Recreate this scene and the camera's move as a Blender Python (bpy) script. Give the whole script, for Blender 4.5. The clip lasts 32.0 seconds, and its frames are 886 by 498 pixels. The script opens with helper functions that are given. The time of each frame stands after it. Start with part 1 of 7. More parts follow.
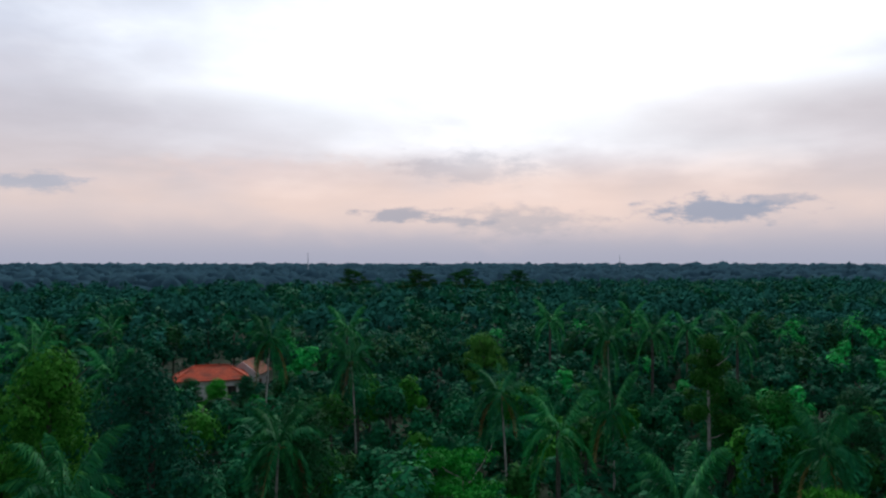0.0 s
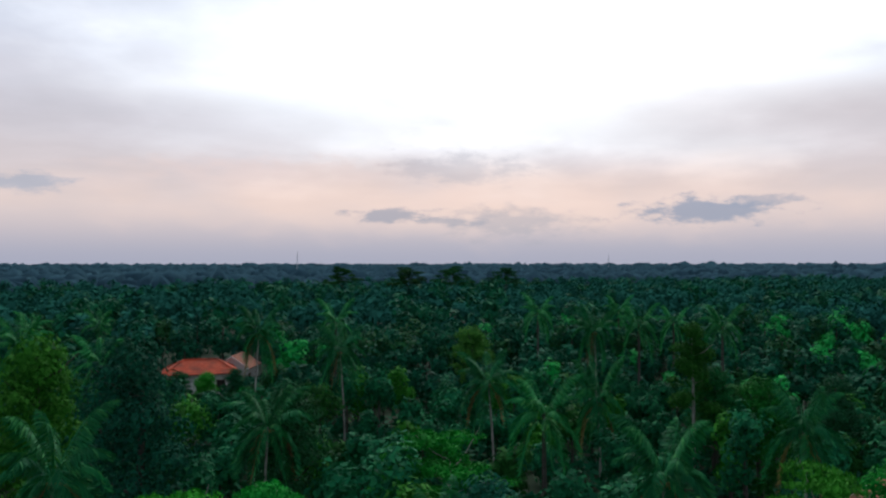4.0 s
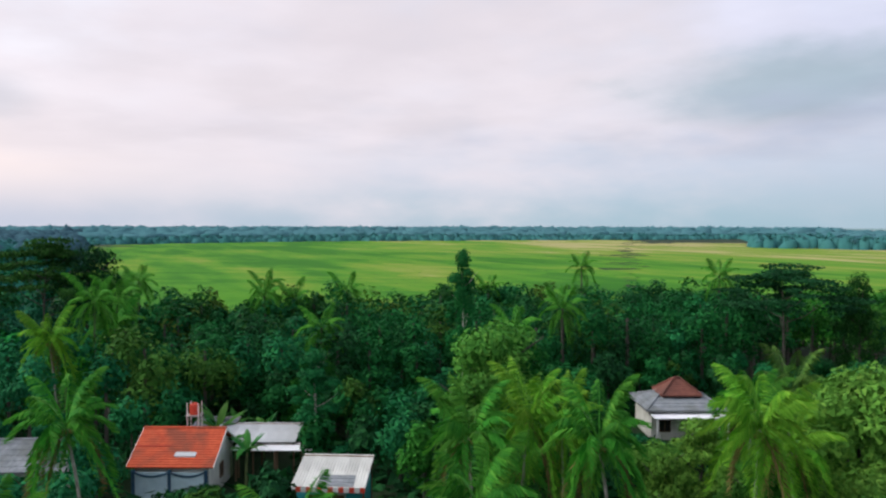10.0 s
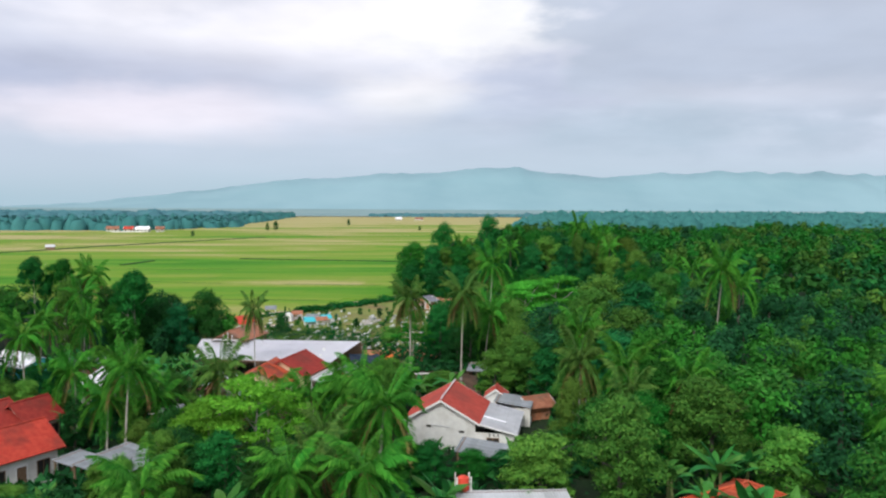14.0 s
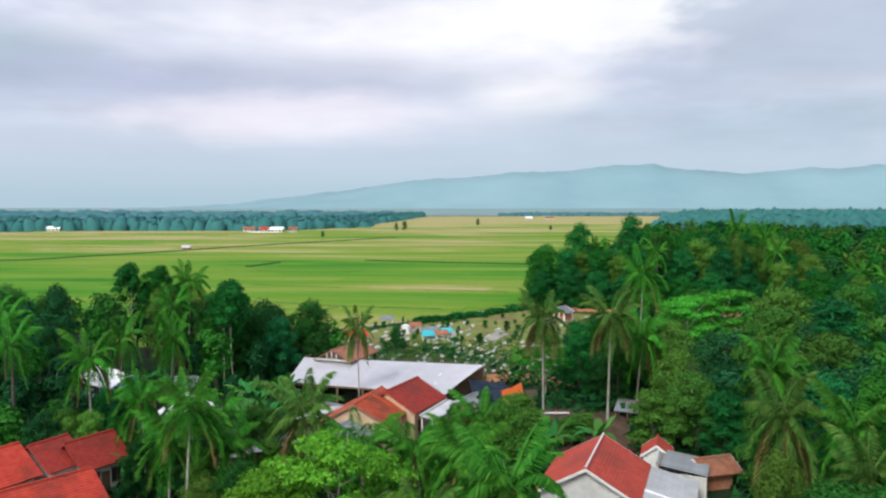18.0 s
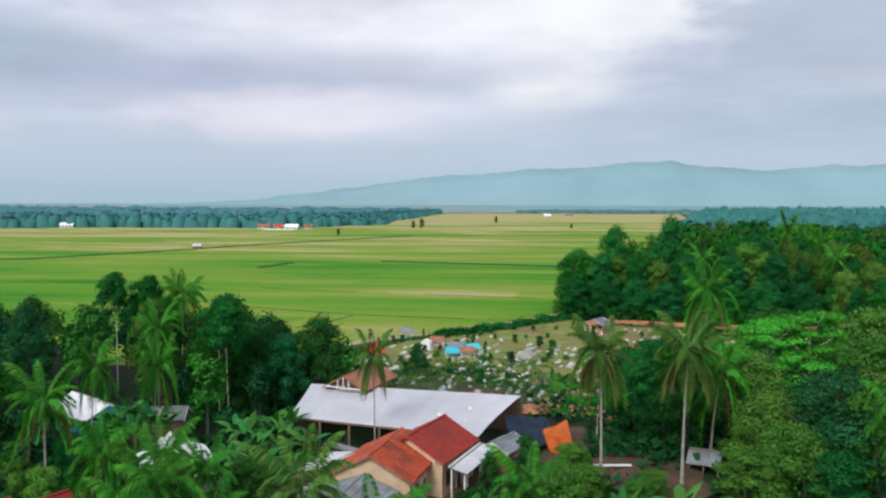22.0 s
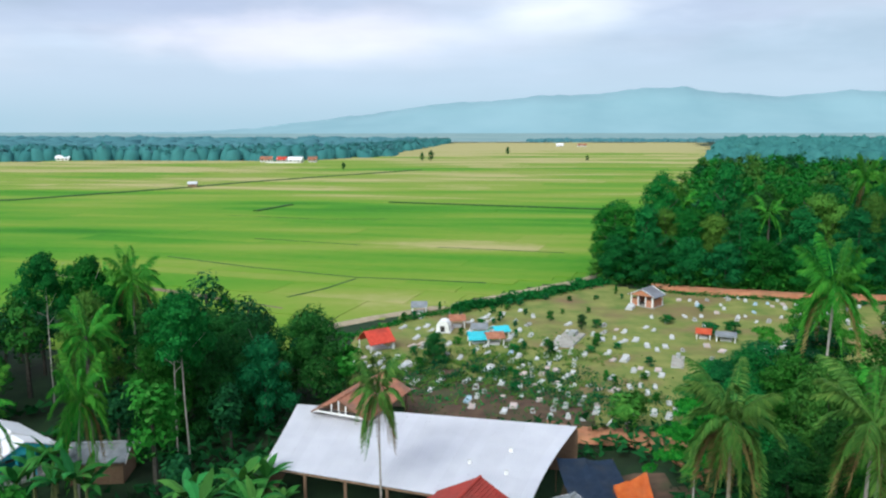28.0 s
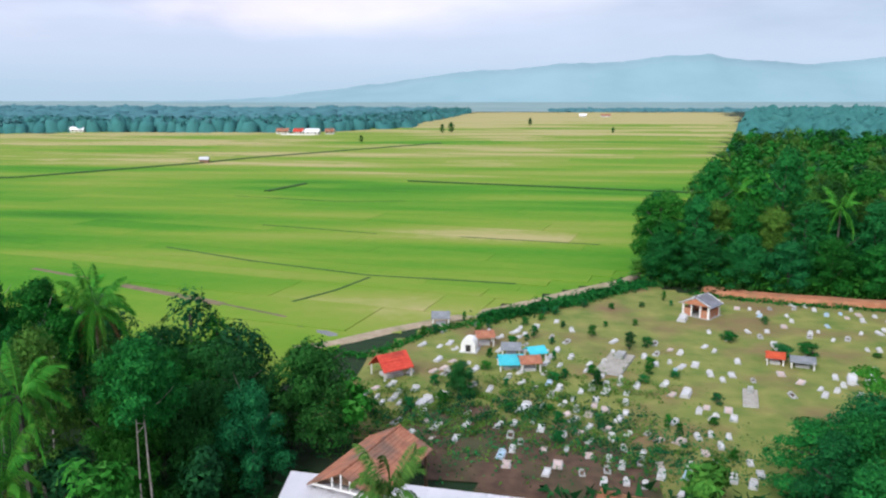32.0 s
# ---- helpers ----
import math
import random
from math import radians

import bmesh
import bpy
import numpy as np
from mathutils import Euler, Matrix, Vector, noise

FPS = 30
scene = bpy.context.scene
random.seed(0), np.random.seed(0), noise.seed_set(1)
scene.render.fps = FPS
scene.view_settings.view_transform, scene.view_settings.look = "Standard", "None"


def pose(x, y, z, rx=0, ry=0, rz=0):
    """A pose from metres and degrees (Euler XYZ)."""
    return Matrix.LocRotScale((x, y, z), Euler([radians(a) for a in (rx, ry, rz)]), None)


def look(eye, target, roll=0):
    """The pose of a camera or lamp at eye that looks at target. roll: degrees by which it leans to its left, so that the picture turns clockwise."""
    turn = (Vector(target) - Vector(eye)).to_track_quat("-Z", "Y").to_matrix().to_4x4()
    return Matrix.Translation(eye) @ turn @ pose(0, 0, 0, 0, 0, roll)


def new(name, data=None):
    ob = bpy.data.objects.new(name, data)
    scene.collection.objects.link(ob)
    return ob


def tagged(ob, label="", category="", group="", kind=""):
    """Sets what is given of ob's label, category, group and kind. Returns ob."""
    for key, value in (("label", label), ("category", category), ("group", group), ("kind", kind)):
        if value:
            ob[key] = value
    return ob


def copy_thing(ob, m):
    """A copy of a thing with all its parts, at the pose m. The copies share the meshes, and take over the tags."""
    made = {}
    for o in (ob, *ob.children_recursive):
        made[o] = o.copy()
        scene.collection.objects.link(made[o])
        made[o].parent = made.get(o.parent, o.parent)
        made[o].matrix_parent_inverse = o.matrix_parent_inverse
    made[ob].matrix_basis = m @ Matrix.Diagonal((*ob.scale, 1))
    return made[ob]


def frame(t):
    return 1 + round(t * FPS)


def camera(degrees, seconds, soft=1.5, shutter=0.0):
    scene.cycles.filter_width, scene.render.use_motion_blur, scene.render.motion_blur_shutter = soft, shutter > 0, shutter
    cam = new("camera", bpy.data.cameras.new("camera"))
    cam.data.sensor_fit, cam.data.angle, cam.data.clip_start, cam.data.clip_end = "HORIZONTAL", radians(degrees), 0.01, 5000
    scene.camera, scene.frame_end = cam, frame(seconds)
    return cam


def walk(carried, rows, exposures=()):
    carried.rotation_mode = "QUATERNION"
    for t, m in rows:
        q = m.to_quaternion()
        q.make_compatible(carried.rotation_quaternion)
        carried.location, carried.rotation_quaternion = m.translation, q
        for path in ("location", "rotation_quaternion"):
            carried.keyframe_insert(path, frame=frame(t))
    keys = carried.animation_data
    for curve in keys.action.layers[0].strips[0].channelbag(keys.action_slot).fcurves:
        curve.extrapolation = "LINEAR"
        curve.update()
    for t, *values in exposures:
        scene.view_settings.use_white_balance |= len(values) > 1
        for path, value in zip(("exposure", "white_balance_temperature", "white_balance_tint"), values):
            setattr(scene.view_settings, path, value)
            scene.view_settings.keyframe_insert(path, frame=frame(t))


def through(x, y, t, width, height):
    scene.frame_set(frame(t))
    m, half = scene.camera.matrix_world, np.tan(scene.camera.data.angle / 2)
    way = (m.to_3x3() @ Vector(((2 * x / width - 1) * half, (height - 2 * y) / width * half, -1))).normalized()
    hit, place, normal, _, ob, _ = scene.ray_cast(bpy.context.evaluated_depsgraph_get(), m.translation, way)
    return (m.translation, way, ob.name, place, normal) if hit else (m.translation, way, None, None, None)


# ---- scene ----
cam = camera(59.5, 32.0, soft=2.3, shutter=0.4)
PATH = [
    (0, (1.401, -5.897, 21.424), (0.741, -7.784, 21.456), 0.0),
    (0.5, (1.426, -5.551, 20.716), (0.765, -7.438, 20.749), 0.1),
    (1, (1.688, -4.949, 20.01), (1.022, -6.835, 20.044), -0.0),
    (1.5, (1.504, -4.936, 19.29), (0.833, -6.82, 19.324), -0.0),
    (2, (1.501, -5.012, 19.04), (0.82, -6.892, 19.076), 0.0),
    (2.5, (1.645, -4.844, 19.159), (0.96, -6.723, 19.194), -0.2),
    (4.5, (1.433, -5.386, 20.783), (0.748, -7.265, 20.816), 0.0),
    (5, (1.443, -5.416, 20.985), (0.76, -7.295, 21.016), 0.0),
    (5.5, (1.45, -5.435, 21.013), (0.766, -7.315, 21.0), -0.1),
    (6, (1.591, -5.292, 21.045), (0.908, -7.171, 21.001), -0.1),
    (6.5, (1.64, -5.467, 20.932), (0.952, -7.344, 20.875), 0.1),
    (7, (1.44, -5.474, 20.81), (0.732, -7.343, 20.75), 0.1),
    (7.3, (2.007, -3.708, 21.258), (0.835, -5.328, 21.19), 0.2),
    (7.6, (3.776, -2.645, 21.721), (2.148, -3.805, 21.656), 0.1),
    (8, (4.631, -1.69, 22.081), (2.666, -2.059, 22.019), 0.1),
    (8.3, (4.523, -2.026, 22.16), (2.531, -1.856, 22.094), -0.2),
    (8.5, (5.009, -3.43, 22.128), (3.06, -2.987, 22.069), 0.2),
    (9, (5.78, -3.153, 22.327), (3.909, -2.448, 22.267), 0.1),
    (9.5, (5.787, -3.141, 22.288), (3.947, -2.36, 22.229), 0.0),
    (10, (5.867, -3.27, 22.342), (4.051, -2.434, 22.279), 0.1),
    (10.5, (5.426, -2.977, 22.277), (3.64, -2.078, 22.215), 0.1),
    (11, (4.631, -2.635, 22.311), (2.958, -1.54, 22.242), 0.0),
    (11.5, (3.416, -1.888, 22.513), (2.103, -0.382, 22.426), 0.1),
    (11.7, (3.161, -1.44, 22.595), (2.015, 0.196, 22.505), 0.1),
    (12, (2.535, -1.255, 23.123), (1.683, 0.552, 23.025), 0.2),
    (12.5, (0.892, 0.579, 23.241), (0.56, 2.548, 23.14), 0.6),
    (13, (0.214, 2.019, 23.446), (0.228, 4.016, 23.341), 0.5),
    (13.5, (-0.105, 3.884, 23.495), (0.131, 5.867, 23.385), 0.4),
    (15.5, (1.352, 14.642, 23.076), (1.438, 16.636, 22.953), -0.5),
    (16, (1.527, 16.925, 23.151), (1.503, 18.921, 23.028), -0.5),
    (16.5, (1.526, 19.123, 23.208), (1.471, 21.119, 23.085), -0.4),
    (17, (1.573, 21.211, 23.308), (1.495, 23.205, 23.187), -0.3),
    (17.5, (1.4, 23.241, 23.325), (1.308, 25.236, 23.208), -0.2),
    (18, (1.162, 25.12, 23.385), (1.06, 27.114, 23.269), -0.1),
    (18.5, (0.881, 26.973, 23.414), (0.77, 28.966, 23.299), -0.0),
    (19, (0.48, 28.775, 23.42), (0.369, 30.769, 23.307), 0.0),
    (19.5, (0.249, 30.623, 23.423), (0.128, 32.616, 23.311), -0.0),
    (20, (-0.151, 32.362, 23.533), (-0.28, 34.355, 23.423), 0.0),
    (20.5, (-0.514, 34.173, 23.703), (-0.647, 36.166, 23.594), 0.1),
    (21, (-0.675, 36.033, 23.779), (-0.812, 38.025, 23.672), 0.1),
    (21.5, (-0.947, 37.793, 24.002), (-1.086, 39.785, 23.894), 0.1),
    (22, (-1.204, 39.612, 24.121), (-1.347, 41.603, 23.996), 0.1),
    (22.5, (-1.5, 41.462, 24.299), (-1.642, 43.449, 24.128), -0.0),
    (23, (-1.763, 43.324, 24.458), (-1.903, 45.309, 24.263), 0.0),
    (23.5, (-2.121, 45.27, 24.566), (-2.262, 47.25, 24.322), 0.0),
    (24, (-2.434, 47.238, 24.606), (-2.574, 49.214, 24.325), 0.0),
    (24.5, (-2.61, 49.285, 24.684), (-2.759, 51.257, 24.385), -0.0),
    (25, (-2.953, 51.263, 24.67), (-3.107, 53.234, 24.364), 0.0),
    (25.5, (-3.227, 53.278, 24.695), (-3.381, 55.248, 24.388), 0.1),
    (27.5, (-4.267, 61.174, 26.551), (-4.429, 63.143, 26.24), -0.0),
    (28, (-4.642, 63.164, 26.902), (-4.804, 65.133, 26.593), -0.1),
    (28.5, (-4.948, 65.256, 27.292), (-5.112, 67.225, 26.982), -0.0),
    (29, (-5.134, 67.212, 27.668), (-5.301, 69.181, 27.359), -0.1),
    (29.5, (-5.494, 69.153, 28.005), (-5.66, 71.122, 27.696), -0.1),
    (30, (-5.694, 70.984, 28.331), (-5.869, 72.951, 28.013), -0.1),
    (30.5, (-5.937, 72.601, 28.648), (-6.119, 74.561, 28.29), -0.2),
    (31, (-6.169, 74.406, 28.952), (-6.353, 76.361, 28.572), -0.1),
    (31.5, (-6.371, 76.052, 29.013), (-6.558, 78.006, 28.625), -0.2),
    (32, (-6.672, 78.062, 28.849), (-6.882, 80.013, 28.462), -0.1),
]
walk(cam, [(t, look(eye, target, roll)) for t, eye, target, roll in PATH],
     [(0, -0.44, 6020, 6), (7.0, -0.4, 6020, 4), (8.2, -0.2, 6050, 2), (9.2, 0.3, 6400, 7), (11.0, 0.24, 6400, 6), (12.0, 0.28, 6400, 7), (13.0, 0.34, 6450, 7), (16.0, 0.38, 6350, 4), (20.0, 0.34, 6400, 7), (22.0, 0.24, 6300, 5), (23.2, 0.36, 6150, 1), (25.0, 0.47, 5960, -2), (28.0, 0.49, 5980, 0), (30.0, 0.51, 6100, 7), (32.0, 0.52, 6100, 10)])

# ---------- materials ----------
def nodes_of(name):
    m = bpy.data.materials.new(name)
    m.use_nodes = True
    nt = m.node_tree
    return m, nt.nodes, nt.links, nt.nodes["Principled BSDF"]


def ramp_node(nodes, stops):
    r = nodes.new("ShaderNodeValToRGB")
    el = r.color_ramp.elements
    while len(el) < len(stops):
        el.new(0.5)
    for e, (p, c) in zip(el, stops):
        e.position, e.color = p, (*c, 1)
    return r


def surface(name, c1, c2, scale=1.0, rough=0.8, bump=0.3, stain=None, stain_scale=0.25, stain_amount=0.5, metal=0.0,
            vary=0.12, stretch=(1, 1, 1), spec=0.3, bump_scale=None):
    """Two colours mixed by fine noise, a stain by coarse noise, a brightness that differs from object to object."""
    m, nodes, links, bsdf = nodes_of(name)
    tc = nodes.new("ShaderNodeTexCoord")
    mp = nodes.new("ShaderNodeMapping")
    mp.inputs["Scale"].default_value = stretch
    links.new(tc.outputs["Object"], mp.inputs["Vector"])
    fine = nodes.new("ShaderNodeTexNoise")
    fine.inputs["Scale"].default_value, fine.inputs["Detail"].default_value = scale, 6
    links.new(mp.outputs[0], fine.inputs["Vector"])
    ramp = ramp_node(nodes, [(0.3, c1), (0.7, c2)])
    links.new(fine.outputs["Fac"], ramp.inputs["Fac"])
    colour = ramp.outputs["Color"]
    if stain:
        coarse = nodes.new("ShaderNodeTexNoise")
        coarse.inputs["Scale"].default_value, coarse.inputs["Detail"].default_value = stain_scale, 4
        links.new(mp.outputs[0], coarse.inputs["Vector"])
        mask = ramp_node(nodes, [(0.48, (0, 0, 0)), (0.68, (stain_amount,) * 3)])
        links.new(coarse.outputs["Fac"], mask.inputs["Fac"])
        mix = nodes.new("ShaderNodeMixRGB")
        mix.inputs["Color2"].default_value = (*stain, 1)
        links.new(mask.outputs["Color"], mix.inputs["Fac"])
        links.new(colour, mix.inputs["Color1"])
        colour = mix.outputs["Color"]
    info = nodes.new("ShaderNodeObjectInfo")
    rnd = nodes.new("ShaderNodeMapRange")
    rnd.inputs["To Min"].default_value, rnd.inputs["To Max"].default_value = 1 - vary, 1 + vary
    links.new(info.outputs["Random"], rnd.inputs["Value"])
    hsv = nodes.new("ShaderNodeHueSaturation")
    links.new(rnd.outputs[0], hsv.inputs["Value"])
    links.new(colour, hsv.inputs["Color"])
    links.new(hsv.outputs["Color"], bsdf.inputs["Base Color"])
    if bump:
        b = nodes.new("ShaderNodeBump")
        b.inputs["Strength"].default_value, b.inputs["Distance"].default_value = bump, 0.03
        bn = nodes.new("ShaderNodeTexNoise")
        bn.inputs["Scale"].default_value, bn.inputs["Detail"].default_value = bump_scale or scale * 3, 5
        links.new(mp.outputs[0], bn.inputs["Vector"])
        links.new(bn.outputs["Fac"], b.inputs["Height"])
        links.new(b.outputs["Normal"], bsdf.inputs["Normal"])
    bsdf.inputs["Roughness"].default_value, bsdf.inputs["Metallic"].default_value = rough, metal
    bsdf.inputs["Specular IOR Level"].default_value = spec
    return m


def leafage(name, dark, light, tip=None, rough=0.7, through=0.35, hue=0.03, val=0.35):
    """Leaves: colour differs leaf by leaf and tree by tree, and some light comes through."""
    m, nodes, links, bsdf = nodes_of(name)
    geo = nodes.new("ShaderNodeNewGeometry")
    info = nodes.new("ShaderNodeObjectInfo")
    blend = lambda a, b, f: tuple(p + (q - p) * f for p, q in zip(a, b))
    ramp = ramp_node(nodes, [(0.0, blend(dark, light, 0.3)), (0.75, light), (1.0, blend(light, tip or light, 0.45))])
    links.new(geo.outputs["Random Per Island"], ramp.inputs["Fac"])
    tc = nodes.new("ShaderNodeTexCoord")
    no = nodes.new("ShaderNodeTexNoise")
    no.inputs["Scale"].default_value, no.inputs["Detail"].default_value = 0.6, 3
    links.new(tc.outputs["Object"], no.inputs["Vector"])
    hsv = nodes.new("ShaderNodeHueSaturation")
    h = nodes.new("ShaderNodeMapRange")
    h.inputs["To Min"].default_value, h.inputs["To Max"].default_value = 0.5 - hue, 0.5 + hue
    links.new(info.outputs["Random"], h.inputs["Value"])
    v = nodes.new("ShaderNodeMapRange")
    v.inputs["From Min"].default_value, v.inputs["From Max"].default_value = 0.33, 0.67
    v.inputs["To Min"].default_value, v.inputs["To Max"].default_value = 1 - val, 1 + val
    mul = nodes.new("ShaderNodeMath")
    mul.operation = "MULTIPLY"
    wn = nodes.new("ShaderNodeTexWhiteNoise")
    wn.noise_dimensions = "1D"
    links.new(info.outputs["Random"], wn.inputs["W"])
    ov = nodes.new("ShaderNodeMapRange")
    ov.inputs["To Min"].default_value, ov.inputs["To Max"].default_value = 1 - val * 0.8, 1 + val * 0.8
    links.new(wn.outputs["Value"], ov.inputs["Value"])
    no2 = nodes.new("ShaderNodeTexNoise")
    no2.inputs["Scale"].default_value, no2.inputs["Detail"].default_value = 0.11, 1
    links.new(tc.outputs["Object"], no2.inputs["Vector"])
    both = nodes.new("ShaderNodeMath")
    both.operation = "ADD"
    half = nodes.new("ShaderNodeMath")
    half.operation = "MULTIPLY"
    half.inputs[1].default_value = 0.5
    links.new(no.outputs["Fac"], both.inputs[0])
    links.new(no2.outputs["Fac"], both.inputs[1])
    links.new(both.outputs[0], half.inputs[0])
    links.new(half.outputs[0], v.inputs["Value"])
    links.new(v.outputs[0], mul.inputs[0])
    links.new(ov.outputs[0], mul.inputs[1])
    links.new(h.outputs[0], hsv.inputs["Hue"])
    links.new(mul.outputs[0], hsv.inputs["Value"])
    links.new(ramp.outputs["Color"], hsv.inputs["Color"])
    links.new(hsv.outputs["Color"], bsdf.inputs["Base Color"])
    bsdf.inputs["Roughness"].default_value = rough
    bsdf.inputs["Specular IOR Level"].default_value = 0.06 if through else 0.0
    if through:
        tr = nodes.new("ShaderNodeBsdfTranslucent")
        links.new(hsv.outputs["Color"], tr.inputs["Color"])
        ms = nodes.new("ShaderNodeMixShader")
        ms.inputs["Fac"].default_value = through
        out = nodes["Material Output"]
        links.new(bsdf.outputs[0], ms.inputs[1])
        links.new(tr.outputs[0], ms.inputs[2])
        links.new(ms.outputs[0], out.inputs["Surface"])
    return m


# ---------- mesh helpers ----------
def mesh_of(name, verts, faces, material, smooth=False):
    me = bpy.data.meshes.new(name)
    me.from_pydata([tuple(v) for v in verts] if not isinstance(verts, np.ndarray) else verts.tolist(), [], faces if isinstance(faces, list) else faces.tolist())
    if material:
        me.materials.append(material)
    if smooth:
        me.polygons.foreach_set("use_smooth", [True] * len(me.polygons))
    me.update()
    return me


def bm_mesh(name, bm, material):
    me = bpy.data.meshes.new(name)
    bmesh.ops.recalc_face_normals(bm, faces=bm.faces)
    bm.to_mesh(me)
    bm.free()
    if material:
        me.materials.append(material)
    return me


def piece(name, me, parent=None, m=None, label="", kind=""):
    """Links mesh data as one object under its thing."""
    ob = new(name, me)
    if parent:
        ob.parent = parent
    if m is not None:
        ob.matrix_basis = m
    return tagged(ob, label, kind=kind)


def part(name, bm, material, parent=None, label="", m=None):
    return piece(name, bm_mesh(name, bm, material), parent, m, label)


def thing(name, m, label, category, group="", kind=""):
    ob = new(name)
    ob.empty_display_size = 0.5
    ob.matrix_basis = m
    return tagged(ob, label, category, group, kind)


def box(x0, x1, y0, y1, z0, z1, bm=None, bevel=0.0):
    bm = bm or bmesh.new()
    vs = [bm.verts.new((x, y, z)) for z in (z0, z1) for y in (y0, y1) for x in (x0, x1)]
    new_faces = [bm.faces.new([vs[i] for i in f]) for f in ((0, 2, 3, 1), (4, 5, 7, 6), (0, 1, 5, 4), (2, 6, 7, 3), (0, 4, 6, 2), (1, 3, 7, 5))]
    if bevel:
        edges = list({e for f in new_faces for e in f.edges})
        bmesh.ops.bevel(bm, geom=edges, offset=bevel, segments=1, affect="EDGES")
    return bm


def prism(outline, y0, y1, bm=None):
    """An outline in x and z, drawn out along y."""
    bm = bm or bmesh.new()
    a = [bm.verts.new((x, y0, z)) for x, z in outline]
    b = [bm.verts.new((x, y1, z)) for x, z in outline]
    bm.faces.new(a)
    bm.faces.new(b[::-1])
    for i in range(len(a)):
        j = (i + 1) % len(a)
        bm.faces.new((a[i], b[i], b[j], a[j]))
    return bm


def tube(points, radii, sides=7, bm=None):
    """A tapered round limb along points."""
    bm = bm or bmesh.new()
    rings = []
    for i, (p, r) in enumerate(zip(points, radii)):
        p = Vector(p)
        ahead = (Vector(points[min(i + 1, len(points) - 1)]) - Vector(points[max(i - 1, 0)])).normalized()
        side = ahead.cross(Vector((0.3, 1, 0.1))).normalized()
        up = side.cross(ahead)
        rings.append([bm.verts.new(p + (side * math.cos(a) + up * math.sin(a)) * r) for a in (2 * math.pi * k / sides for k in range(sides))])
    for a, b in zip(rings, rings[1:]):
        for k in range(sides):
            bm.faces.new((a[k], a[(k + 1) % sides], b[(k + 1) % sides], b[k]))
    bm.faces.new(rings[-1])
    bm.faces.new(rings[0][::-1])
    return bm


def leaf_cards(pos, out, size, rng, length=1.5, loose=0.6):
    """Pointed three-cornered blades at pos, facing roughly outwards. Returns vertices and faces."""
    n = len(pos)
    nrm = out + rng.normal(0, loose, (n, 3))
    nrm /= np.linalg.norm(nrm, axis=1)[:, None] + 1e-9
    ref = rng.normal(0, 1, (n, 3))
    ref[:, 2] -= 0.5
    a = np.cross(nrm, ref)
    a /= np.linalg.norm(a, axis=1)[:, None] + 1e-9
    b = np.cross(nrm, a)
    s = (size * rng.uniform(0.6, 1.3, n))[:, None]
    droop = nrm * s * 0.22
    w = a * s * rng.uniform(0.32, 0.5, (n, 1))
    v = np.stack([pos - b * s * length * 0.35 - w, pos - b * s * length * 0.35 + w, pos + b * s * length * 0.65 - droop], 1).reshape(-1, 3)
    f = np.arange(3 * n).reshape(n, 3)
    return v, f


def blob_points(blobs, n, rng, under=0.35):
    """Points in the shells of ellipsoid blobs (x, y, z, rx, ry, rz), with the way outwards."""
    bl = np.array(blobs, float)
    w = (bl[:, 3] * bl[:, 4] + bl[:, 3] * bl[:, 5] + bl[:, 4] * bl[:, 5])
    pick = rng.choice(len(bl), n, p=w / w.sum())
    d = rng.normal(0, 1, (n, 3))
    d[:, 2] = np.where((d[:, 2] < 0) & (rng.random(n) > under), -d[:, 2], d[:, 2])
    d /= np.linalg.norm(d, axis=1)[:, None]
    r = rng.uniform(0.6, 1.06, n)[:, None]
    lump = 1 + 0.16 * np.sin(7 * d[:, :1] + bl[pick, 0:1] * 3) * np.cos(6 * d[:, 1:2] + 4 * d[:, 2:3] + bl[pick, 1:2])
    return bl[pick, :3] + d * bl[pick, 3:] * r * lump, d

# ---------- sky, sun ----------
SUN_WAY = Vector((-0.42, -0.907, 0)).normalized()
SUN_HEIGHT = radians(42)
CLOUDS_A = [
    (-75, 11, 26, 9, 0.6, 0.9, (0.72, 0.64, 0.71)), (-152, 16, 22, 6.5, 0.85, 0.9, (2.0, 1.95, 1.95)),
    (-156, 4.6, 20, 2.0, 0.75, 0.9, (1.35, 0.96, 0.8)), (-172, 6.5, 8, 0.8, 0.5, 0.9, (1.2, 0.9, 0.82)),
    (178, 10, 12, 1.6, 0.4, 0.8, (0.74, 0.64, 0.68)), (-134, 10.2, 12, 1.8, 0.5, 0.8, (0.84, 0.66, 0.65)),
    (-158.4, 6.8, 4, 0.9, 0.45, 0.7, (0.64, 0.6, 0.66)), (-155, 2.8, 4.2, 0.9, 0.55, 0.7, (0.56, 0.53, 0.6)),
    (-163.8, 3.4, 2.4, 0.5, 0.75, 0.5, (0.46, 0.46, 0.56)), (-159.5, 3.0, 2.2, 0.35, 0.6, 0.5, (0.52, 0.5, 0.58))]
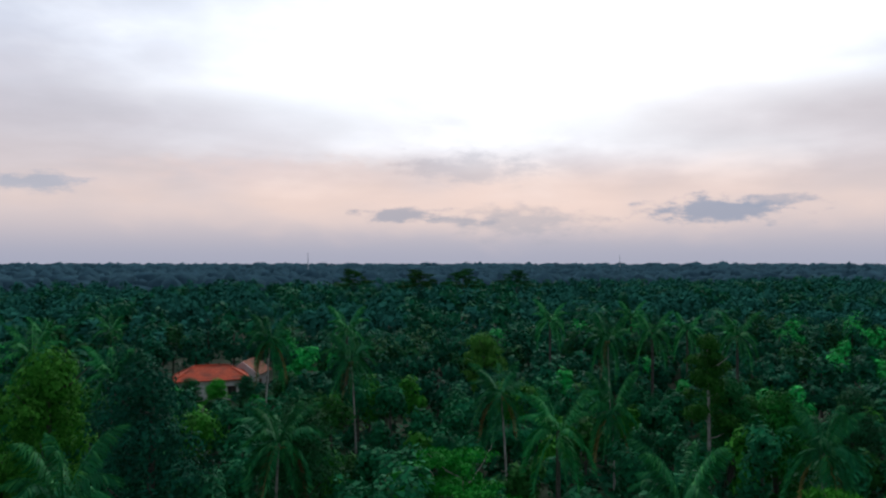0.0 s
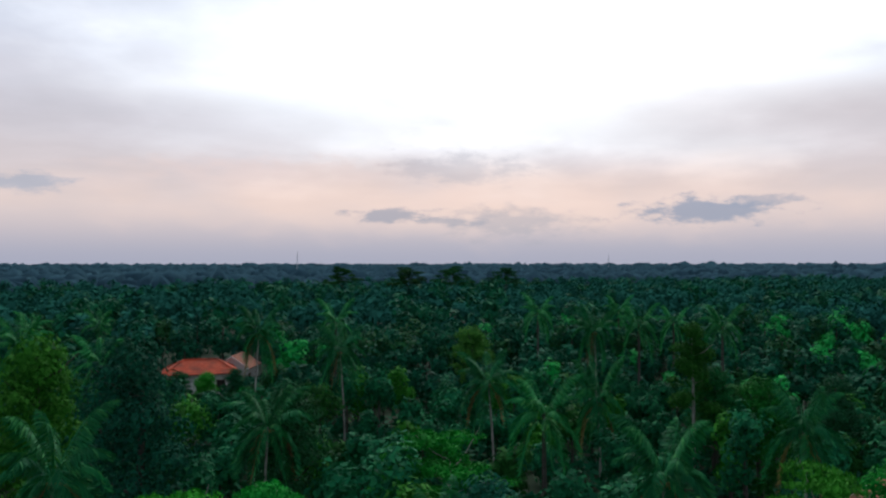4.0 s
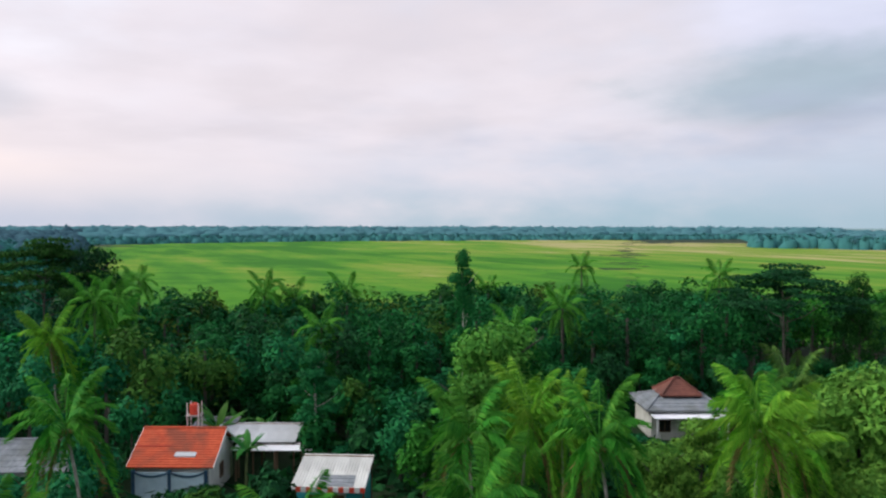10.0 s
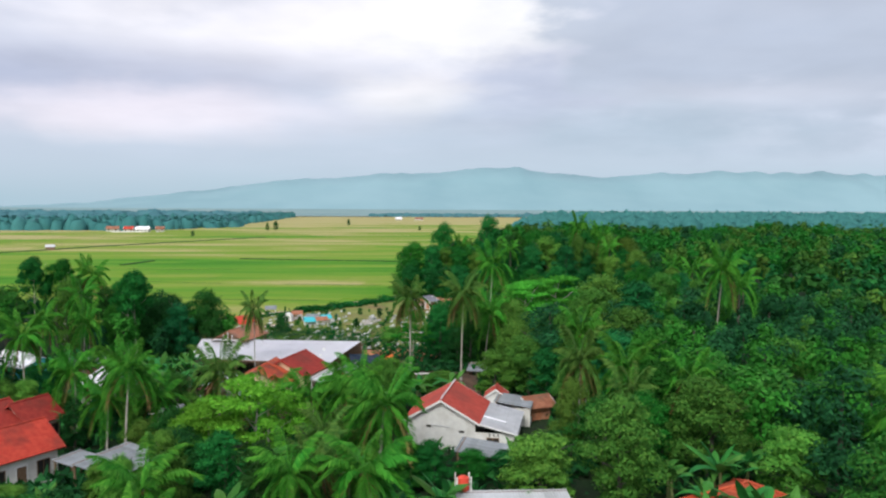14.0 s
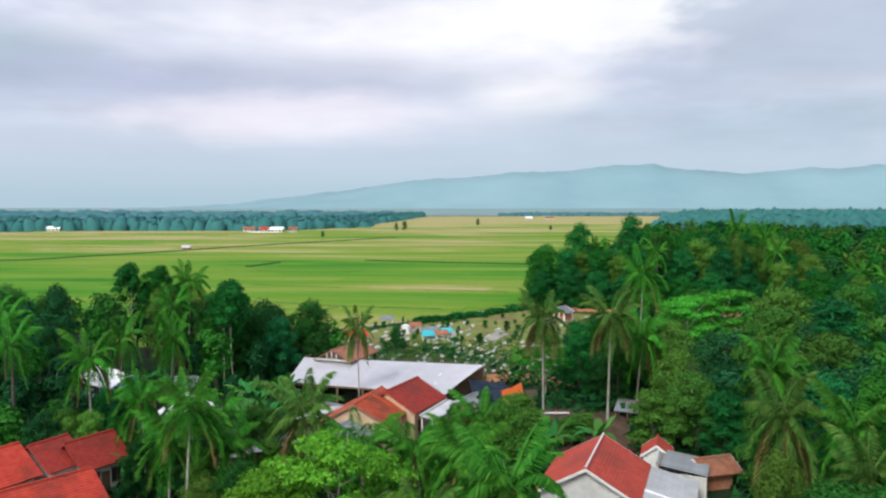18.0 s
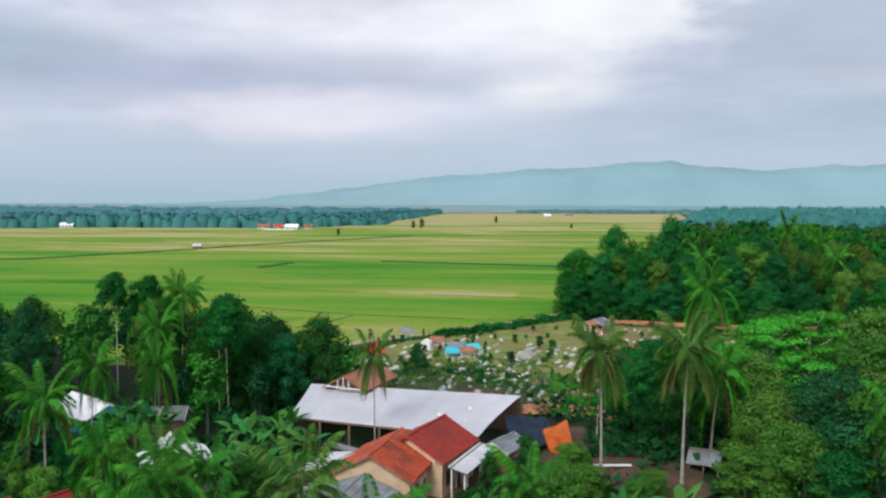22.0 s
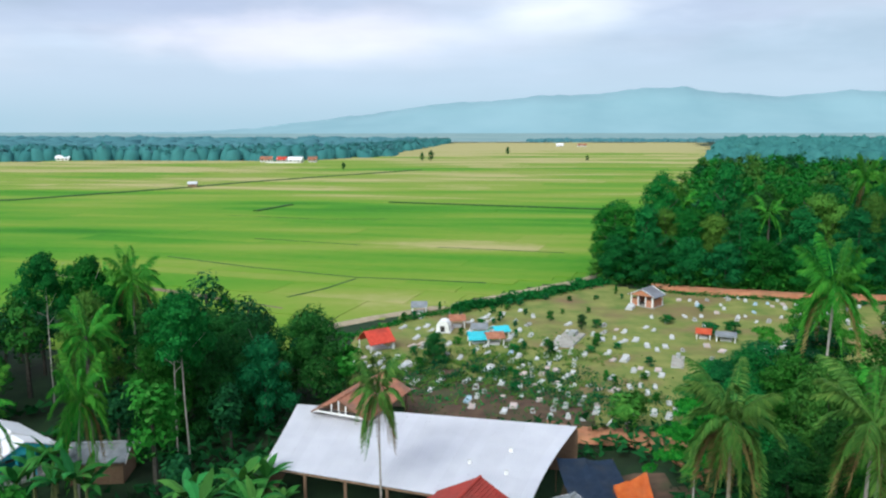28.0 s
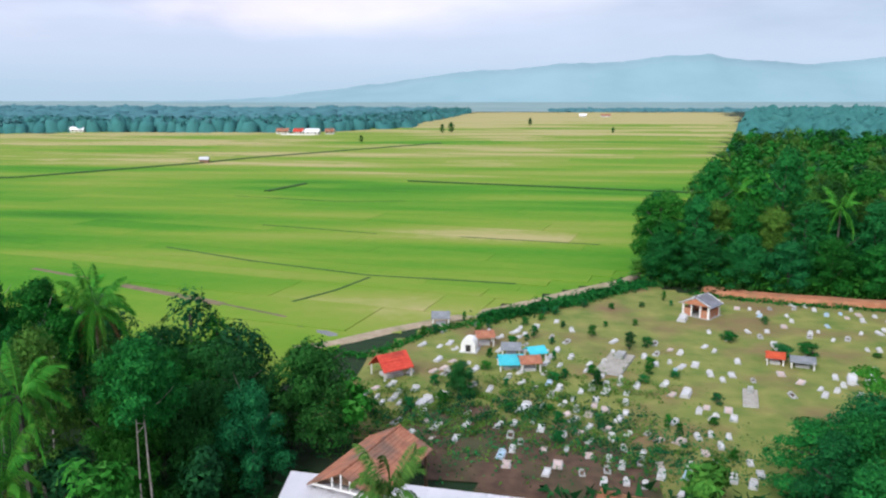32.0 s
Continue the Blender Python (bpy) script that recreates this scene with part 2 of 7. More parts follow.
CLOUDS_B = [
    (-141.5, 3.5, 4.2, 0.75, 0.85, 0.45, (0.42, 0.45, 0.58)), (-137.5, 4.2, 2.4, 0.35, 0.6, 0.5, (0.46, 0.48, 0.6)),
    (170.9, 5.2, 2.5, 0.5, 0.6, 0.6, (0.48, 0.54, 0.68)), (-104.5, 10.2, 5.5, 2.5, 0.55, 0.7, (0.42, 0.47, 0.58)),
    (-97, 8.2, 3.5, 1.3, 0.5, 0.7, (0.45, 0.5, 0.6)), (-70, 11, 24, 6.5, 0.65, 0.9, (0.80, 0.70, 0.74)),
    (-38.5, 14.5, 8, 4.5, 0.6, 0.5, (0.74, 0.74, 0.92)), (-39, 9.6, 10, 2.2, 0.8, 0.6, (0.34, 0.43, 0.5)),
    (-23, 2.6, 15, 2.6, 0.5, 0.9, (0.42, 0.48, 0.58)), (-1, 13, 17, 3.2, 0.85, 0.9, (0.92, 0.87, 0.92))]
CLOUDS_C = [
    (8.5, 13.2, 9, 2.4, 0.55, 0.6, (0.92, 0.89, 0.89)), (28.5, 13, 14.5, 9, 0.85, 0.22, (0.43, 0.47, 0.58)), (27, 7.5, 9, 1.0, 0.5, 0.8, (0.62, 0.62, 0.72)), (-19, 8.6, 17, 1.7, 0.65, 0.9, (0.38, 0.4, 0.54)),
    (-13, 6.2, 12, 1.4, 0.7, 0.8, (0.85, 0.76, 0.84)), (3.4, 8, 4, 1.2, 0.75, 0.8, (0.88, 0.83, 0.86)),
    (14, 4.0, 17, 2.6, 0.6, 0.9, (0.40, 0.47, 0.57)), (23, 5.4, 8, 1.6, 0.5, 0.8, (0.36, 0.44, 0.54))]


def build_world():
    w = bpy.data.worlds.new("sky")
    scene.world = w
    w.use_nodes = True
    nodes, links = w.node_tree.nodes, w.node_tree.links
    bg = nodes["Background"]

    def math_node(op, a, b=None, clamp=False):
        n = nodes.new("ShaderNodeMath")
        n.operation, n.use_clamp = op, clamp
        for k, v in enumerate((a, b)):
            if v is None:
                continue
            if isinstance(v, (int, float)):
                n.inputs[k].default_value = v
            else:
                links.new(v, n.inputs[k])
        return n.outputs[0]

    def smooth(v, lo, hi, a=0.0, b=1.0):
        n = nodes.new("ShaderNodeMapRange")
        n.interpolation_type = "SMOOTHSTEP"
        n.inputs["From Min"].default_value, n.inputs["From Max"].default_value = lo, hi
        n.inputs["To Min"].default_value, n.inputs["To Max"].default_value = a, b
        links.new(v, n.inputs["Value"])
        return n.outputs[0]

    def mixed(fac, a, b):
        n = nodes.new("ShaderNodeMixRGB")
        for k, v in zip(("Fac", "Color1", "Color2"), (fac, a, b)):
            if isinstance(v, tuple):
                n.inputs[k].default_value = (*v, 1)
            elif isinstance(v, float):
                n.inputs[k].default_value = v
            else:
                links.new(v, n.inputs[k])
        return n.outputs[0]

    def mixed_value(fac, a, b):
        return math_node("ADD", a, math_node("MULTIPLY", fac, b - a))

    tc = nodes.new("ShaderNodeTexCoord")
    sep = nodes.new("ShaderNodeSeparateXYZ")
    links.new(tc.outputs["Generated"], sep.inputs[0])
    x, y, z = sep.outputs
    toward = math_node("ADD", math_node("MULTIPLY", x, SUN_WAY.x), math_node("MULTIPLY", y, SUN_WAY.y))
    west = smooth(toward, -0.15, 0.85)
    glow = smooth(toward, 0.78, 1.0)
    # clear gradient, from the horizon up, on the side of the setting sun and opposite to it
    up = smooth(z, 0.0, 0.30)
    low_w = mixed(smooth(z, 0.0, 0.08), (0.56, 0.54, 0.66), (1.06, 0.80, 0.72))
    clear_w = mixed(up, low_w, (1.02, 1.02, 1.14))
    low_e = mixed(smooth(z, 0.0, 0.08), (0.34, 0.46, 0.55), (0.48, 0.53, 0.65))
    clear_e = mixed(up, low_e, (0.72, 0.70, 0.80))
    clear = mixed(west, clear_e, clear_w)
    core = math_node("MULTIPLY", glow, smooth(z, 0.10, 0.24))
    clear = mixed(math_node("MULTIPLY", core, 0.7), clear, (1.9, 1.85, 1.85))
    # cloud deck seen in perspective
    flat = nodes.new("ShaderNodeCombineXYZ")
    den = math_node("ADD", math_node("MAXIMUM", z, 0.0), 0.10)
    links.new(math_node("DIVIDE", x, den), flat.inputs[0])
    links.new(math_node("DIVIDE", y, den), flat.inputs[1])

    def cloud(scale, detail, lo, hi, seed, rough=0.55):
        n = nodes.new("ShaderNodeTexNoise")
        n.inputs["Scale"].default_value, n.inputs["Detail"].default_value, n.inputs["Roughness"].default_value = scale, detail, rough
        mp = nodes.new("ShaderNodeMapping")
        mp.inputs["Location"].default_value = (seed, seed * 1.7, seed * 0.3)
        links.new(flat.outputs[0], mp.inputs["Vector"])
        links.new(mp.outputs[0], n.inputs["Vector"])
        return smooth(n.outputs["Fac"], lo, hi)

    lift = smooth(z, 0.03, 0.14)
    big = math_node("MULTIPLY", cloud(0.55, 5, 0.40, 0.64, 3.1), lift)
    grey = mixed(west, (0.42, 0.45, 0.58), (0.92, 0.75, 0.74))
    deck = mixed(math_node("MULTIPLY", big, mixed_value(west, 0.8, 0.3)), clear, grey)
    # single clouds and gaps: azimuth, height, half width, half height in degrees
    az = math_node("MULTIPLY", math_node("ARCTAN2", x, y), 57.29578)
    el = math_node("MULTIPLY", math_node("ARCSINE", z), 57.29578)
    wob = nodes.new("ShaderNodeTexNoise")
    wob.inputs["Scale"].default_value, wob.inputs["Detail"].default_value, wob.inputs["Roughness"].default_value = 7.0, 6, 0.5
    wide = nodes.new("ShaderNodeMapping")
    wide.inputs["Scale"].default_value = (1, 1, 2.6)
    links.new(tc.outputs["Generated"], wide.inputs["Vector"])
    links.new(wide.outputs[0], wob.inputs["Vector"])
    wobble = math_node("SUBTRACT", wob.outputs["Fac"], 0.5)
    rag = nodes.new("ShaderNodeTexNoise")
    rag.inputs["Scale"].default_value, rag.inputs["Detail"].default_value, rag.inputs["Roughness"].default_value = 30.0, 6, 0.6
    links.new(wide.outputs[0], rag.inputs["Vector"])
    ragged = math_node("SUBTRACT", rag.outputs["Fac"], 0.5)
    for a, e, wa, we, amount, soft_edge, colour in CLOUDS_A + CLOUDS_B + CLOUDS_C:
        da = math_node("SUBTRACT", math_node("PINGPONG", math_node("ABSOLUTE", math_node("SUBTRACT", az, a)), 180.0), 0.0)
        qa = math_node("DIVIDE", da, wa)
        qe = math_node("DIVIDE", math_node("SUBTRACT", el, e), we)
        r2 = math_node("SQRT", math_node("ADD", math_node("MULTIPLY", qa, qa), math_node("MULTIPLY", qe, qe)))
        r2 = math_node("ADD", r2, math_node("MULTIPLY", ragged if we < 1.0 else wobble, 3.6 if we < 1.0 else 2.3))
        mask = smooth(r2, 1.0 + soft_edge, 1.0 - soft_edge)
        deck = mixed(math_node("MULTIPLY", mask, amount), deck, colour)
    nishita = nodes.new("ShaderNodeTexSky")
    nishita.sky_type, nishita.sun_disc = "NISHITA", False
    nishita.sun_elevation, nishita.sun_rotation = SUN_HEIGHT, math.atan2(SUN_WAY.x, SUN_WAY.y)
    dim = mixed(1.0, (0, 0, 0), nishita.outputs[0])
    scaled = nodes.new("ShaderNodeVectorMath")
    scaled.operation = "SCALE"
    scaled.inputs["Scale"].default_value = 0.06
    links.new(dim, scaled.inputs[0])
    fine = cloud(1.5, 6, 0.30, 0.72, 5.7, 0.5)
    veil = nodes.new("ShaderNodeVectorMath")
    veil.operation = "SCALE"
    links.new(deck, veil.inputs[0])
    links.new(mixed_value(math_node("MULTIPLY", fine, lift), 1.04, 0.93), veil.inputs["Scale"])
    total = mixed(0.08, veil.outputs[0], scaled.outputs[0])
    links.new(total, bg.inputs["Color"])
    bg.inputs["Strength"].default_value = 1.0


build_world()
sun = new("sun", bpy.data.lights.new("sun", "SUN"))
sun.data.energy, sun.data.angle, sun.data.color = 2.0, radians(25), (1.0, 0.95, 0.86)
sun.matrix_basis = look(SUN_WAY * 100 + Vector((0, 0, 100 * math.tan(SUN_HEIGHT))), (0, 0, 0))

# ---------- trees ----------
LEAF_DARK = leafage("leaves_dark", (0.0040, 0.0300, 0.0090), (0.0165, 0.0950, 0.0200), (0.0400, 0.1700, 0.0310), through=0.1)
LEAF_MID = leafage("leaves_mid", (0.0037, 0.0492, 0.0115), (0.0166, 0.1476, 0.0246), (0.0480, 0.2378, 0.0369), through=0.12)
# haze and backlit shade of the southern side are put into this green
LEAF_TEAL_HAZE = leafage("haze_tinted_teal_leaves", (0.004, 0.040, 0.022), (0.013, 0.125, 0.055), (0.038, 0.22, 0.08), through=0.08)
LEAF_VIVID = leafage("vivid_leaves", (0.0050, 0.1035, 0.0162), (0.0260, 0.2990, 0.0324), (0.0720, 0.4600, 0.0522), through=0.1)
LEAF_LIME = leafage("lime_leaves", (0.045, 0.160, 0.012), (0.105, 0.300, 0.024), (0.21, 0.42, 0.045), through=0.15, hue=0.012)
LEAF_GRASS = leafage("weed_leaves", (0.03, 0.10, 0.018), (0.06, 0.165, 0.028), (0.11, 0.21, 0.045), through=0.1)
LEAF_FRESH = leafage("fresh_leaves", (0.015, 0.135, 0.016), (0.052, 0.31, 0.03), (0.12, 0.43, 0.045), through=0.15, hue=0.014)
LEAF_BRIGHT = leafage("leaves_bright", (0.030, 0.120, 0.018), (0.095, 0.255, 0.036), (0.20, 0.36, 0.06), through=0.15, hue=0.014)
LEAF_OLIVE = leafage("leaves_olive", (0.0195, 0.0861, 0.0133), (0.0592, 0.1640, 0.0251), (0.1185, 0.2214, 0.0355), through=0.12)
LEAF_PALM = leafage("palm_leaf", (0.07, 0.26, 0.022), (0.175, 0.44, 0.036), (0.37, 0.55, 0.08), rough=0.6, through=0.25, hue=0.01, val=0.3)
LEAF_PALM_MID = leafage("green_palm_leaf", (0.0225, 0.1470, 0.0180), (0.0720, 0.2940, 0.0300), (0.1980, 0.4200, 0.0600), rough=0.6, through=0.2, hue=0.01, val=0.3)
LEAF_PALM_OLD = leafage("dull_palm_leaf", (0.0330, 0.1080, 0.0220), (0.0935, 0.2160, 0.0385), (0.2310, 0.3120, 0.0770), rough=0.65, through=0.15, hue=0.01, val=0.3)
# darker copy of LEAF_PALM; backlit shade of the southern palms is in its colour
LEAF_PALM_SHADED = leafage("shaded_palm_leaf", (0.007, 0.09, 0.035), (0.030, 0.22, 0.066), (0.12, 0.38, 0.095), rough=0.6, through=0.1, hue=0.01, val=0.3)
LEAF_PALM_DRY = leafage("dry_palm_leaf", (0.10, 0.085, 0.03), (0.20, 0.16, 0.06), (0.26, 0.20, 0.09), rough=0.7, through=0.15)
LEAF_BANANA = leafage("banana_leaf", (0.02, 0.10, 0.02), (0.055, 0.22, 0.04), (0.13, 0.30, 0.06), rough=0.4, through=0.2)
# blue haze of distance is mixed into the next four leaf colours
LEAF_FAR_HAZE = leafage("haze_tinted_far_leaves", (0.022, 0.110, 0.084), (0.030, 0.142, 0.104), (0.038, 0.16, 0.112), through=0.0, hue=0.012, val=0.18)
LEAF_HORIZON_HAZE = leafage("haze_tinted_horizon_leaves", (0.066, 0.165, 0.188), (0.072, 0.180, 0.202), (0.078, 0.188, 0.210), through=0.0, hue=0.005, val=0.1)
# dimmer copy: woods against the sunset get their shade from this colour
LEAF_DIM_HAZE = leafage("haze_dimmed_leaves", (0.0380, 0.0850, 0.1120), (0.0456, 0.0975, 0.1260), (0.0532, 0.1075, 0.1344), through=0.0, hue=0.01, val=0.2)
LEAF_HAZE_TINT = leafage("haze_tinted_leaves", (0.040, 0.142, 0.138), (0.047, 0.158, 0.152), (0.054, 0.168, 0.160), through=0.0, hue=0.01, val=0.12)
BARK = surface("bark", (0.045, 0.043, 0.036), (0.10, 0.093, 0.08), 3, 0.95, 0.6, (0.05, 0.065, 0.035), 0.6)
BARK_PALE = surface("pale_bark", (0.24, 0.23, 0.205), (0.42, 0.40, 0.36), 2.5, 0.9, 0.5, (0.14, 0.13, 0.09), 0.8)


def trunk_bm(h, r, rng, limbs=5, crown_base=0.5, spread=2.0, lean=0.3, rise=(0.4, 0.9)):
    bm = bmesh.new()
    top = Vector((rng.normal(0, lean), rng.normal(0, lean), h))
    bend = Vector((rng.normal(0, lean), rng.normal(0, lean), 0))
    pts = [Vector((0, 0, -0.3)), Vector((0, 0, 0.25)) + bend * 0.1, top * 0.4 + bend * 0.6, top * 0.7 + bend * 0.5, top]
    tube(pts, [r * 1.5, r * 1.1, r * 0.85, r * 0.6, r * 0.22], 7, bm)
    for k in range(limbs):
        f = crown_base + (0.92 - crown_base) * (k + 0.5) / limbs
        a = k * 2.4 + rng.uniform(-0.4, 0.4)
        s = top * f + bend * 0.5
        reach = spread * rng.uniform(0.6, 1.0)
        e = s + Vector((math.cos(a) * reach, math.sin(a) * reach, reach * rng.uniform(*rise)))
        tube([s, s.lerp(e, 0.5) + Vector((0, 0, -0.1 * reach)), e], [r * 0.45, r * 0.3, r * 0.1], 5, bm)
    return bm


def crown_mesh(name, blobs, n, size, material, seed, under=0.35, loose=0.34, length=1.5):
    rng = np.random.default_rng(seed)
    p, d = blob_points(blobs, n, rng, under)
    v, f = leaf_cards(p, d, size, rng, length, loose)
    return mesh_of(name, v, f, material)


def random_blobs(h, base, rad, n, rng, top=0.7):
    """Lumps of a crown between base and h, widest in the middle."""
    out = []
    for k in range(n):
        f = (k + rng.uniform(0.2, 0.8)) / n
        z = base + (h - base) * (0.12 + 0.76 * f)
        wide = rad * (1 - max(f - 0.35, 0) ** 1.4 * top * 1.4 - max(0.2 - f, 0) * 0.8)
        a, q = k * 2.4 + rng.uniform(-0.5, 0.5), wide * rng.uniform(0.42, 0.80)
        b = rad * rng.uniform(0.22, 0.46)
        out.append((math.cos(a) * q, math.sin(a) * q, z, b, b, b * rng.uniform(0.65, 0.9)))
    out.append((0, 0, (h + base) / 2, rad * 0.5, rad * 0.5, (h - base) * 0.40))
    out.append((0, 0, h - rad * 0.4, rad * 0.42, rad * 0.42, rad * 0.42))
    return out


def broadleaf(kind, seed, h, rad, material, n, size, base=0.35, bark=None, label="", lumps=11, category="tree", under=0.35, girth=1.0):
    """A tree with a forked trunk and a lumpy crown. Made once, then copied."""
    rng = np.random.default_rng(seed)
    ob = thing(kind, pose(0, 0, 0), label, category)
    piece("trunk", bm_mesh("trunk", trunk_bm(h * 0.9, 0.035 * girth * h ** 0.8, rng, 6, base, rad * 0.8), bark or BARK), ob)
    piece("crown", crown_mesh("crown", random_blobs(h, h * base, rad, lumps, rng), n, size, material, seed, under), ob)
    return ob


def umbrella_tree(seed, h, rad, material, n, size, label, low=0.44, thick=0.26, bark=None):
    """A spreading tree with its leaves in layered, uneven plates; low: where the crown begins."""
    rng = np.random.default_rng(seed)
    ob = thing("umbrella_tree", pose(0, 0, 0), label, "tree")
    piece("trunk", bm_mesh("trunk", trunk_bm(h * 0.9, 0.018 * h ** 0.8, rng, 9, low * 0.8, rad * 0.55, 0.4, (0.45, 0.8)), bark or BARK_PALE), ob)
    blobs = []
    for k in range(38):
        a, f = k * 2.4, (k + 0.5) / 38
        q = rad * (1.0 - 0.8 * f ** 1.5) * rng.uniform(0.35, 1.05)
        b = rad * rng.uniform(0.12, 0.28)
        turn = rng.uniform(0.7, 1.3)
        blobs.append((math.cos(a) * q, math.sin(a) * q, h * (low + (0.96 - low) * f + rng.normal(0, 0.03)), b * turn, b / turn, b * thick * rng.uniform(0.7, 1.5)))
    piece("crown", crown_mesh("crown", blobs, n, size, material, seed, 0.3, 0.5), ob)
    return ob


def frond_mesh(name, length, width, droop, rise, material, seed, pairs=46, lift=0.0):
    """One feather leaf: an arched rib with leaflets on both sides, along +x."""
    rng = np.random.default_rng(seed)
    V, F = [], []

    def rib(f):
        return Vector((length * f * (1 - 0.22 * droop * f), 0, length * (rise * f - droop * f * f)))

    steps = 6
    for k in range(steps + 1):
        p, r = rib(k / steps), 0.05 * (1 - 0.8 * k / steps)
        V += [p + Vector((0, r, 0)), p + Vector((0, 0, r)), p + Vector((0, -r, 0))]
    for k in range(steps):
        for j in range(3):
            a, b = 3 * k + j, 3 * k + (j + 1) % 3
            F.append((a, b, b + 3, a + 3))
    for k in range(pairs):
        f = 0.14 + 0.86 * k / (pairs - 1)
        p, q = rib(f), rib(min(f + 0.05, 1.0))
        reach = width * math.sin(math.pi * min(0.16 + 0.8 * f, 0.97)) * rng.uniform(0.85, 1.1)
        for s in (-1, 1):
            tip = p + Vector((length * rng.uniform(0.13, 0.2), s * reach * 0.86, -reach * (0.5 + 0.45 * droop * f) + lift * reach + rng.normal(0, 0.09)))
            mid = p.lerp(tip, 0.5) + Vector((0, 0, 0.10 * reach))
            w = length * 0.021
            n = len(V)
            V += [p, mid + Vector((-w, 0, 0)), tip, mid + Vector((w, 0, 0))]
            F.append((n, n + 1, n + 2, n + 3))
    return mesh_of(name, V, F, material)


def frond_set(leaf):
    return [frond_mesh("frond", 3.7, 0.8, d, r, leaf, s) for d, r, s in ((0.75, 1.45, 1), (0.95, 1.2, 2), (1.1, 0.85, 3), (1.15, 0.35, 4), (1.05, -0.1, 6))]


FRONDS, FRONDS_SHADED, FRONDS_MID, FRONDS_OLD = (frond_set(leaf) for leaf in (LEAF_PALM, LEAF_PALM_SHADED, LEAF_PALM_MID, LEAF_PALM_OLD))
FROND_DRY = frond_mesh("frond", 3.5, 0.6, 1.1, -0.1, LEAF_PALM_DRY, 5)


def coconut_palm(seed, h, label, count=20, dry=3, lean=0.6, scale=1.0, fronds=FRONDS):
    """A ringed, slightly leaning trunk with a head of arched feather leaves and a few nuts."""
    rng = np.random.default_rng(seed)
    ob = thing("coconut_palm", pose(0, 0, 0), label, "palm tree")
    a = rng.uniform(0, 6.28)
    lx, ly = math.cos(a) * lean, math.sin(a) * lean
    pts = [(lx * f ** 1.6, ly * f ** 1.6, h * f - (0.3 if f == 0 else 0)) for f in (0, 0.06, 0.25, 0.5, 0.75, 1.0)]
    piece("trunk", bm_mesh("trunk", tube(pts, [0.22, 0.155, 0.12, 0.105, 0.095, 0.09], 8), BARK_PALE), ob)
    head = Vector(pts[-1])
    for k in range(count + dry):
        old = k / count
        az = k * 2.39996 + rng.uniform(-0.2, 0.2)
        if k < count:
            me = fronds[min(4, int(old * 5))]
            m = Matrix.Translation(head) @ Matrix.Rotation(az, 4, "Z") @ Matrix.Rotation(-radians(14 - 30 * old) + rng.normal(0, 0.1), 4, "Y") @ Matrix.Rotation(rng.normal(0, 0.25), 4, "X") @ Matrix.Scale(scale * rng.uniform(0.85, 1.1), 4)
        else:
            me = FROND_DRY
            m = Matrix.Translation(head + Vector((0, 0, -0.15))) @ Matrix.Rotation(az, 4, "Z") @ Matrix.Rotation(0.15, 4, "Y") @ Matrix.Scale(scale * rng.uniform(0.8, 1.0), 4)
        piece("frond" if k < count else "dry_frond", me, ob, m)
    bm = bmesh.new()
    for k in range(7):
        c = head + Vector((math.cos(k * 0.9) * 0.28, math.sin(k * 0.9) * 0.28, -0.32 - 0.1 * (k % 2)))
        bmesh.ops.create_icosphere(bm, subdivisions=1, radius=0.14, matrix=Matrix.Translation(c))
    part("coconut_cluster", bm, NUT, ob)
    return ob


NUT = surface("coconut_husk", (0.16, 0.13, 0.03), (0.30, 0.24, 0.07), 4, 0.6, 0.2)


def banana_leaf_mesh(length, width, droop, seed):
    V, F = [], []
    rng = np.random.default_rng(seed)
    n = 8
    for k in range(n + 1):
        f = k / n
        x, z = length * f * (1 - 0.25 * droop * f), length * (0.75 * f - droop * f * f)
        w = width * math.sin(math.pi * min(0.1 + 0.88 * f, 0.985)) * rng.uniform(0.85, 1.05)
        V += [(x, -w, z - 0.25 * w), (x, 0, z), (x, w, z - 0.25 * w)]
    for k in range(n):
        a = 3 * k
        F += [(a, a + 1, a + 4, a + 3), (a + 1, a + 2, a + 5, a + 4)]
    return mesh_of("leaf", V, F, LEAF_BANANA)


BANANA = [banana_leaf_mesh(2.6, 0.36, d, s) for d, s in ((0.35, 1), (0.6, 2), (0.9, 3))]


def banana_plant(seed, h, label="banana plant with broad arching green leaves"):
    rng = np.random.default_rng(seed)
    ob = thing("banana_plant", pose(0, 0, 0), label, "banana plant", "banana plants round the houses")
    bm = tube([(0, 0, -0.2), (0, 0, h * 0.5), (0.1, 0.05, h)], [0.18, 0.14, 0.08], 7)
    part("stem", bm, LEAF_STEM, ob)
    for k in range(9):
        m = Matrix.Translation((0.1, 0.05, h - 0.1)) @ Matrix.Rotation(k * 2.4 + rng.uniform(-0.3, 0.3), 4, "Z") @ Matrix.Rotation(-radians(rng.uniform(0, 35)), 4, "Y") @ Matrix.Scale(rng.uniform(0.75, 1.15), 4)
        piece("leaf", BANANA[k % 3], ob, m)
    return ob


LEAF_STEM = surface("banana_stem", (0.10, 0.14, 0.05), (0.20, 0.22, 0.09), 3, 0.6, 0.2)

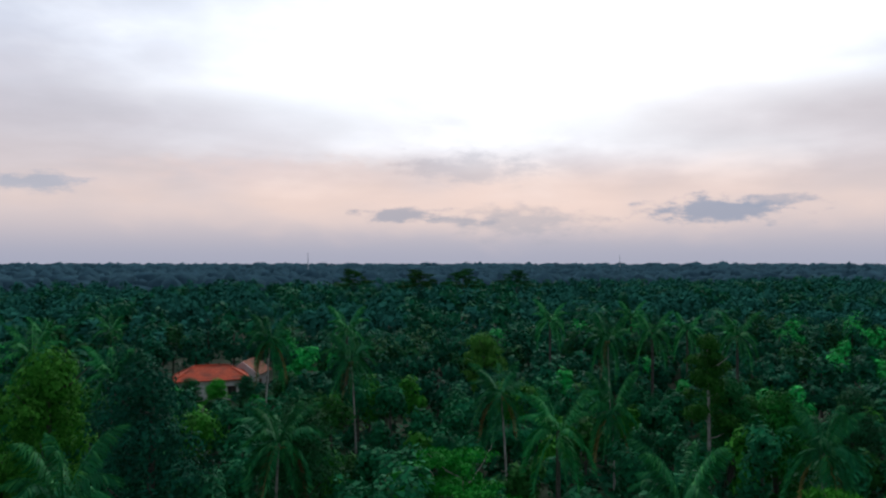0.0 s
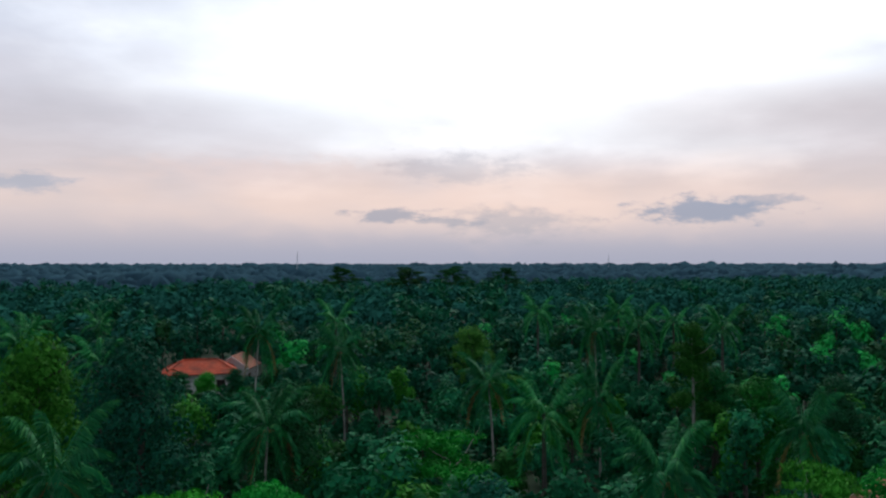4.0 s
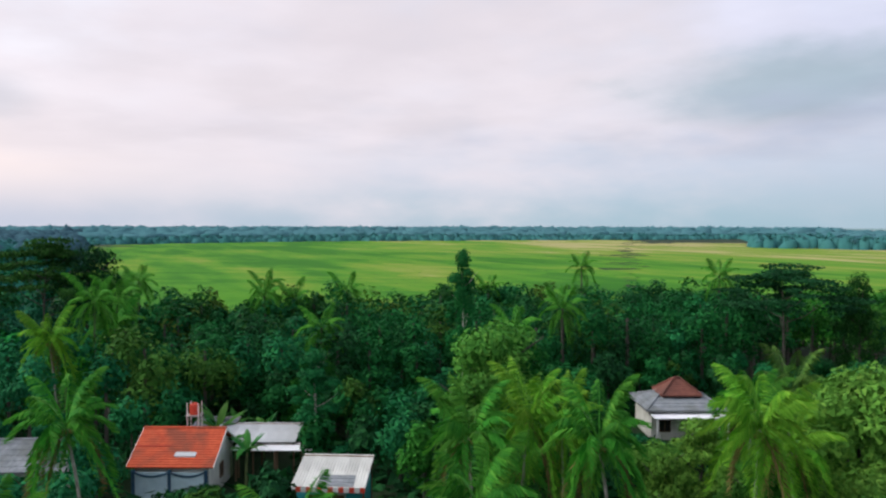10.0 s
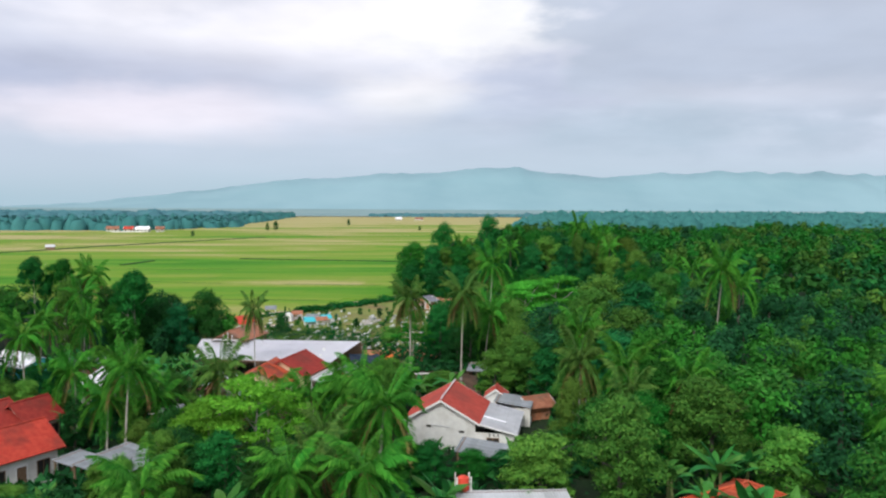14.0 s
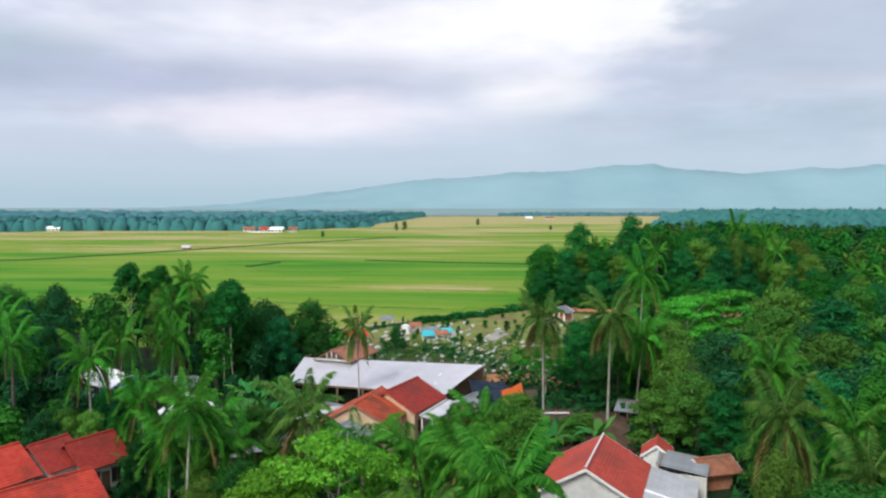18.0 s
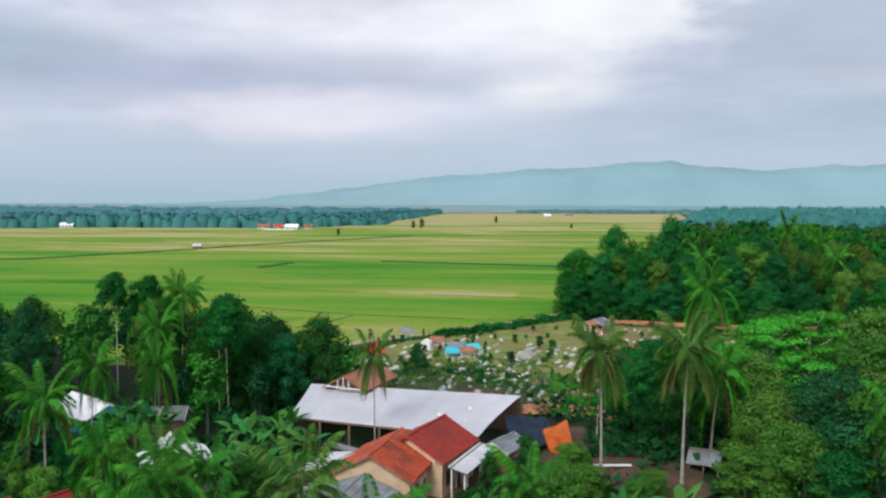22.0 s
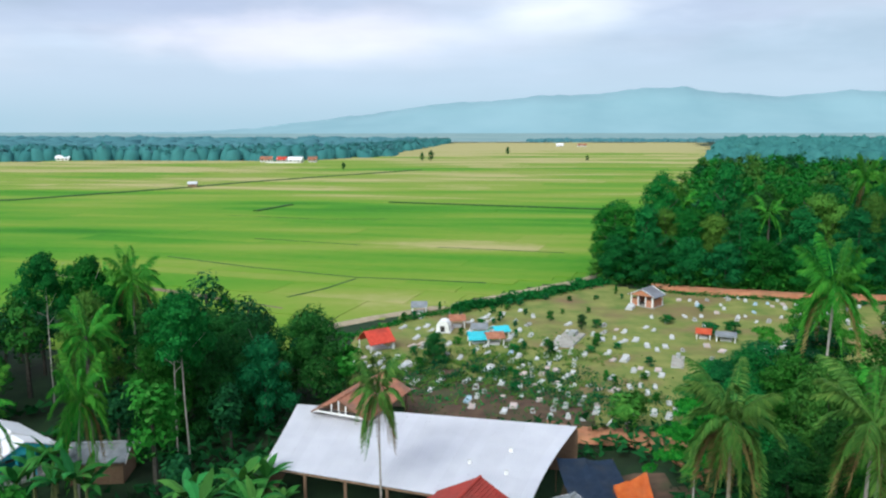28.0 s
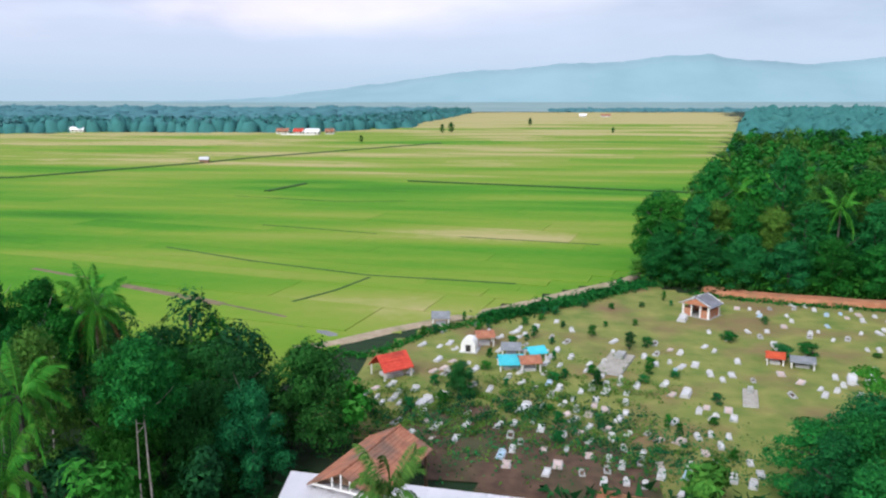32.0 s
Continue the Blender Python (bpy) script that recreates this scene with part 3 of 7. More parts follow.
# ---------- houses ----------
TILE_RED = surface("red_roof_tile", (0.42, 0.040, 0.026), (0.56, 0.075, 0.045), 2.2, 0.85, 0.5, (0.20, 0.04, 0.03), 0.45, 0.75)
TILE_ORANGE = surface("orange_roof_tile", (0.40, 0.060, 0.026), (0.54, 0.10, 0.042), 2.2, 0.85, 0.5, (0.17, 0.055, 0.035), 0.5, 0.75)
TILE_OLD = surface("weathered_roof_tile", (0.26, 0.10, 0.06), (0.40, 0.18, 0.11), 2.2, 0.9, 0.5, (0.13, 0.10, 0.08), 0.4, 0.8)
MAROON = surface("maroon_sheet", (0.16, 0.035, 0.05), (0.24, 0.06, 0.075), 1.5, 0.7, 0.2, (0.12, 0.08, 0.08), 0.5, 0.6)
TILE_BROWN = surface("brown_roof_tile", (0.14, 0.05, 0.04), (0.22, 0.085, 0.062), 2.2, 0.9, 0.5, (0.09, 0.05, 0.04), 0.4, 0.7)
TILE_DULL = surface("dull_red_roof_tile", (0.34, 0.045, 0.032), (0.46, 0.075, 0.05), 2.2, 0.85, 0.5, (0.20, 0.045, 0.035), 0.35, 0.6)
TILE_DEEP = surface("deep_red_roof_tile", (0.27, 0.028, 0.022), (0.38, 0.05, 0.036), 2.2, 0.85, 0.5, (0.16, 0.04, 0.03), 0.35, 0.6)
METAL = surface("zinc_sheet", (0.42, 0.44, 0.47), (0.56, 0.57, 0.60), 0.8, 0.5, 0.1, (0.33, 0.32, 0.32), 0.25, 0.5, spec=0.5)
METAL_WHITE = surface("white_metal_sheet", (0.84, 0.84, 0.90), (0.90, 0.90, 0.95), 0.6, 0.5, 0.05, (0.74, 0.74, 0.79), 0.2, 0.5, spec=0.4, vary=0.025)
METAL_DUSTY = surface("dusty_white_sheet", (0.50, 0.50, 0.48), (0.62, 0.62, 0.60), 0.8, 0.6, 0.1, (0.38, 0.38, 0.38), 0.3, 0.6, spec=0.3)
ASBESTOS = surface("grey_fibre_sheet", (0.17, 0.19, 0.21), (0.28, 0.30, 0.33), 1.5, 0.9, 0.3, (0.12, 0.13, 0.12), 0.4, 0.7)
PLASTER = surface("white_plaster", (0.62, 0.61, 0.58), (0.74, 0.73, 0.70), 1.5, 0.9, 0.15, (0.42, 0.41, 0.38), 0.5, 0.5)
PLASTER_CREAM = surface("cream_plaster", (0.60, 0.42, 0.28), (0.70, 0.52, 0.36), 1.5, 0.9, 0.15, (0.40, 0.28, 0.2), 0.5, 0.5)
PLASTER_YELLOW = surface("yellow_plaster", (0.60, 0.52, 0.22), (0.68, 0.60, 0.30), 1.5, 0.9, 0.15, (0.40, 0.36, 0.2), 0.5, 0.5)
PAINT_NAVY = surface("dark_blue_paint", (0.02, 0.06, 0.11), (0.035, 0.09, 0.15), 1.5, 0.7, 0.1, (0.03, 0.05, 0.07), 0.6, 0.5)
PAINT_PALE = surface("pale_blue_paint", (0.42, 0.58, 0.66), (0.54, 0.70, 0.76), 1.5, 0.8, 0.1, (0.3, 0.42, 0.46), 0.6, 0.5)
PAINT_BLUE = surface("light_blue_paint", (0.05, 0.44, 0.54), (0.09, 0.54, 0.63), 1.5, 0.7, 0.1, (0.05, 0.28, 0.38), 0.6, 0.5)
BRICK = surface("raw_brick", (0.34, 0.13, 0.07), (0.46, 0.20, 0.11), 5, 0.95, 0.5, (0.28, 0.2, 0.15), 0.8, 0.6)
WOOD = surface("old_wood", (0.13, 0.08, 0.05), (0.24, 0.16, 0.10), 4, 0.85, 0.4, stretch=(1, 1, 6))
ROOF_DARK = surface("dark_grey_tile", (0.075, 0.082, 0.105), (0.125, 0.135, 0.165), 1.5, 0.8, 0.4, (0.06, 0.06, 0.07), 0.4, 0.6)
# near-black panels on solid walls stand in for the shade inside openings
OPENING_SHADE = surface("opening_shade", (0.015, 0.014, 0.013), (0.03, 0.028, 0.025), 2, 0.9, 0)
RED_PAINT = surface("red_paint", (0.55, 0.05, 0.03), (0.65, 0.09, 0.05), 2, 0.6, 0.1)
WHITE_PAINT = surface("white_paint", (0.68, 0.68, 0.68), (0.80, 0.80, 0.79), 2, 0.6, 0.1, (0.5, 0.48, 0.44), 0.8, 0.4)


def slope_mesh(name, length, run, rise, courses, material, over=0.05, thick=0.06, wavy=0):
    """A roof slope from the eave (y=0, z=0) to the ridge (y=run, z=rise), along x, stepped in overlapping courses.
    wavy: how many ridges run down it."""
    bm = bmesh.new()
    cols = max(1, wavy * 2)
    rows = [(0.0, -thick)]
    for k in range(courses):
        rows += [(k / courses, over), ((k + 1) / courses, 0.012)]
    rows.append((1.0, -thick))
    grid = []
    for n, (f, up) in enumerate(rows):
        flat = n in (0, len(rows) - 1)
        grid.append([bm.verts.new((-length / 2 + length * i / cols, run * f, rise * f + up + (0.035 * (i % 2) if wavy and not flat else 0))) for i in range(cols + 1)])
    for p, q in zip(grid, grid[1:] + grid[:1]):
        for i in range(cols):
            bm.faces.new((p[i], p[i + 1], q[i + 1], q[i]))
    for i in (0, cols):
        bm.faces.new([r[i] for r in grid])
    return bm_mesh(name, bm, material)


def add_window(ob, x, y, z, w, h, turn=0, frame=None):
    win = new("window", bm_mesh("window", box(-w / 2, w / 2, -0.02, 0.04, 0, h), OPENING_SHADE))
    win.parent, win.matrix_basis = ob, pose(x, y, z, 0, 0, turn)
    bm = bmesh.new()
    for a, b, c, d in ((-w / 2 - 0.07, w / 2 + 0.07, -0.09, 0), (-w / 2 - 0.07, w / 2 + 0.07, h, h + 0.08), (-w / 2 - 0.07, -w / 2, 0, h), (w / 2, w / 2 + 0.07, 0, h), (-0.03, 0.03, 0, h)):
        box(a, b, -0.07, 0.0, c, d, bm)
    part("window_frame", bm, frame or WOOD, win)
    return win


def add_door(ob, x, y, z, w=0.9, h=2.05, turn=0, material=None):
    d = new("door", bm_mesh("door", box(-w / 2, w / 2, -0.06, 0.03, 0, h), material or WOOD))
    d.parent, d.matrix_basis = ob, pose(x, y, z, 0, 0, turn)
    bm = bmesh.new()
    for a, b, c, e in ((-w / 2 - 0.08, -w / 2, 0, h + 0.08), (w / 2, w / 2 + 0.08, 0, h + 0.08), (-w / 2, w / 2, h, h + 0.08)):
        box(a, b, -0.09, 0.0, c, e, bm)
    part("door_frame", bm, WHITE_PAINT, d)
    return d


def gable_house(m, w, d, eave, ridge, roof, wall, label, over=0.6, courses=16, wavy=0, barge=None, windows=True, group="", gable_wall=None, name="house"):
    """A house with its ridge along x: w along the ridge, d across it."""
    ob = thing(name, m, label, "house", group)
    t = 0.16
    for k, (x0, x1, y0, y1) in enumerate(((-w / 2, w / 2, -d / 2, -d / 2 + t), (-w / 2, w / 2, d / 2 - t, d / 2))):
        part("wall", box(x0, x1, y0, y1, -0.3, eave), wall, ob)
    for s in (-1, 1):
        bm = bmesh.new()
        g = [(-d / 2 + t, -0.3), (d / 2 - t, -0.3), (d / 2 - t, eave), (0, ridge - 0.05 * (ridge - eave)), (-d / 2 + t, eave)]
        x0, x1 = (w / 2 - t, w / 2) if s > 0 else (-w / 2, -w / 2 + t)
        a = [bm.verts.new((x0, y, z)) for y, z in g]
        b = [bm.verts.new((x1, y, z)) for y, z in g]
        bm.faces.new(a[::-1])
        bm.faces.new(b)
        for i in range(5):
            bm.faces.new((a[i], a[(i + 1) % 5], b[(i + 1) % 5], b[i]))
        part("gable_wall", bm, gable_wall or wall, ob)
    run = d / 2 + over
    fall = (ridge - eave) / (d / 2) * over
    me = slope_mesh("roof_slope", w + 2 * over, run, ridge - eave + fall, courses, roof, wavy=wavy)
    piece("roof_slope", me, ob, pose(0, -run, eave - fall + 0.08))
    piece("roof_slope", me, ob, pose(0, run, eave - fall + 0.08, 0, 0, 180))
    part("ridge_cap", tube([(-w / 2 - over, 0, ridge + 0.09), (w / 2 + over, 0, ridge + 0.09)], [0.13, 0.13], 6), roof, ob)
    for s in (-1, 1):
        for q in (-1, 1):
            x = s * (w / 2 + over + 0.02)
            bm = bmesh.new()
            pts = [(x, q * run, eave - fall - 0.1), (x, q * run, eave - fall + 0.12), (x, 0, ridge + 0.12), (x, 0, ridge - 0.1)]
            a = [bm.verts.new((p[0] - 0.02, p[1], p[2])) for p in pts]
            b = [bm.verts.new((p[0] + 0.02, p[1], p[2])) for p in pts]
            bm.faces.new(a)
            bm.faces.new(b[::-1])
            for i in range(4):
                bm.faces.new((a[i], b[i], b[(i + 1) % 4], a[(i + 1) % 4]))
            part("bargeboard", bm, barge or WHITE_PAINT, ob)
    if windows:
        add_door(ob, 0, -d / 2, 0)
        for x in (-w * 0.3, w * 0.3):
            add_window(ob, x, -d / 2, 0.9, 1.1, 1.2)
            add_window(ob, x, d / 2, 0.9, 1.0, 1.1, 180)
        for s in (-1, 1):
            add_window(ob, s * w / 2, 0, 1.0, 0.9, 1.1, 90 * s)
    return ob


def hip_roof(ob, w, d, eave, ridge, ridge_len, roof, over=0.6, courses=12):
    """Four slopes in overlapping courses, ridge along x."""
    hw, hd = w / 2 + over, d / 2 + over
    rl = ridge_len / 2
    steps = [(0.0, -0.1)]
    for k in range(courses):
        steps += [(k / courses, 0.05), ((k + 1) / courses, 0.01)]
    for side in range(4):
        bm = bmesh.new()
        rows = []
        for f, lift in steps:
            x, y, z = hw + (rl - hw) * f, hd * (1 - f), eave + (ridge - eave) * f + lift
            ends = [(-x, -y, z), (x, -y, z)] if side == 0 else [(x, y, z), (-x, y, z)] if side == 1 else [(x, -y, z), (x, y, z)] if side == 2 else [(-x, y, z), (-x, -y, z)]
            rows.append([bm.verts.new(p) for p in ends])
        for p, q in zip(rows, rows[1:]):
            bm.faces.new((p[0], p[1], q[1], q[0]))
        bmesh.ops.remove_doubles(bm, verts=bm.verts[:], dist=0.002)
        part("roof_slope", bm, roof, ob)
    for sx in (-1, 1):
        for sy in (-1, 1):
            part("hip_cap", tube([(sx * hw, sy * hd, eave + 0.07), (sx * rl, 0, ridge + 0.07)], [0.11, 0.11], 5), roof, ob)
    if rl > 0.05:
        part("ridge_cap", tube([(-rl, 0, ridge + 0.08), (rl, 0, ridge + 0.08)], [0.12, 0.12], 6), roof, ob)


def lean_roof(name, m, w, d, low, high, roof, label, panels=6, posts=True, category="roof", post_material=None, group=""):
    """A shelter: one slope of separate sheets on posts, low at -y, high at +y."""
    ob = thing(name, m, label, category, group)
    me = slope_mesh("roof_sheet", w / panels * 0.995, d, high - low, 1, roof, over=0.02, thick=0.01, wavy=4)
    for k in range(panels):
        piece("roof_sheet", me, ob, pose(-w / 2 + w * (k + 0.5) / panels, -d / 2, low + 0.004 * (k % 2)))
    for y, z in ((-d / 2 + 0.3, low), (0, (low + high) / 2), (d / 2 - 0.3, high)):
        part("purlin", box(-w / 2, w / 2, y - 0.05, y + 0.05, z - 0.12 + 0.02, z + 0.0 + 0.02), WOOD, ob)
    if posts:
        for x in (-w / 2 + 0.2, 0, w / 2 - 0.2):
            for y, z in ((-d / 2 + 0.3, low), (d / 2 - 0.3, high)):
                part("post", box(x - 0.07, x + 0.07, y - 0.07, y + 0.07, -0.2, z - 0.08), post_material or WOOD, ob)
    return ob

# ---------- lie of the land ----------
def ramp(a, b, v):
    f = min(max((v - a) / (b - a), 0.0), 1.0)
    return f * f * (3 - 2 * f)


def bell(x, y, cx, cy, rx, ry):
    return math.exp(-(((x - cx) / rx) ** 2 + ((y - cy) / ry) ** 2))


def gz(x, y):
    """Height of the ground: the yards lie lower than the cemetery, a knoll rises under the two tall palms."""
    low = ramp(66, 82, y) * (1 - ramp(124, 137, y)) * (1 - ramp(1, 8, x)) * ramp(-75, -55, x)
    return -1.5 * low - 0.8 * bell(x, y, -30, 84, 10, 9) * low + 1.7 * bell(x, y, 12, 104, 6, 7)


def inside(poly, x, y):
    hit = False
    for (x0, y0), (x1, y1) in zip(poly, poly[1:] + poly[:1]):
        if (y0 > y) != (y1 > y) and x < x0 + (y - y0) / (y1 - y0) * (x1 - x0):
            hit = not hit
    return hit


FIELD = [(-29, 165.5), (-23, 172), (0.5, 196), (12, 207), (60, 372), (163, 742), (212, 915), (330, 1500), (-100, 1500), (-124, 927), (-116, 800), (-181, 700), (-367, 690), (-560, 592), (-745, 790),
         (-908, 935), (-992, 271), (-900, -10), (-128, -12), (-122, 60), (-104, 110), (-80, 150), (-70, 186), (-40, 170.5)]
CEMETERY = [(-26, 141), (-24, 160), (-17, 174), (-5, 181), (4, 190), (12, 197), (22, 191), (34, 187), (60, 184), (60, 160), (46, 140), (22, 133), (6, 131), (-10, 136)]

EARTH = surface("bare_earth", (0.055, 0.034, 0.024), (0.115, 0.070, 0.046), 0.9, 0.95, 0.5, (0.05, 0.06, 0.025), 0.22, 0.8)
# near-black: shade under the trees is put into the ground's colour
SHADED_GROUND = surface("undergrowth", (0.006, 0.022, 0.007), (0.014, 0.038, 0.010), 0.7, 0.95, 0.8, (0.016, 0.017, 0.010), 0.12, 0.7)
LAWN = surface("dry_lawn", (0.11, 0.17, 0.03), (0.25, 0.25, 0.07), 0.35, 0.95, 0.5, (0.19, 0.12, 0.065), 0.11, 0.9)
BUND = surface("bund_grass", (0.012, 0.05, 0.01), (0.04, 0.10, 0.02), 0.8, 0.95, 0.5)
TRACK = surface("track_earth", (0.28, 0.22, 0.15), (0.40, 0.33, 0.24), 1.2, 0.95, 0.4, (0.16, 0.17, 0.07), 0.3, 0.7)
RED_EARTH = surface("red_earth", (0.30, 0.12, 0.06), (0.44, 0.20, 0.11), 1.0, 0.95, 0.5, (0.20, 0.14, 0.07), 0.4, 0.6)
WATER = surface("still_water", (0.10, 0.12, 0.10), (0.16, 0.17, 0.14), 0.5, 0.15, 0.02, spec=0.5)


def sheet(name, xs, ys, material, height, label):
    V = [(x, y, height(x, y)) for y in ys for x in xs]
    n = len(xs)
    F = [(j * n + i, j * n + i + 1, (j + 1) * n + i + 1, (j + 1) * n + i) for j in range(len(ys) - 1) for i in range(n - 1)]
    return tagged(new(name, mesh_of(name, V, F, material, True)), label, "ground", kind="structure")


far = [-4900, -3000, -1800, -1000, -600, -400, -300]
line = far + list(range(-240, 241, 4)) + [-v for v in far[::-1]]
sheet("ground", line, line, SHADED_GROUND, gz, "undergrowth and earth to the horizon, darkened for shade under trees")


def patch(name, poly, material, label, lift=0.02, step=2.0, category="ground"):
    """A piece of ground cover with an uneven edge, laid on the ground."""
    xs, ys = [p[0] for p in poly], [p[1] for p in poly]
    V, F, ids = [], [], {}

    def vert(i, j):
        if (i, j) not in ids:
            x, y = min(xs) + i * step, min(ys) + j * step
            w = noise.noise_vector(Vector((x * 0.6, y * 0.6, 3.3)))
            ids[i, j] = len(V)
            V.append((x + w.x * step * 0.45, y + w.y * step * 0.45, gz(x, y) + lift + 0.06 * (w.z + 0.5)))
        return ids[i, j]

    for j in range(int((max(ys) - min(ys)) / step) + 1):
        for i in range(int((max(xs) - min(xs)) / step) + 1):
            if inside(poly, min(xs) + (i + 0.5) * step, min(ys) + (j + 0.5) * step):
                F.append((vert(i, j), vert(i + 1, j), vert(i + 1, j + 1), vert(i, j + 1)))
    return tagged(new(name, mesh_of(name, V, F, material, True)), label, category, kind="structure")


def strip(name, pts, width, material, label, lift=0.1, category="path"):
    """A band along points, slightly raised, with a wavering edge."""
    bm = bmesh.new()
    P = []
    for (x0, y0), (x1, y1) in zip(pts, pts[1:]):
        n = max(2, int(math.hypot(x1 - x0, y1 - y0) / 2))
        P += [(x0 + (x1 - x0) * k / n, y0 + (y1 - y0) * k / n) for k in range(n)]
    P.append(pts[-1])
    rows = []
    for i, (x, y) in enumerate(P):
        a, b = P[max(i - 1, 0)], P[min(i + 1, len(P) - 1)]
        d = Vector((b[0] - a[0], b[1] - a[1], 0)).normalized()
        side = Vector((-d.y, d.x, 0))
        w = width / 2 * (1 + 0.3 * noise.noise(Vector((x * 0.3, y * 0.3, 1))))
        c = Vector((x, y, gz(x, y)))
        rows.append([bm.verts.new(c + side * w * f + Vector((0, 0, z))) for f, z in ((-1.2, -0.02), (-0.9, lift), (0, lift * 1.1), (0.9, lift), (1.2, -0.02))])
    for a, b in zip(rows, rows[1:]):
        for k in range(4):
            bm.faces.new((a[k], a[k + 1], b[k + 1], b[k]))
    ob = new(name, bm_mesh(name, bm, material))
    return tagged(ob, label, category, kind="structure")


DITCH = surface("ditch_earth", (0.13, 0.10, 0.06), (0.21, 0.165, 0.10), 0.8, 0.95, 0.4, (0.08, 0.12, 0.03), 0.2, 0.8)
patch("lawn", CEMETERY, LAWN, "dry grass of the cemetery with bare brown spots", 0.03)
patch("yard_earth", [(-24, 96), (-20, 112), (-2, 112), (2, 125), (12, 118), (17, 112), (17, 96), (2, 96), (-6, 94)], EARTH, "trodden brown earth of the yards", 0.02)
patch("cemetery_earth", [(-20, 137), (-18, 146), (-11, 148), (-6, 143), (0, 140), (5, 136), (3, 131), (-9, 131)], EARTH, "bare reddish earth between the graves", 0.06)
strip("track", [(-33, 162), (-29, 164.5), (-23, 170.5), (-10, 181.5), (1, 192.5), (9, 200), (14, 208)], 1.9, TRACK, "pale earth track along the edge of the rice fields", 0.12)
strip("earth_bank", [(20, 194.5), (28, 191), (40, 188.5), (58, 187)], 2.6, RED_EARTH, "bank of bare red earth below the woods", 0.7, "bank")
strip("yard_bank", [(-1, 131.6), (3, 130.3), (7, 128.8), (10, 126), (12, 121)], 2.8, RED_EARTH, "bank of brown-red earth between the yards and the graves", 0.5, "bank")
strip("ditch_bank", [(-90, 199), (-77, 193), (-55, 183), (-38, 174.5)], 1.6, DITCH, "earth bank of a ditch across the rice", 0.15, "bank")
for bund in ([(-76, 219.5), (-55, 208.5), (-32, 199.5), (-8, 196)], [(-39.5, 182), (-35, 189), (-31.5, 198)], [(-47, 341), (0, 328), (52, 314)], [(-92, 297), (-60, 288), (-40, 290)], [(-20, 236), (8, 230)], [(-66, 247), (-38, 238)]):
    strip("bund", bund, 0.6, BUND, "low dark grassy bund between the paddies", 0.2, "bund")
strip("ditch_water", [(-40, 173), (-34, 170.5), (-29, 167)], 1.4, WATER, "still water in the ditch", 0.06, "water")
strip("field_track", [(-230, 330), (-190, 340), (-150, 405), (-135, 440), (-60, 560)], 3.0, BUND, "grassy farm track through the rice", 0.5)
strip("field_bund", [(-47, 341), (-10, 331), (34, 319), (52, 314)], 1.6, BUND, "dark grassy bund between paddies", 0.5, "bund")
strip("field_bund_short", [(-86, 308), (-80, 330)], 1.6, BUND, "short dark bund between paddies", 0.5, "bund")

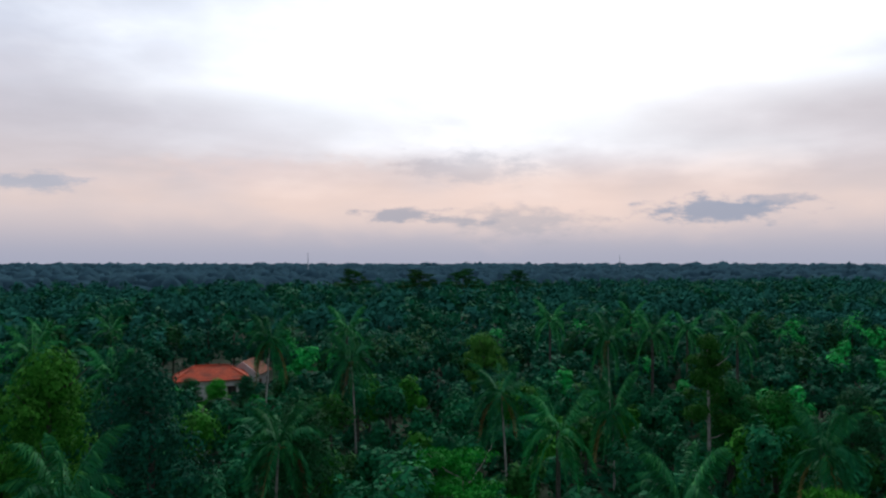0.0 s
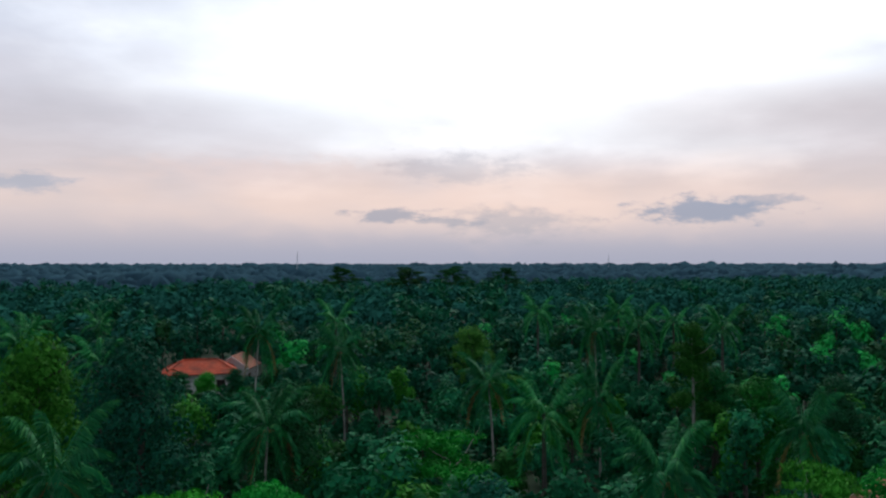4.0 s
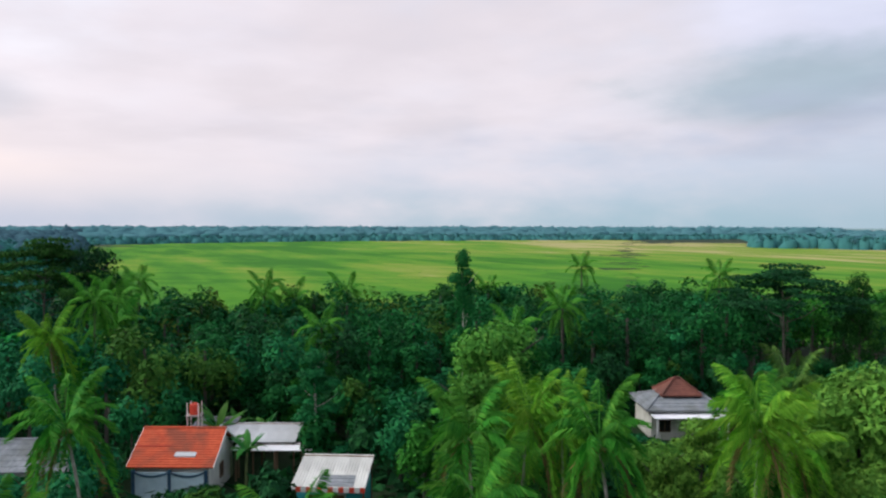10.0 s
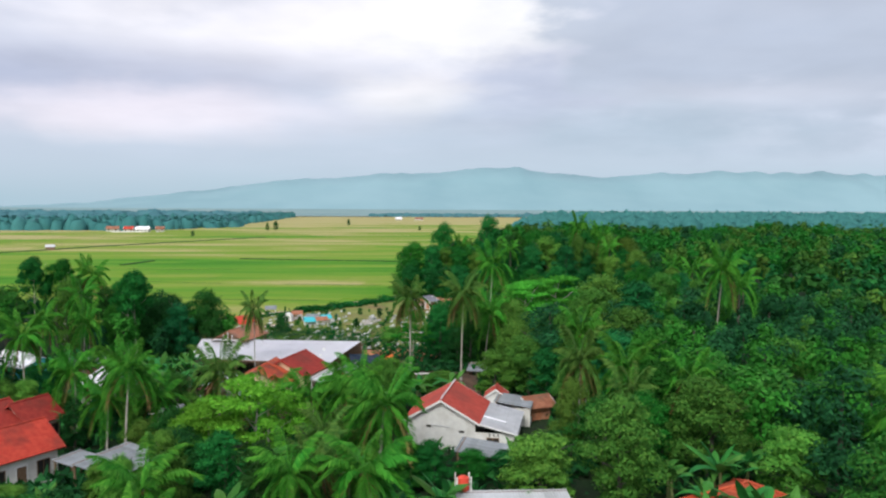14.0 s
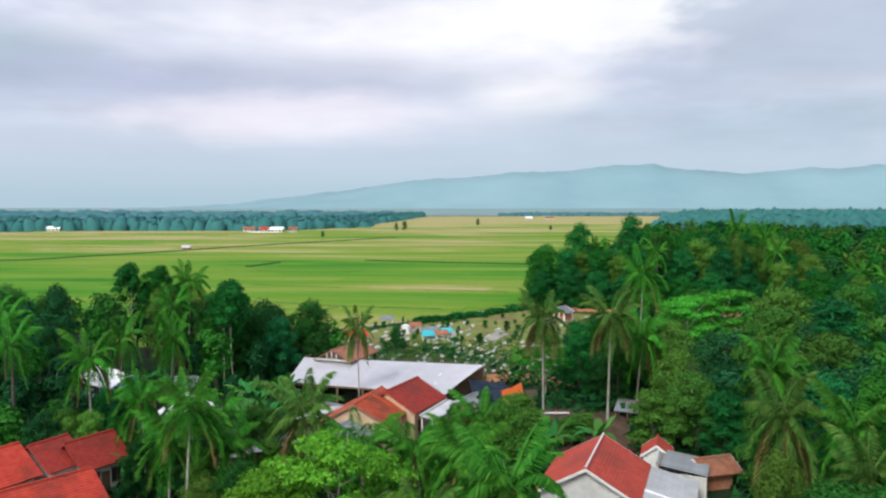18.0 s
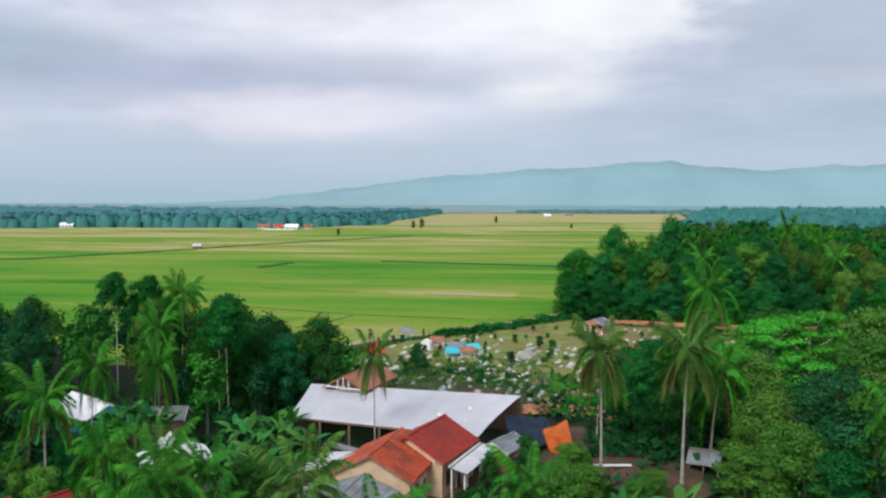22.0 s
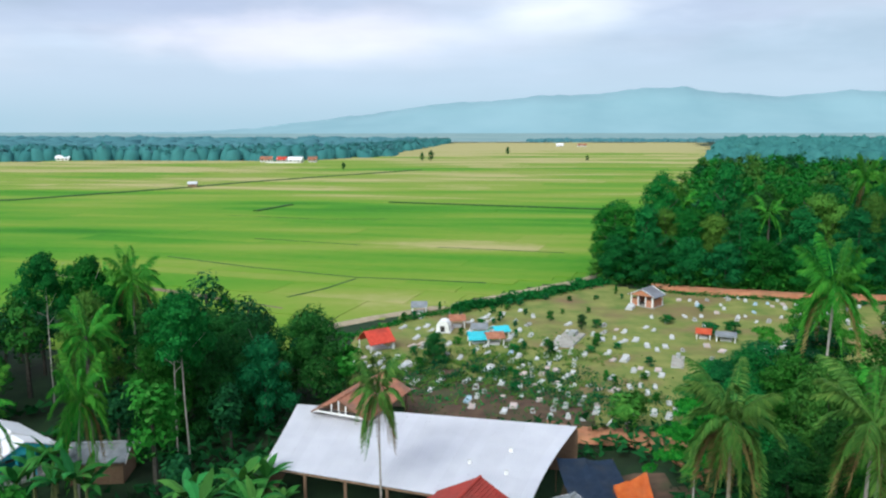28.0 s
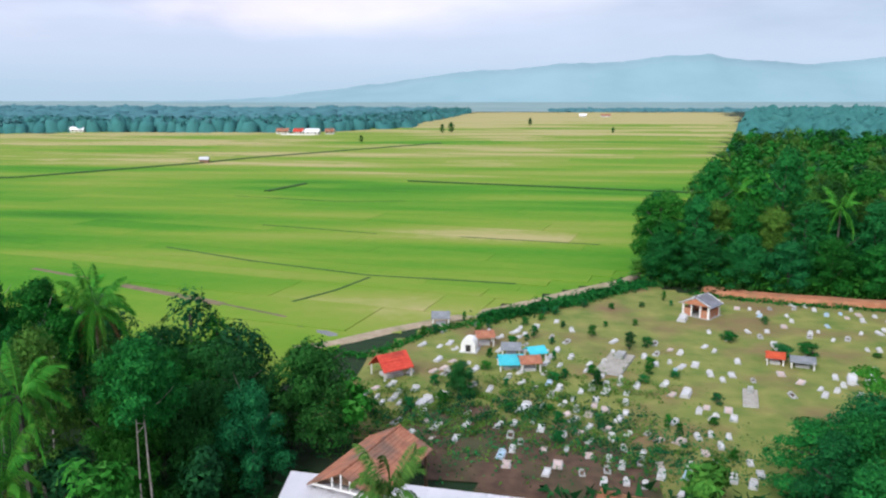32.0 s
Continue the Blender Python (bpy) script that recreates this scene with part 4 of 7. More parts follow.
# ---------- rice paddies ----------
def rice_material(name, shift):
    """Rice in all its tones: broad drifts of green and yellow across the field, streaks along the rows, a step from paddy to paddy."""
    m, nodes, links, bsdf = nodes_of(name)
    geo = nodes.new("ShaderNodeNewGeometry")
    info = nodes.new("ShaderNodeObjectInfo")

    def drift(size, turn, detail):
        mp = nodes.new("ShaderNodeMapping")
        mp.inputs["Rotation"].default_value = (0, 0, radians(turn))
        mp.inputs["Scale"].default_value = (1 / size[0], 1 / size[1], 1)
        links.new(geo.outputs["Position"], mp.inputs["Vector"])
        n = nodes.new("ShaderNodeTexNoise")
        n.inputs["Scale"].default_value, n.inputs["Detail"].default_value = 1.0, detail
        links.new(mp.outputs[0], n.inputs["Vector"])
        return n.outputs["Fac"]

    def combine(op, a, b):
        n = nodes.new("ShaderNodeMath")
        n.operation = op
        for k, v in enumerate((a, b)):
            if isinstance(v, float):
                n.inputs[k].default_value = v
            else:
                links.new(v, n.inputs[k])
        return n.outputs[0]

    sep = nodes.new("ShaderNodeSeparateXYZ")
    links.new(geo.outputs["Position"], sep.inputs[0])
    ripe = nodes.new("ShaderNodeMapRange")
    ripe.inputs["From Min"].default_value, ripe.inputs["From Max"].default_value = 200, 1250
    ripe.inputs["To Max"].default_value = 0.72
    links.new(sep.outputs["Y"], ripe.inputs["Value"])
    young = nodes.new("ShaderNodeMapRange")
    young.inputs["From Min"].default_value, young.inputs["From Max"].default_value = -10, -120
    young.inputs["To Max"].default_value = -0.3
    links.new(sep.outputs["X"], young.inputs["Value"])
    near = nodes.new("ShaderNodeMapRange")
    near.inputs["From Min"].default_value, near.inputs["From Max"].default_value = 420, 220
    links.new(sep.outputs["Y"], near.inputs["Value"])
    tone = combine("ADD", combine("ADD", ripe.outputs[0], shift), combine("MULTIPLY", young.outputs[0], near.outputs[0]))
    for value, amount in ((drift((210, 58), 20, 2), 1.7), (drift((70, 13), 14, 2), 0.85), (drift((170, 30), 11, 1), 0.9), (drift((2.5, 2.5), 0, 4), 0.2), (info.outputs["Random"], 0.10), (geo.outputs["Random Per Island"], 0.05)):
        tone = combine("ADD", tone, combine("MULTIPLY", combine("SUBTRACT", value, 0.5), amount))
    ramp = ramp_node(nodes, [(0.0, (0.032, 0.150, 0.010)), (0.3, (0.070, 0.222, 0.014)), (0.6, (0.150, 0.258, 0.026)), (0.8, (0.215, 0.270, 0.050)), (1.0, (0.36, 0.325, 0.14))])
    links.new(tone, ramp.inputs["Fac"])
    links.new(ramp.outputs["Color"], bsdf.inputs["Base Color"])
    b = nodes.new("ShaderNodeBump")
    b.inputs["Strength"].default_value, b.inputs["Distance"].default_value = 0.5, 0.05
    links.new(drift((0.8, 0.35), 14, 4), b.inputs["Height"])
    links.new(b.outputs["Normal"], bsdf.inputs["Normal"])
    bsdf.inputs["Roughness"].default_value, bsdf.inputs["Specular IOR Level"].default_value = 0.95, 0.1
    return m


RICE = [rice_material(f"rice_{k}", 0.42 + 0.07 * k) for k in range(4)]
patch("rice_edge", [(-66, 181), (-62, 150), (-44, 148), (-28.5, 150), (-27, 160), (-29, 163), (-21.5, 170), (1.5, 192.5), (14.5, 207), (40, 300), (-60, 300), (-118, 200), (-118, 70), (-100, 112), (-78, 152), (-69, 184)], RICE[1], "young rice along the edge of the field", 0.04, 3.0, "field")
patch("rice_edge", [(40, 300), (58, 365), (160, 735), (210, 912), (325, 1495), (-98, 1495), (-122, 927), (-114, 802), (-180, 702), (-110, 600), (-60, 300)], RICE[2], "yellowing rice at the far side of the field", 0.04, 14.0, "field")
frng = np.random.default_rng(5)
paddy = thing("rice_field", pose(0, 0, 0), "wide rice field in green and yellowing strips", "field", kind="structure")
far_rice = [[[], []] for _ in RICE]
parcel_count = 0


def lay_paddies(turn, u_range, v_range, mine):
    """Strips of rice along u, laid row by row along v, cut to the field's edge in short pieces."""
    global parcel_count
    c, s = math.cos(radians(turn)), math.sin(radians(turn))
    v = v_range[0]
    while v < v_range[1]:
        row_tone = frng.normal(0, 0.14)
        near_row = v < v_range[0] + 560
        deep = frng.uniform(4, 13) if near_row else frng.uniform(18, 40)
        u = u_range[0] + frng.uniform(0, 60)
        while u < u_range[1]:
            wide = frng.uniform(22, 85) * (1 if near_row else 1.8)
            cu, cv = u + wide / 2, v + deep / 2
            x, y = cu * c - cv * s, cu * s + cv * c
            d = math.hypot(x, y - 60)
            gap = 0.1 if d < 300 else 0.03
            n = max(1, int(wide / 7)) if d < 330 else max(1, int(wide / 30))
            runs, start = [], None
            for k in range(n + 1):
                ok = False
                if k < n:
                    pu = u + wide * (k + 0.5) / n
                    ok = mine(pu * c - cv * s, pu * s + cv * c) and all(inside(FIELD, pu * c - pv * s, pu * s + pv * c) for pv in (v + 0.1 * deep, v + 0.9 * deep))
                if ok and start is None:
                    start = k
                if not ok and start is not None:
                    runs.append((u + wide * start / n, u + wide * k / n))
                    start = None
            tone = noise.noise(Vector((x * 0.005, y * 0.014, 2.0))) * 1.6 + noise.noise(Vector((x * 0.011 + 0.006 * y, y * 0.045, 7.0))) * 1.0 + frng.normal(0, 0.16) + row_tone + 0.2 + min(max((y - 220) / 700, 0.0), 0.7) + (0.15 if x < -250 else 0.0) - (0.3 if y < 250 and x > -130 else 0.0) + (0.7 if y > 950 else 0.0)
            kind = 0 if tone < -0.1 else 1 if tone < 0.45 else 2 if tone < 1.0 else 3
            for u0, u1 in runs:
                h = 0.14 + frng.uniform(0, 0.04)
                if d < 400 and parcel_count < 300 and u1 - u0 > 4:
                    parcel_count += 1
                    cu2, hw, hd = (u0 + u1) / 2, (u1 - u0) / 2 - gap / 2, deep / 2 - gap / 2
                    me = bm_mesh("paddy", box(-hw, hw, -hd, hd, -0.2, h), RICE[kind])
                    piece("paddy", me, paddy, pose(cu2 * c - cv * s, cu2 * s + cv * c, 0, 0, 0, turn))
                else:
                    V, F = far_rice[kind]
                    n0 = len(V)
                    for pu, pv in ((u0 + gap, v + gap), (u1 - gap, v + gap), (u1 - gap, v + deep - gap), (u0 + gap, v + deep - gap)):
                        V.append((pu * c - pv * s, pu * s + pv * c, h))
                    F.append((n0, n0 + 1, n0 + 2, n0 + 3))
            u += wide
        v += deep


lay_paddies(-14, (-900, 520), (100, 1650), lambda x, y: y >= -0.8 * x)
lay_paddies(62, (-400, 1250), (80, 1250), lambda x, y: y < -0.8 * x)
for (V, F), mt in zip(far_rice, RICE):
    if F:
        piece("far_paddies", mesh_of("far_paddies", V, F, mt), paddy, kind="stuff")

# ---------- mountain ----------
# haze of distance is put into the ridge's base colour
MOUNTAIN = surface("haze_coloured_mountain", (0.195, 0.325, 0.37), (0.225, 0.355, 0.40), 0.004, 1.0, 0, (0.24, 0.37, 0.42), 0.0012, 0.8, vary=0)


def ridge_height(x):
    f = 185 * ramp(-2000, 300, x) + 45 * bell(x, 0, 800, 0, 450, 1) + 40 * ramp(1100, 2600, x) + 12 * noise.noise(Vector((x * 0.003, 0.5, 0)))
    return f + 7 * noise.noise(Vector((x * 0.012, 2.5, 0))) + 4 * noise.noise(Vector((x * 0.03, 4.5, 0)))


V, F = [], []
xs = list(range(-1980, 3900, 30))
for j, (y, f) in enumerate(((3700, -0.05), (3950, 0.35), (4150, 0.72), (4300, 1.0), (4500, 0.6))):
    for x in xs:
        V.append((x, y + 120 * noise.noise(Vector((x * 0.002, j, 1))), ridge_height(x) * f * (1 + 0.12 * noise.noise(Vector((x * 0.006, j * 3.0, 5))))))
n = len(xs)
F = [(j * n + i, j * n + i + 1, (j + 1) * n + i + 1, (j + 1) * n + i) for j in range(4) for i in range(n - 1)]
plain = [-4900, -3000, -1500, -800, 0, 800, 1600, 2600, 3900]
# pale sheet added over the dark ground; the haze is in its colour
FAR_PLAIN = surface("haze_coloured_plain", (0.15, 0.25, 0.26), (0.20, 0.31, 0.31), 0.01, 1.0, 0, (0.26, 0.33, 0.32), 0.003, 0.7, vary=0)
sheet("far_plain", plain, [1500, 2000, 2700, 3750, 4890], FAR_PLAIN, lambda x, y: 1.0, "plain before the mountain, coloured pale for haze")
tagged(new("mountain", mesh_of("mountain", V, F, MOUNTAIN, True)), "long mountain ridge in the distance, coloured blue-green for haze", "mountain", kind="structure")

# ---------- tree models and planting ----------
rng = np.random.default_rng(11)
MODELS, HEIGHT = {}, {}


def model(key, h, maker, *a, **k):
    MODELS[key], HEIGHT[key] = [maker, a, k, None], h


def plant(key, x, y, top, wide=None, turn=None):
    """Sets a tree of a kind with its top at that height over the datum; the first one is built, the rest are copies."""
    base = gz(x, y)
    if key[0] in ("palm", "deep") and top - base < 9.8:
        key = ("low" + key[0], key[1])
    maker, a, k, ob = MODELS[key]
    s = (top - base) / HEIGHT[key]
    sw = s if wide is None else wide
    t = rng.uniform(0, 360) if turn is None else turn
    m = pose(x, y, base, 0, 0, t) @ Matrix.Diagonal((sw, sw, s, 1))
    if ob is None:
        MODELS[key][3] = ob = maker(*a, **k)
    else:
        ob = copy_thing(ob, m)
    ob.matrix_basis = m
    PLANTED.append((x, y, 2.6 * sw))
    return ob


PLANTED = []
LEAVES = [("dark", LEAF_DARK, "dark green"), ("mid", LEAF_MID, "fresh green"), ("bright", LEAF_BRIGHT, "bright green"), ("olive", LEAF_OLIVE, "olive green")]
for i, (h, r, k) in enumerate(((13, 3.7, 0), (14, 4.4, 0), (11, 3.6, 1), (12, 3.0, 1), (9, 3.3, 2), (10, 4.0, 3))):
    model(("tree", i), h, broadleaf, "broadleaf_tree", 20 + i, h, r, LEAVES[k][1], 9000, 0.205, 0.06, None, f"{LEAVES[k][2]} broad-leaved tree with a dense lumpy crown", 22)
model("slender", 15, broadleaf, "slender_tree", 31, 15, 2.6, LEAF_MID, 7000, 0.2, 0.35, BARK_PALE, "tall slender green tree with a pale trunk", 12, girth=0.6)
model("topped", 13, broadleaf, "pruned_tree", 32, 13, 3.1, LEAF_MID, 7500, 0.2, 0.55, BARK_PALE, "tall tree with a bare pale trunk and a rounded green crown", 12, girth=0.3)
model("dense", 10, broadleaf, "dense_tree", 33, 10, 5.0, LEAF_DARK, 12000, 0.23, -0.06, None, "wide dense dark green tree with leaves down to the ground", 18)
for i in range(4):
    model(("palm", i), 12, coconut_palm, 60 + i, 11, "coconut palm with a pale trunk and arched green fronds", 23, 3, 0.5 + 0.25 * i, 1.0, FRONDS_MID if i % 2 else FRONDS)
    model(("lowpalm", i), 8, coconut_palm, 160 + i, 7, "low coconut palm with a pale trunk and arched green fronds", 23, 3, 0.4 + 0.2 * i, 1.0, FRONDS_MID if i % 2 else FRONDS)
# the "deep" kinds carry the fronds coloured darker for shade
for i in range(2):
    model(("lowdeep", i), 8, coconut_palm, 170 + i, 7, "low coconut palm with deep green fronds in the southern woods", 21, 2, 0.5, 1.0, FRONDS_SHADED)
    model(("deep", i), 12, coconut_palm, 70 + i, 11, "coconut palm with deep green fronds in the southern woods", 21, 2, 0.6, 1.0, FRONDS_SHADED)
model("tallpalm", 12.5, coconut_palm, 66, 11.5, "tall coconut palm with a straight pale trunk and hanging dry fronds", 24, 9, 0.25, 0.95, FRONDS_OLD)
for i in range(3):
    model(("banana", i), 4.6, banana_plant, 80 + i, 2.6 + 0.3 * i)
model("umbrella", 10, umbrella_tree, 90, 10, 5.6, LEAF_FRESH, 9000, 0.2, "spreading tree with flat layers of bright green leaves")
model("lime_tree", 10, umbrella_tree, 93, 10, 5.6, LEAF_LIME, 9000, 0.2, "spreading tree with layered yellow-green leaves on pale limbs", 0.36, 0.4)
model("acacia", 16, umbrella_tree, 91, 16, 7.0, LEAF_DARK, 9000, 0.24, "tall umbrella-shaped tree with dark layered leaves", 0.72, 0.24, BARK)
model("leafy", 10, broadleaf, "dense_tree", 36, 10, 4.8, LEAF_MID, 12000, 0.23, -0.06, None, "wide dense fresh green tree with leaves down to the ground", 18)
for i, (h, r) in enumerate(((12, 3.4), (13, 4.2), (10, 3.5))):
    model(("south", i), h, broadleaf, "broadleaf_tree", 40 + i, h, r, (LEAF_TEAL_HAZE, LEAF_TEAL_HAZE, LEAF_VIVID)[i], 9000, 0.2, 0.06, None, ("deep blue-green broad-leaved tree in the southern woods", "wide deep blue-green tree in the southern woods", "vivid green tree in the southern woods")[i], 22)
model("shade_tree", 10, umbrella_tree, 92, 10, 5.6, LEAF_VIVID, 9000, 0.19, "spreading tree with layered vivid green leaves in the southern woods")
model("shrub", 2.0, broadleaf, "shrub", 34, 2.0, 1.1, LEAF_MID, 850, 0.15, 0.05, None, "small round green shrub among the graves", 6, "shrub")
model("cypress", 5.0, broadleaf, "conical_shrub", 35, 5.0, 1.5, LEAF_DARK, 2500, 0.16, 0.03, None, "dark conical evergreen shrub in the yard", 9, "shrub")

# trees that stand out
def plant_all(rows):
    """Rows: kind, x, y, height of the top, girth."""
    for key, x, y, top, wide in rows:
        plant(key, x, y, top, wide)


# over the southern woods
plant_all([
    (("south", 1), 2.8, -57, 15.5, 1.15), (("south", 2), 10.3, -71, 15, 1.3), (("south", 0), 5, -83, 13.5, 1.0), ("shade_tree", 1.2, -40, 10.4, 0.8), ("shade_tree", -3.5, -43, 9.6, 0.7),
    (("south", 0), -77, -39, 5.7, 0.6), (("south", 1), -78.5, -28.6, 5.6, 0.55), (("south", 0), -73.5, -18.6, 5.2, 0.55), ("shade_tree", -15, -52, 9.4, 1.05), ("shade_tree", -26.5, -32.5, 11, 0.7), ("slender", -45, -65, 14.8, 1.0), (("tree", 3), -48, -66, 10.5, 1.0), (("tree", 1), -7, -60, 12, 0.85),
    (("tree", 4), -42, -112, 11, 1.1), (("tree", 2), -45.6, -57, 11, 1.0), (("tree", 0), -57, -60, 10, 0.9), (("south", 2), -41.5, -40.5, 8.4, 0.9), (("south", 0), -38.5, -36.5, 8.0, 0.8), ("acacia", -78, -259, 18.2, 1.05), ("acacia", -89, -244, 18.6, 1.0),
    ("acacia", -60, -280, 18.4, 1.0), ("acacia", -120, -270, 17.8, 1.0)])
plant_all([
    (("south", 0), -8.5, -119, 5.4, 0.6), (("south", 2), -4.6, -118, 5.2, 0.65), (("south", 0), -1.0, -119, 5.3, 0.65), (("south", 1), 2.4, -118, 5.6, 0.6)])
# towards the first houses
plant_all([
    (("tree", 4), -52, 28.5, 14.2, 1.75), (("tree", 4), -49, 25, 10.5, 1.3), (("tree", 2), -55, 32, 13, 1.2), ("leafy", -70, 17.5, 9.6, 0.66), ("slender", -62, 15.2, 11, 1.0), (("tree", 1), -102, -3, 20, 1.5),
    ("acacia", -100, -8, 20.2, 1.1), (("tree", 1), -104, -17, 18.5, 1.4), (("tree", 4), -27, 41, 13.5, 1.6), (("tree", 4), -31, 47, 12.4, 1.5), (("tree", 2), -24, 45, 11.5, 1.2),
    ("slender", -71.3, 34.7, 19.6, 0.8), (("tree", 4), -41, 41, 7.0, 0.9), (("tree", 4), -24, 38.3, 8.6, 1.1), (("tree", 2), -30, 36, 8.0, 0.9), (("tree", 4), -36, 32, 7.6, 0.9),
    (("tree", 4), -19, 29, 8.4, 0.9), (("tree", 4), -28, 25, 7.4, 0.9), (("tree", 2), -45.7, 66, 9.0, 1.1)])
plant_all([
    (("tree", 4), -21, 34, 8.2, 0.9)])
# in the belt by the fields
plant_all([
    ("acacia", -64, 76, 17, 1.35), (("tree", 0), -60, 84, 16.4, 0.9), ("dense", -23.8, 137, 9.4, 0.85), ("dense", -29, 135.5, 8.8, 0.75), ("leafy", -27, 131, 8.0, 0.65),
    ("dense", -30.5, 129.5, 8.4, 0.65), ("leafy", -35.5, 128, 8.4, 0.7), ("dense", -33, 139.5, 8.2, 0.8), ("leafy", -36.5, 136.5, 8.6, 0.8), ("dense", -39, 141, 9.0, 0.8),
    ("leafy", -45, 140, 9.0, 0.8), ("topped", -31.6, 124.5, 13.6, 1.0), ("topped", -33.2, 125.6, 12.6, 0.8), ("topped", -49.5, 134, 15.0, 0.9), ("topped", -45.4, 134.5, 14.6, 0.95),
    (("tree", 5), -42.6, 129, 12.4, 0.85), (("tree", 0), -38, 132, 10.5, 0.9), (("tree", 0), -55, 124, 12.4, 0.9)])
plant_all([
    (("tree", 0), -60, 133, 12, 0.9)])
# round the white house and the yards
plant_all([
    ("lime_tree", -8.6, 74.4, 8.4, 1.1), ("lime_tree", -12.4, 72.5, 6.6, 0.8), (("tree", 4), 3.1, 90, 6.8, 0.75), (("tree", 4), 5.0, 102, 4.6, 0.6), (("tree", 4), 14, 62, 6.6, 1.1),
    (("tree", 5), 31, 108, 9.6, 1.3), (("tree", 5), 26.5, 106, 9.0, 1.35), (("tree", 5), 38, 109, 9.6, 1.2), (("tree", 4), 5.5, 98.5, 4.0, 0.85), (("tree", 4), 2.2, 97.0, 3.6, 0.7),
    (("tree", 4), 17, 96.8, 6.2, 0.9), (("tree", 4), 10.9, 99.8, 3.2, 0.5), (("tree", 0), 16, 111, 9.0, 0.7), (("tree", 5), 21, 104, 8.6, 0.9), (("tree", 5), 21, 97, 7.8, 0.9),
    (("tree", 3), 22.5, 94, 7.0, 0.8), (("tree", 2), 30, 82, 11.5, 1.1), (("tree", 5), 22, 71, 7.0, 1.0)])
plant_all([
    (("tree", 5), 30, 68, 9.0, 1.1), (("tree", 4), 21.5, 66, 4.6, 0.7), (("tree", 4), 34, 62, 6.5, 0.9), ("cypress", 1.4, 109, 3.0, 1.0), ("cypress", -1.8, 106, 2.4, 0.9)])
# beside the hall
plant_all([
    (("tree", 2), 14, 132, 6.4, 0.95), (("tree", 2), 19, 134, 7.6, 1.1), (("tree", 0), 24, 136, 8.6, 1.2), ("umbrella", 25, 118, 12.4, 1.2), ("umbrella", 31, 122, 12.8, 1.3),
    (("tree", 5), 41, 128, 12.4, 1.4), (("tree", 5), 36, 117.5, 11.4, 1.3), (("tree", 2), 30, 131, 12.0, 1.4), (("tree", 3), 43, 119, 12.2, 1.5), ("umbrella", 25, 139, 10.4, 1.0),
    ("umbrella", 8.5, 115, 8.4, 0.6), (("tree", 2), 13, 120, 9.2, 0.75), (("tree", 5), 18.5, 119, 10.4, 0.85), (("tree", 2), 16, 128, 8.6, 0.9), (("tree", 5), 22, 112, 10.5, 1.0),
    ("dense", 23, 122, 8.5, 0.7), ("dense", 15, 115.5, 6.0, 0.5), (("tree", 2), 13, 126, 8.2, 0.7)])
plant_all([
    (("tree", 2), 18, 124, 9.5, 0.9)])
# along the foot of the woods
plant_all([
    (("tree", 2), 15.2, 200, 10.0, 1.0), (("tree", 4), 11.6, 200.6, 4.0, 0.7), (("tree", 2), 20, 202, 13.5, 1.2), (("tree", 3), 27, 201, 13, 1.1), (("tree", 2), 24.4, 210, 19, 1.3),
    (("tree", 2), 36, 211, 21, 1.4), (("tree", 2), 36, 198, 13.5, 1.3), (("tree", 2), 45, 197, 14, 1.2), (("tree", 2), 53, 195, 13.8, 1.3), ("leafy", 14.5, 198.6, 8.6, 0.8),
    ("leafy", 20, 197.2, 8.0, 0.9), ("leafy", 26, 196, 8.6, 0.9), ("leafy", 32, 194.6, 8.0, 0.9), ("leafy", 38, 193.6, 8.8, 0.9), ("leafy", 44, 192.8, 8.0, 0.9),
    ("leafy", 50, 192, 8.8, 0.9), ("leafy", 57, 191.6, 8.4, 0.9), ("leafy", 64, 191.4, 8.4, 0.9)])
# among the graves and yards
plant_all([
    ("dense", -12.8, 149.4, 3.7, 0.36), ("cypress", 5.6, 165.6, 2.2, 0.6), ("cypress", 0.8, 152.9, 2.0, 0.55), ("shrub", 17.8, 169.8, 1.3, 1.3), ("shrub", 22, 163.6, 1.9, 1.5),
    ("shrub", 25, 165, 1.8, 1.4)])
# coconut palms: x, y, height of the crown's top, size of the head
SOUTH_PALMS = [
    (6.3, -43, 12, 0.85), (-5.0, -58, 10.4, 0.9), (-26.8, -69.3, 10.4, 0.9), (-36.1, -66.6, 9, 0.8), (-20.5, -36.2, 11.3, 0.8), (-17.4, -88, 11.8, 0.9), (-9.1, -99.7, 13, 0.9), (-35.4, -42, 11.1, 0.75),
    (-50.4, -90.7, 12.8, 0.9)]
WEST_PALMS = [
    (-31.5, 15.9, 11.6, 0.9), (-34.1, 20, 11.8, 0.86), (-25.7, 21.2, 12.2, 0.9), (-24.4, 28.7, 12.6, 0.9), (-24.6, 11.8, 10.8, 0.86), (-25.6, 33.5, 10, 0.85), (-34.5, 39, 10.2, 0.88),
    (-38.6, 26.4, 9.4, 0.84), (-84, -1.3, 12.3, 1), (-80, -6, 11.8, 0.9), (-44.1, -3.3, 11.4, 1.0)]
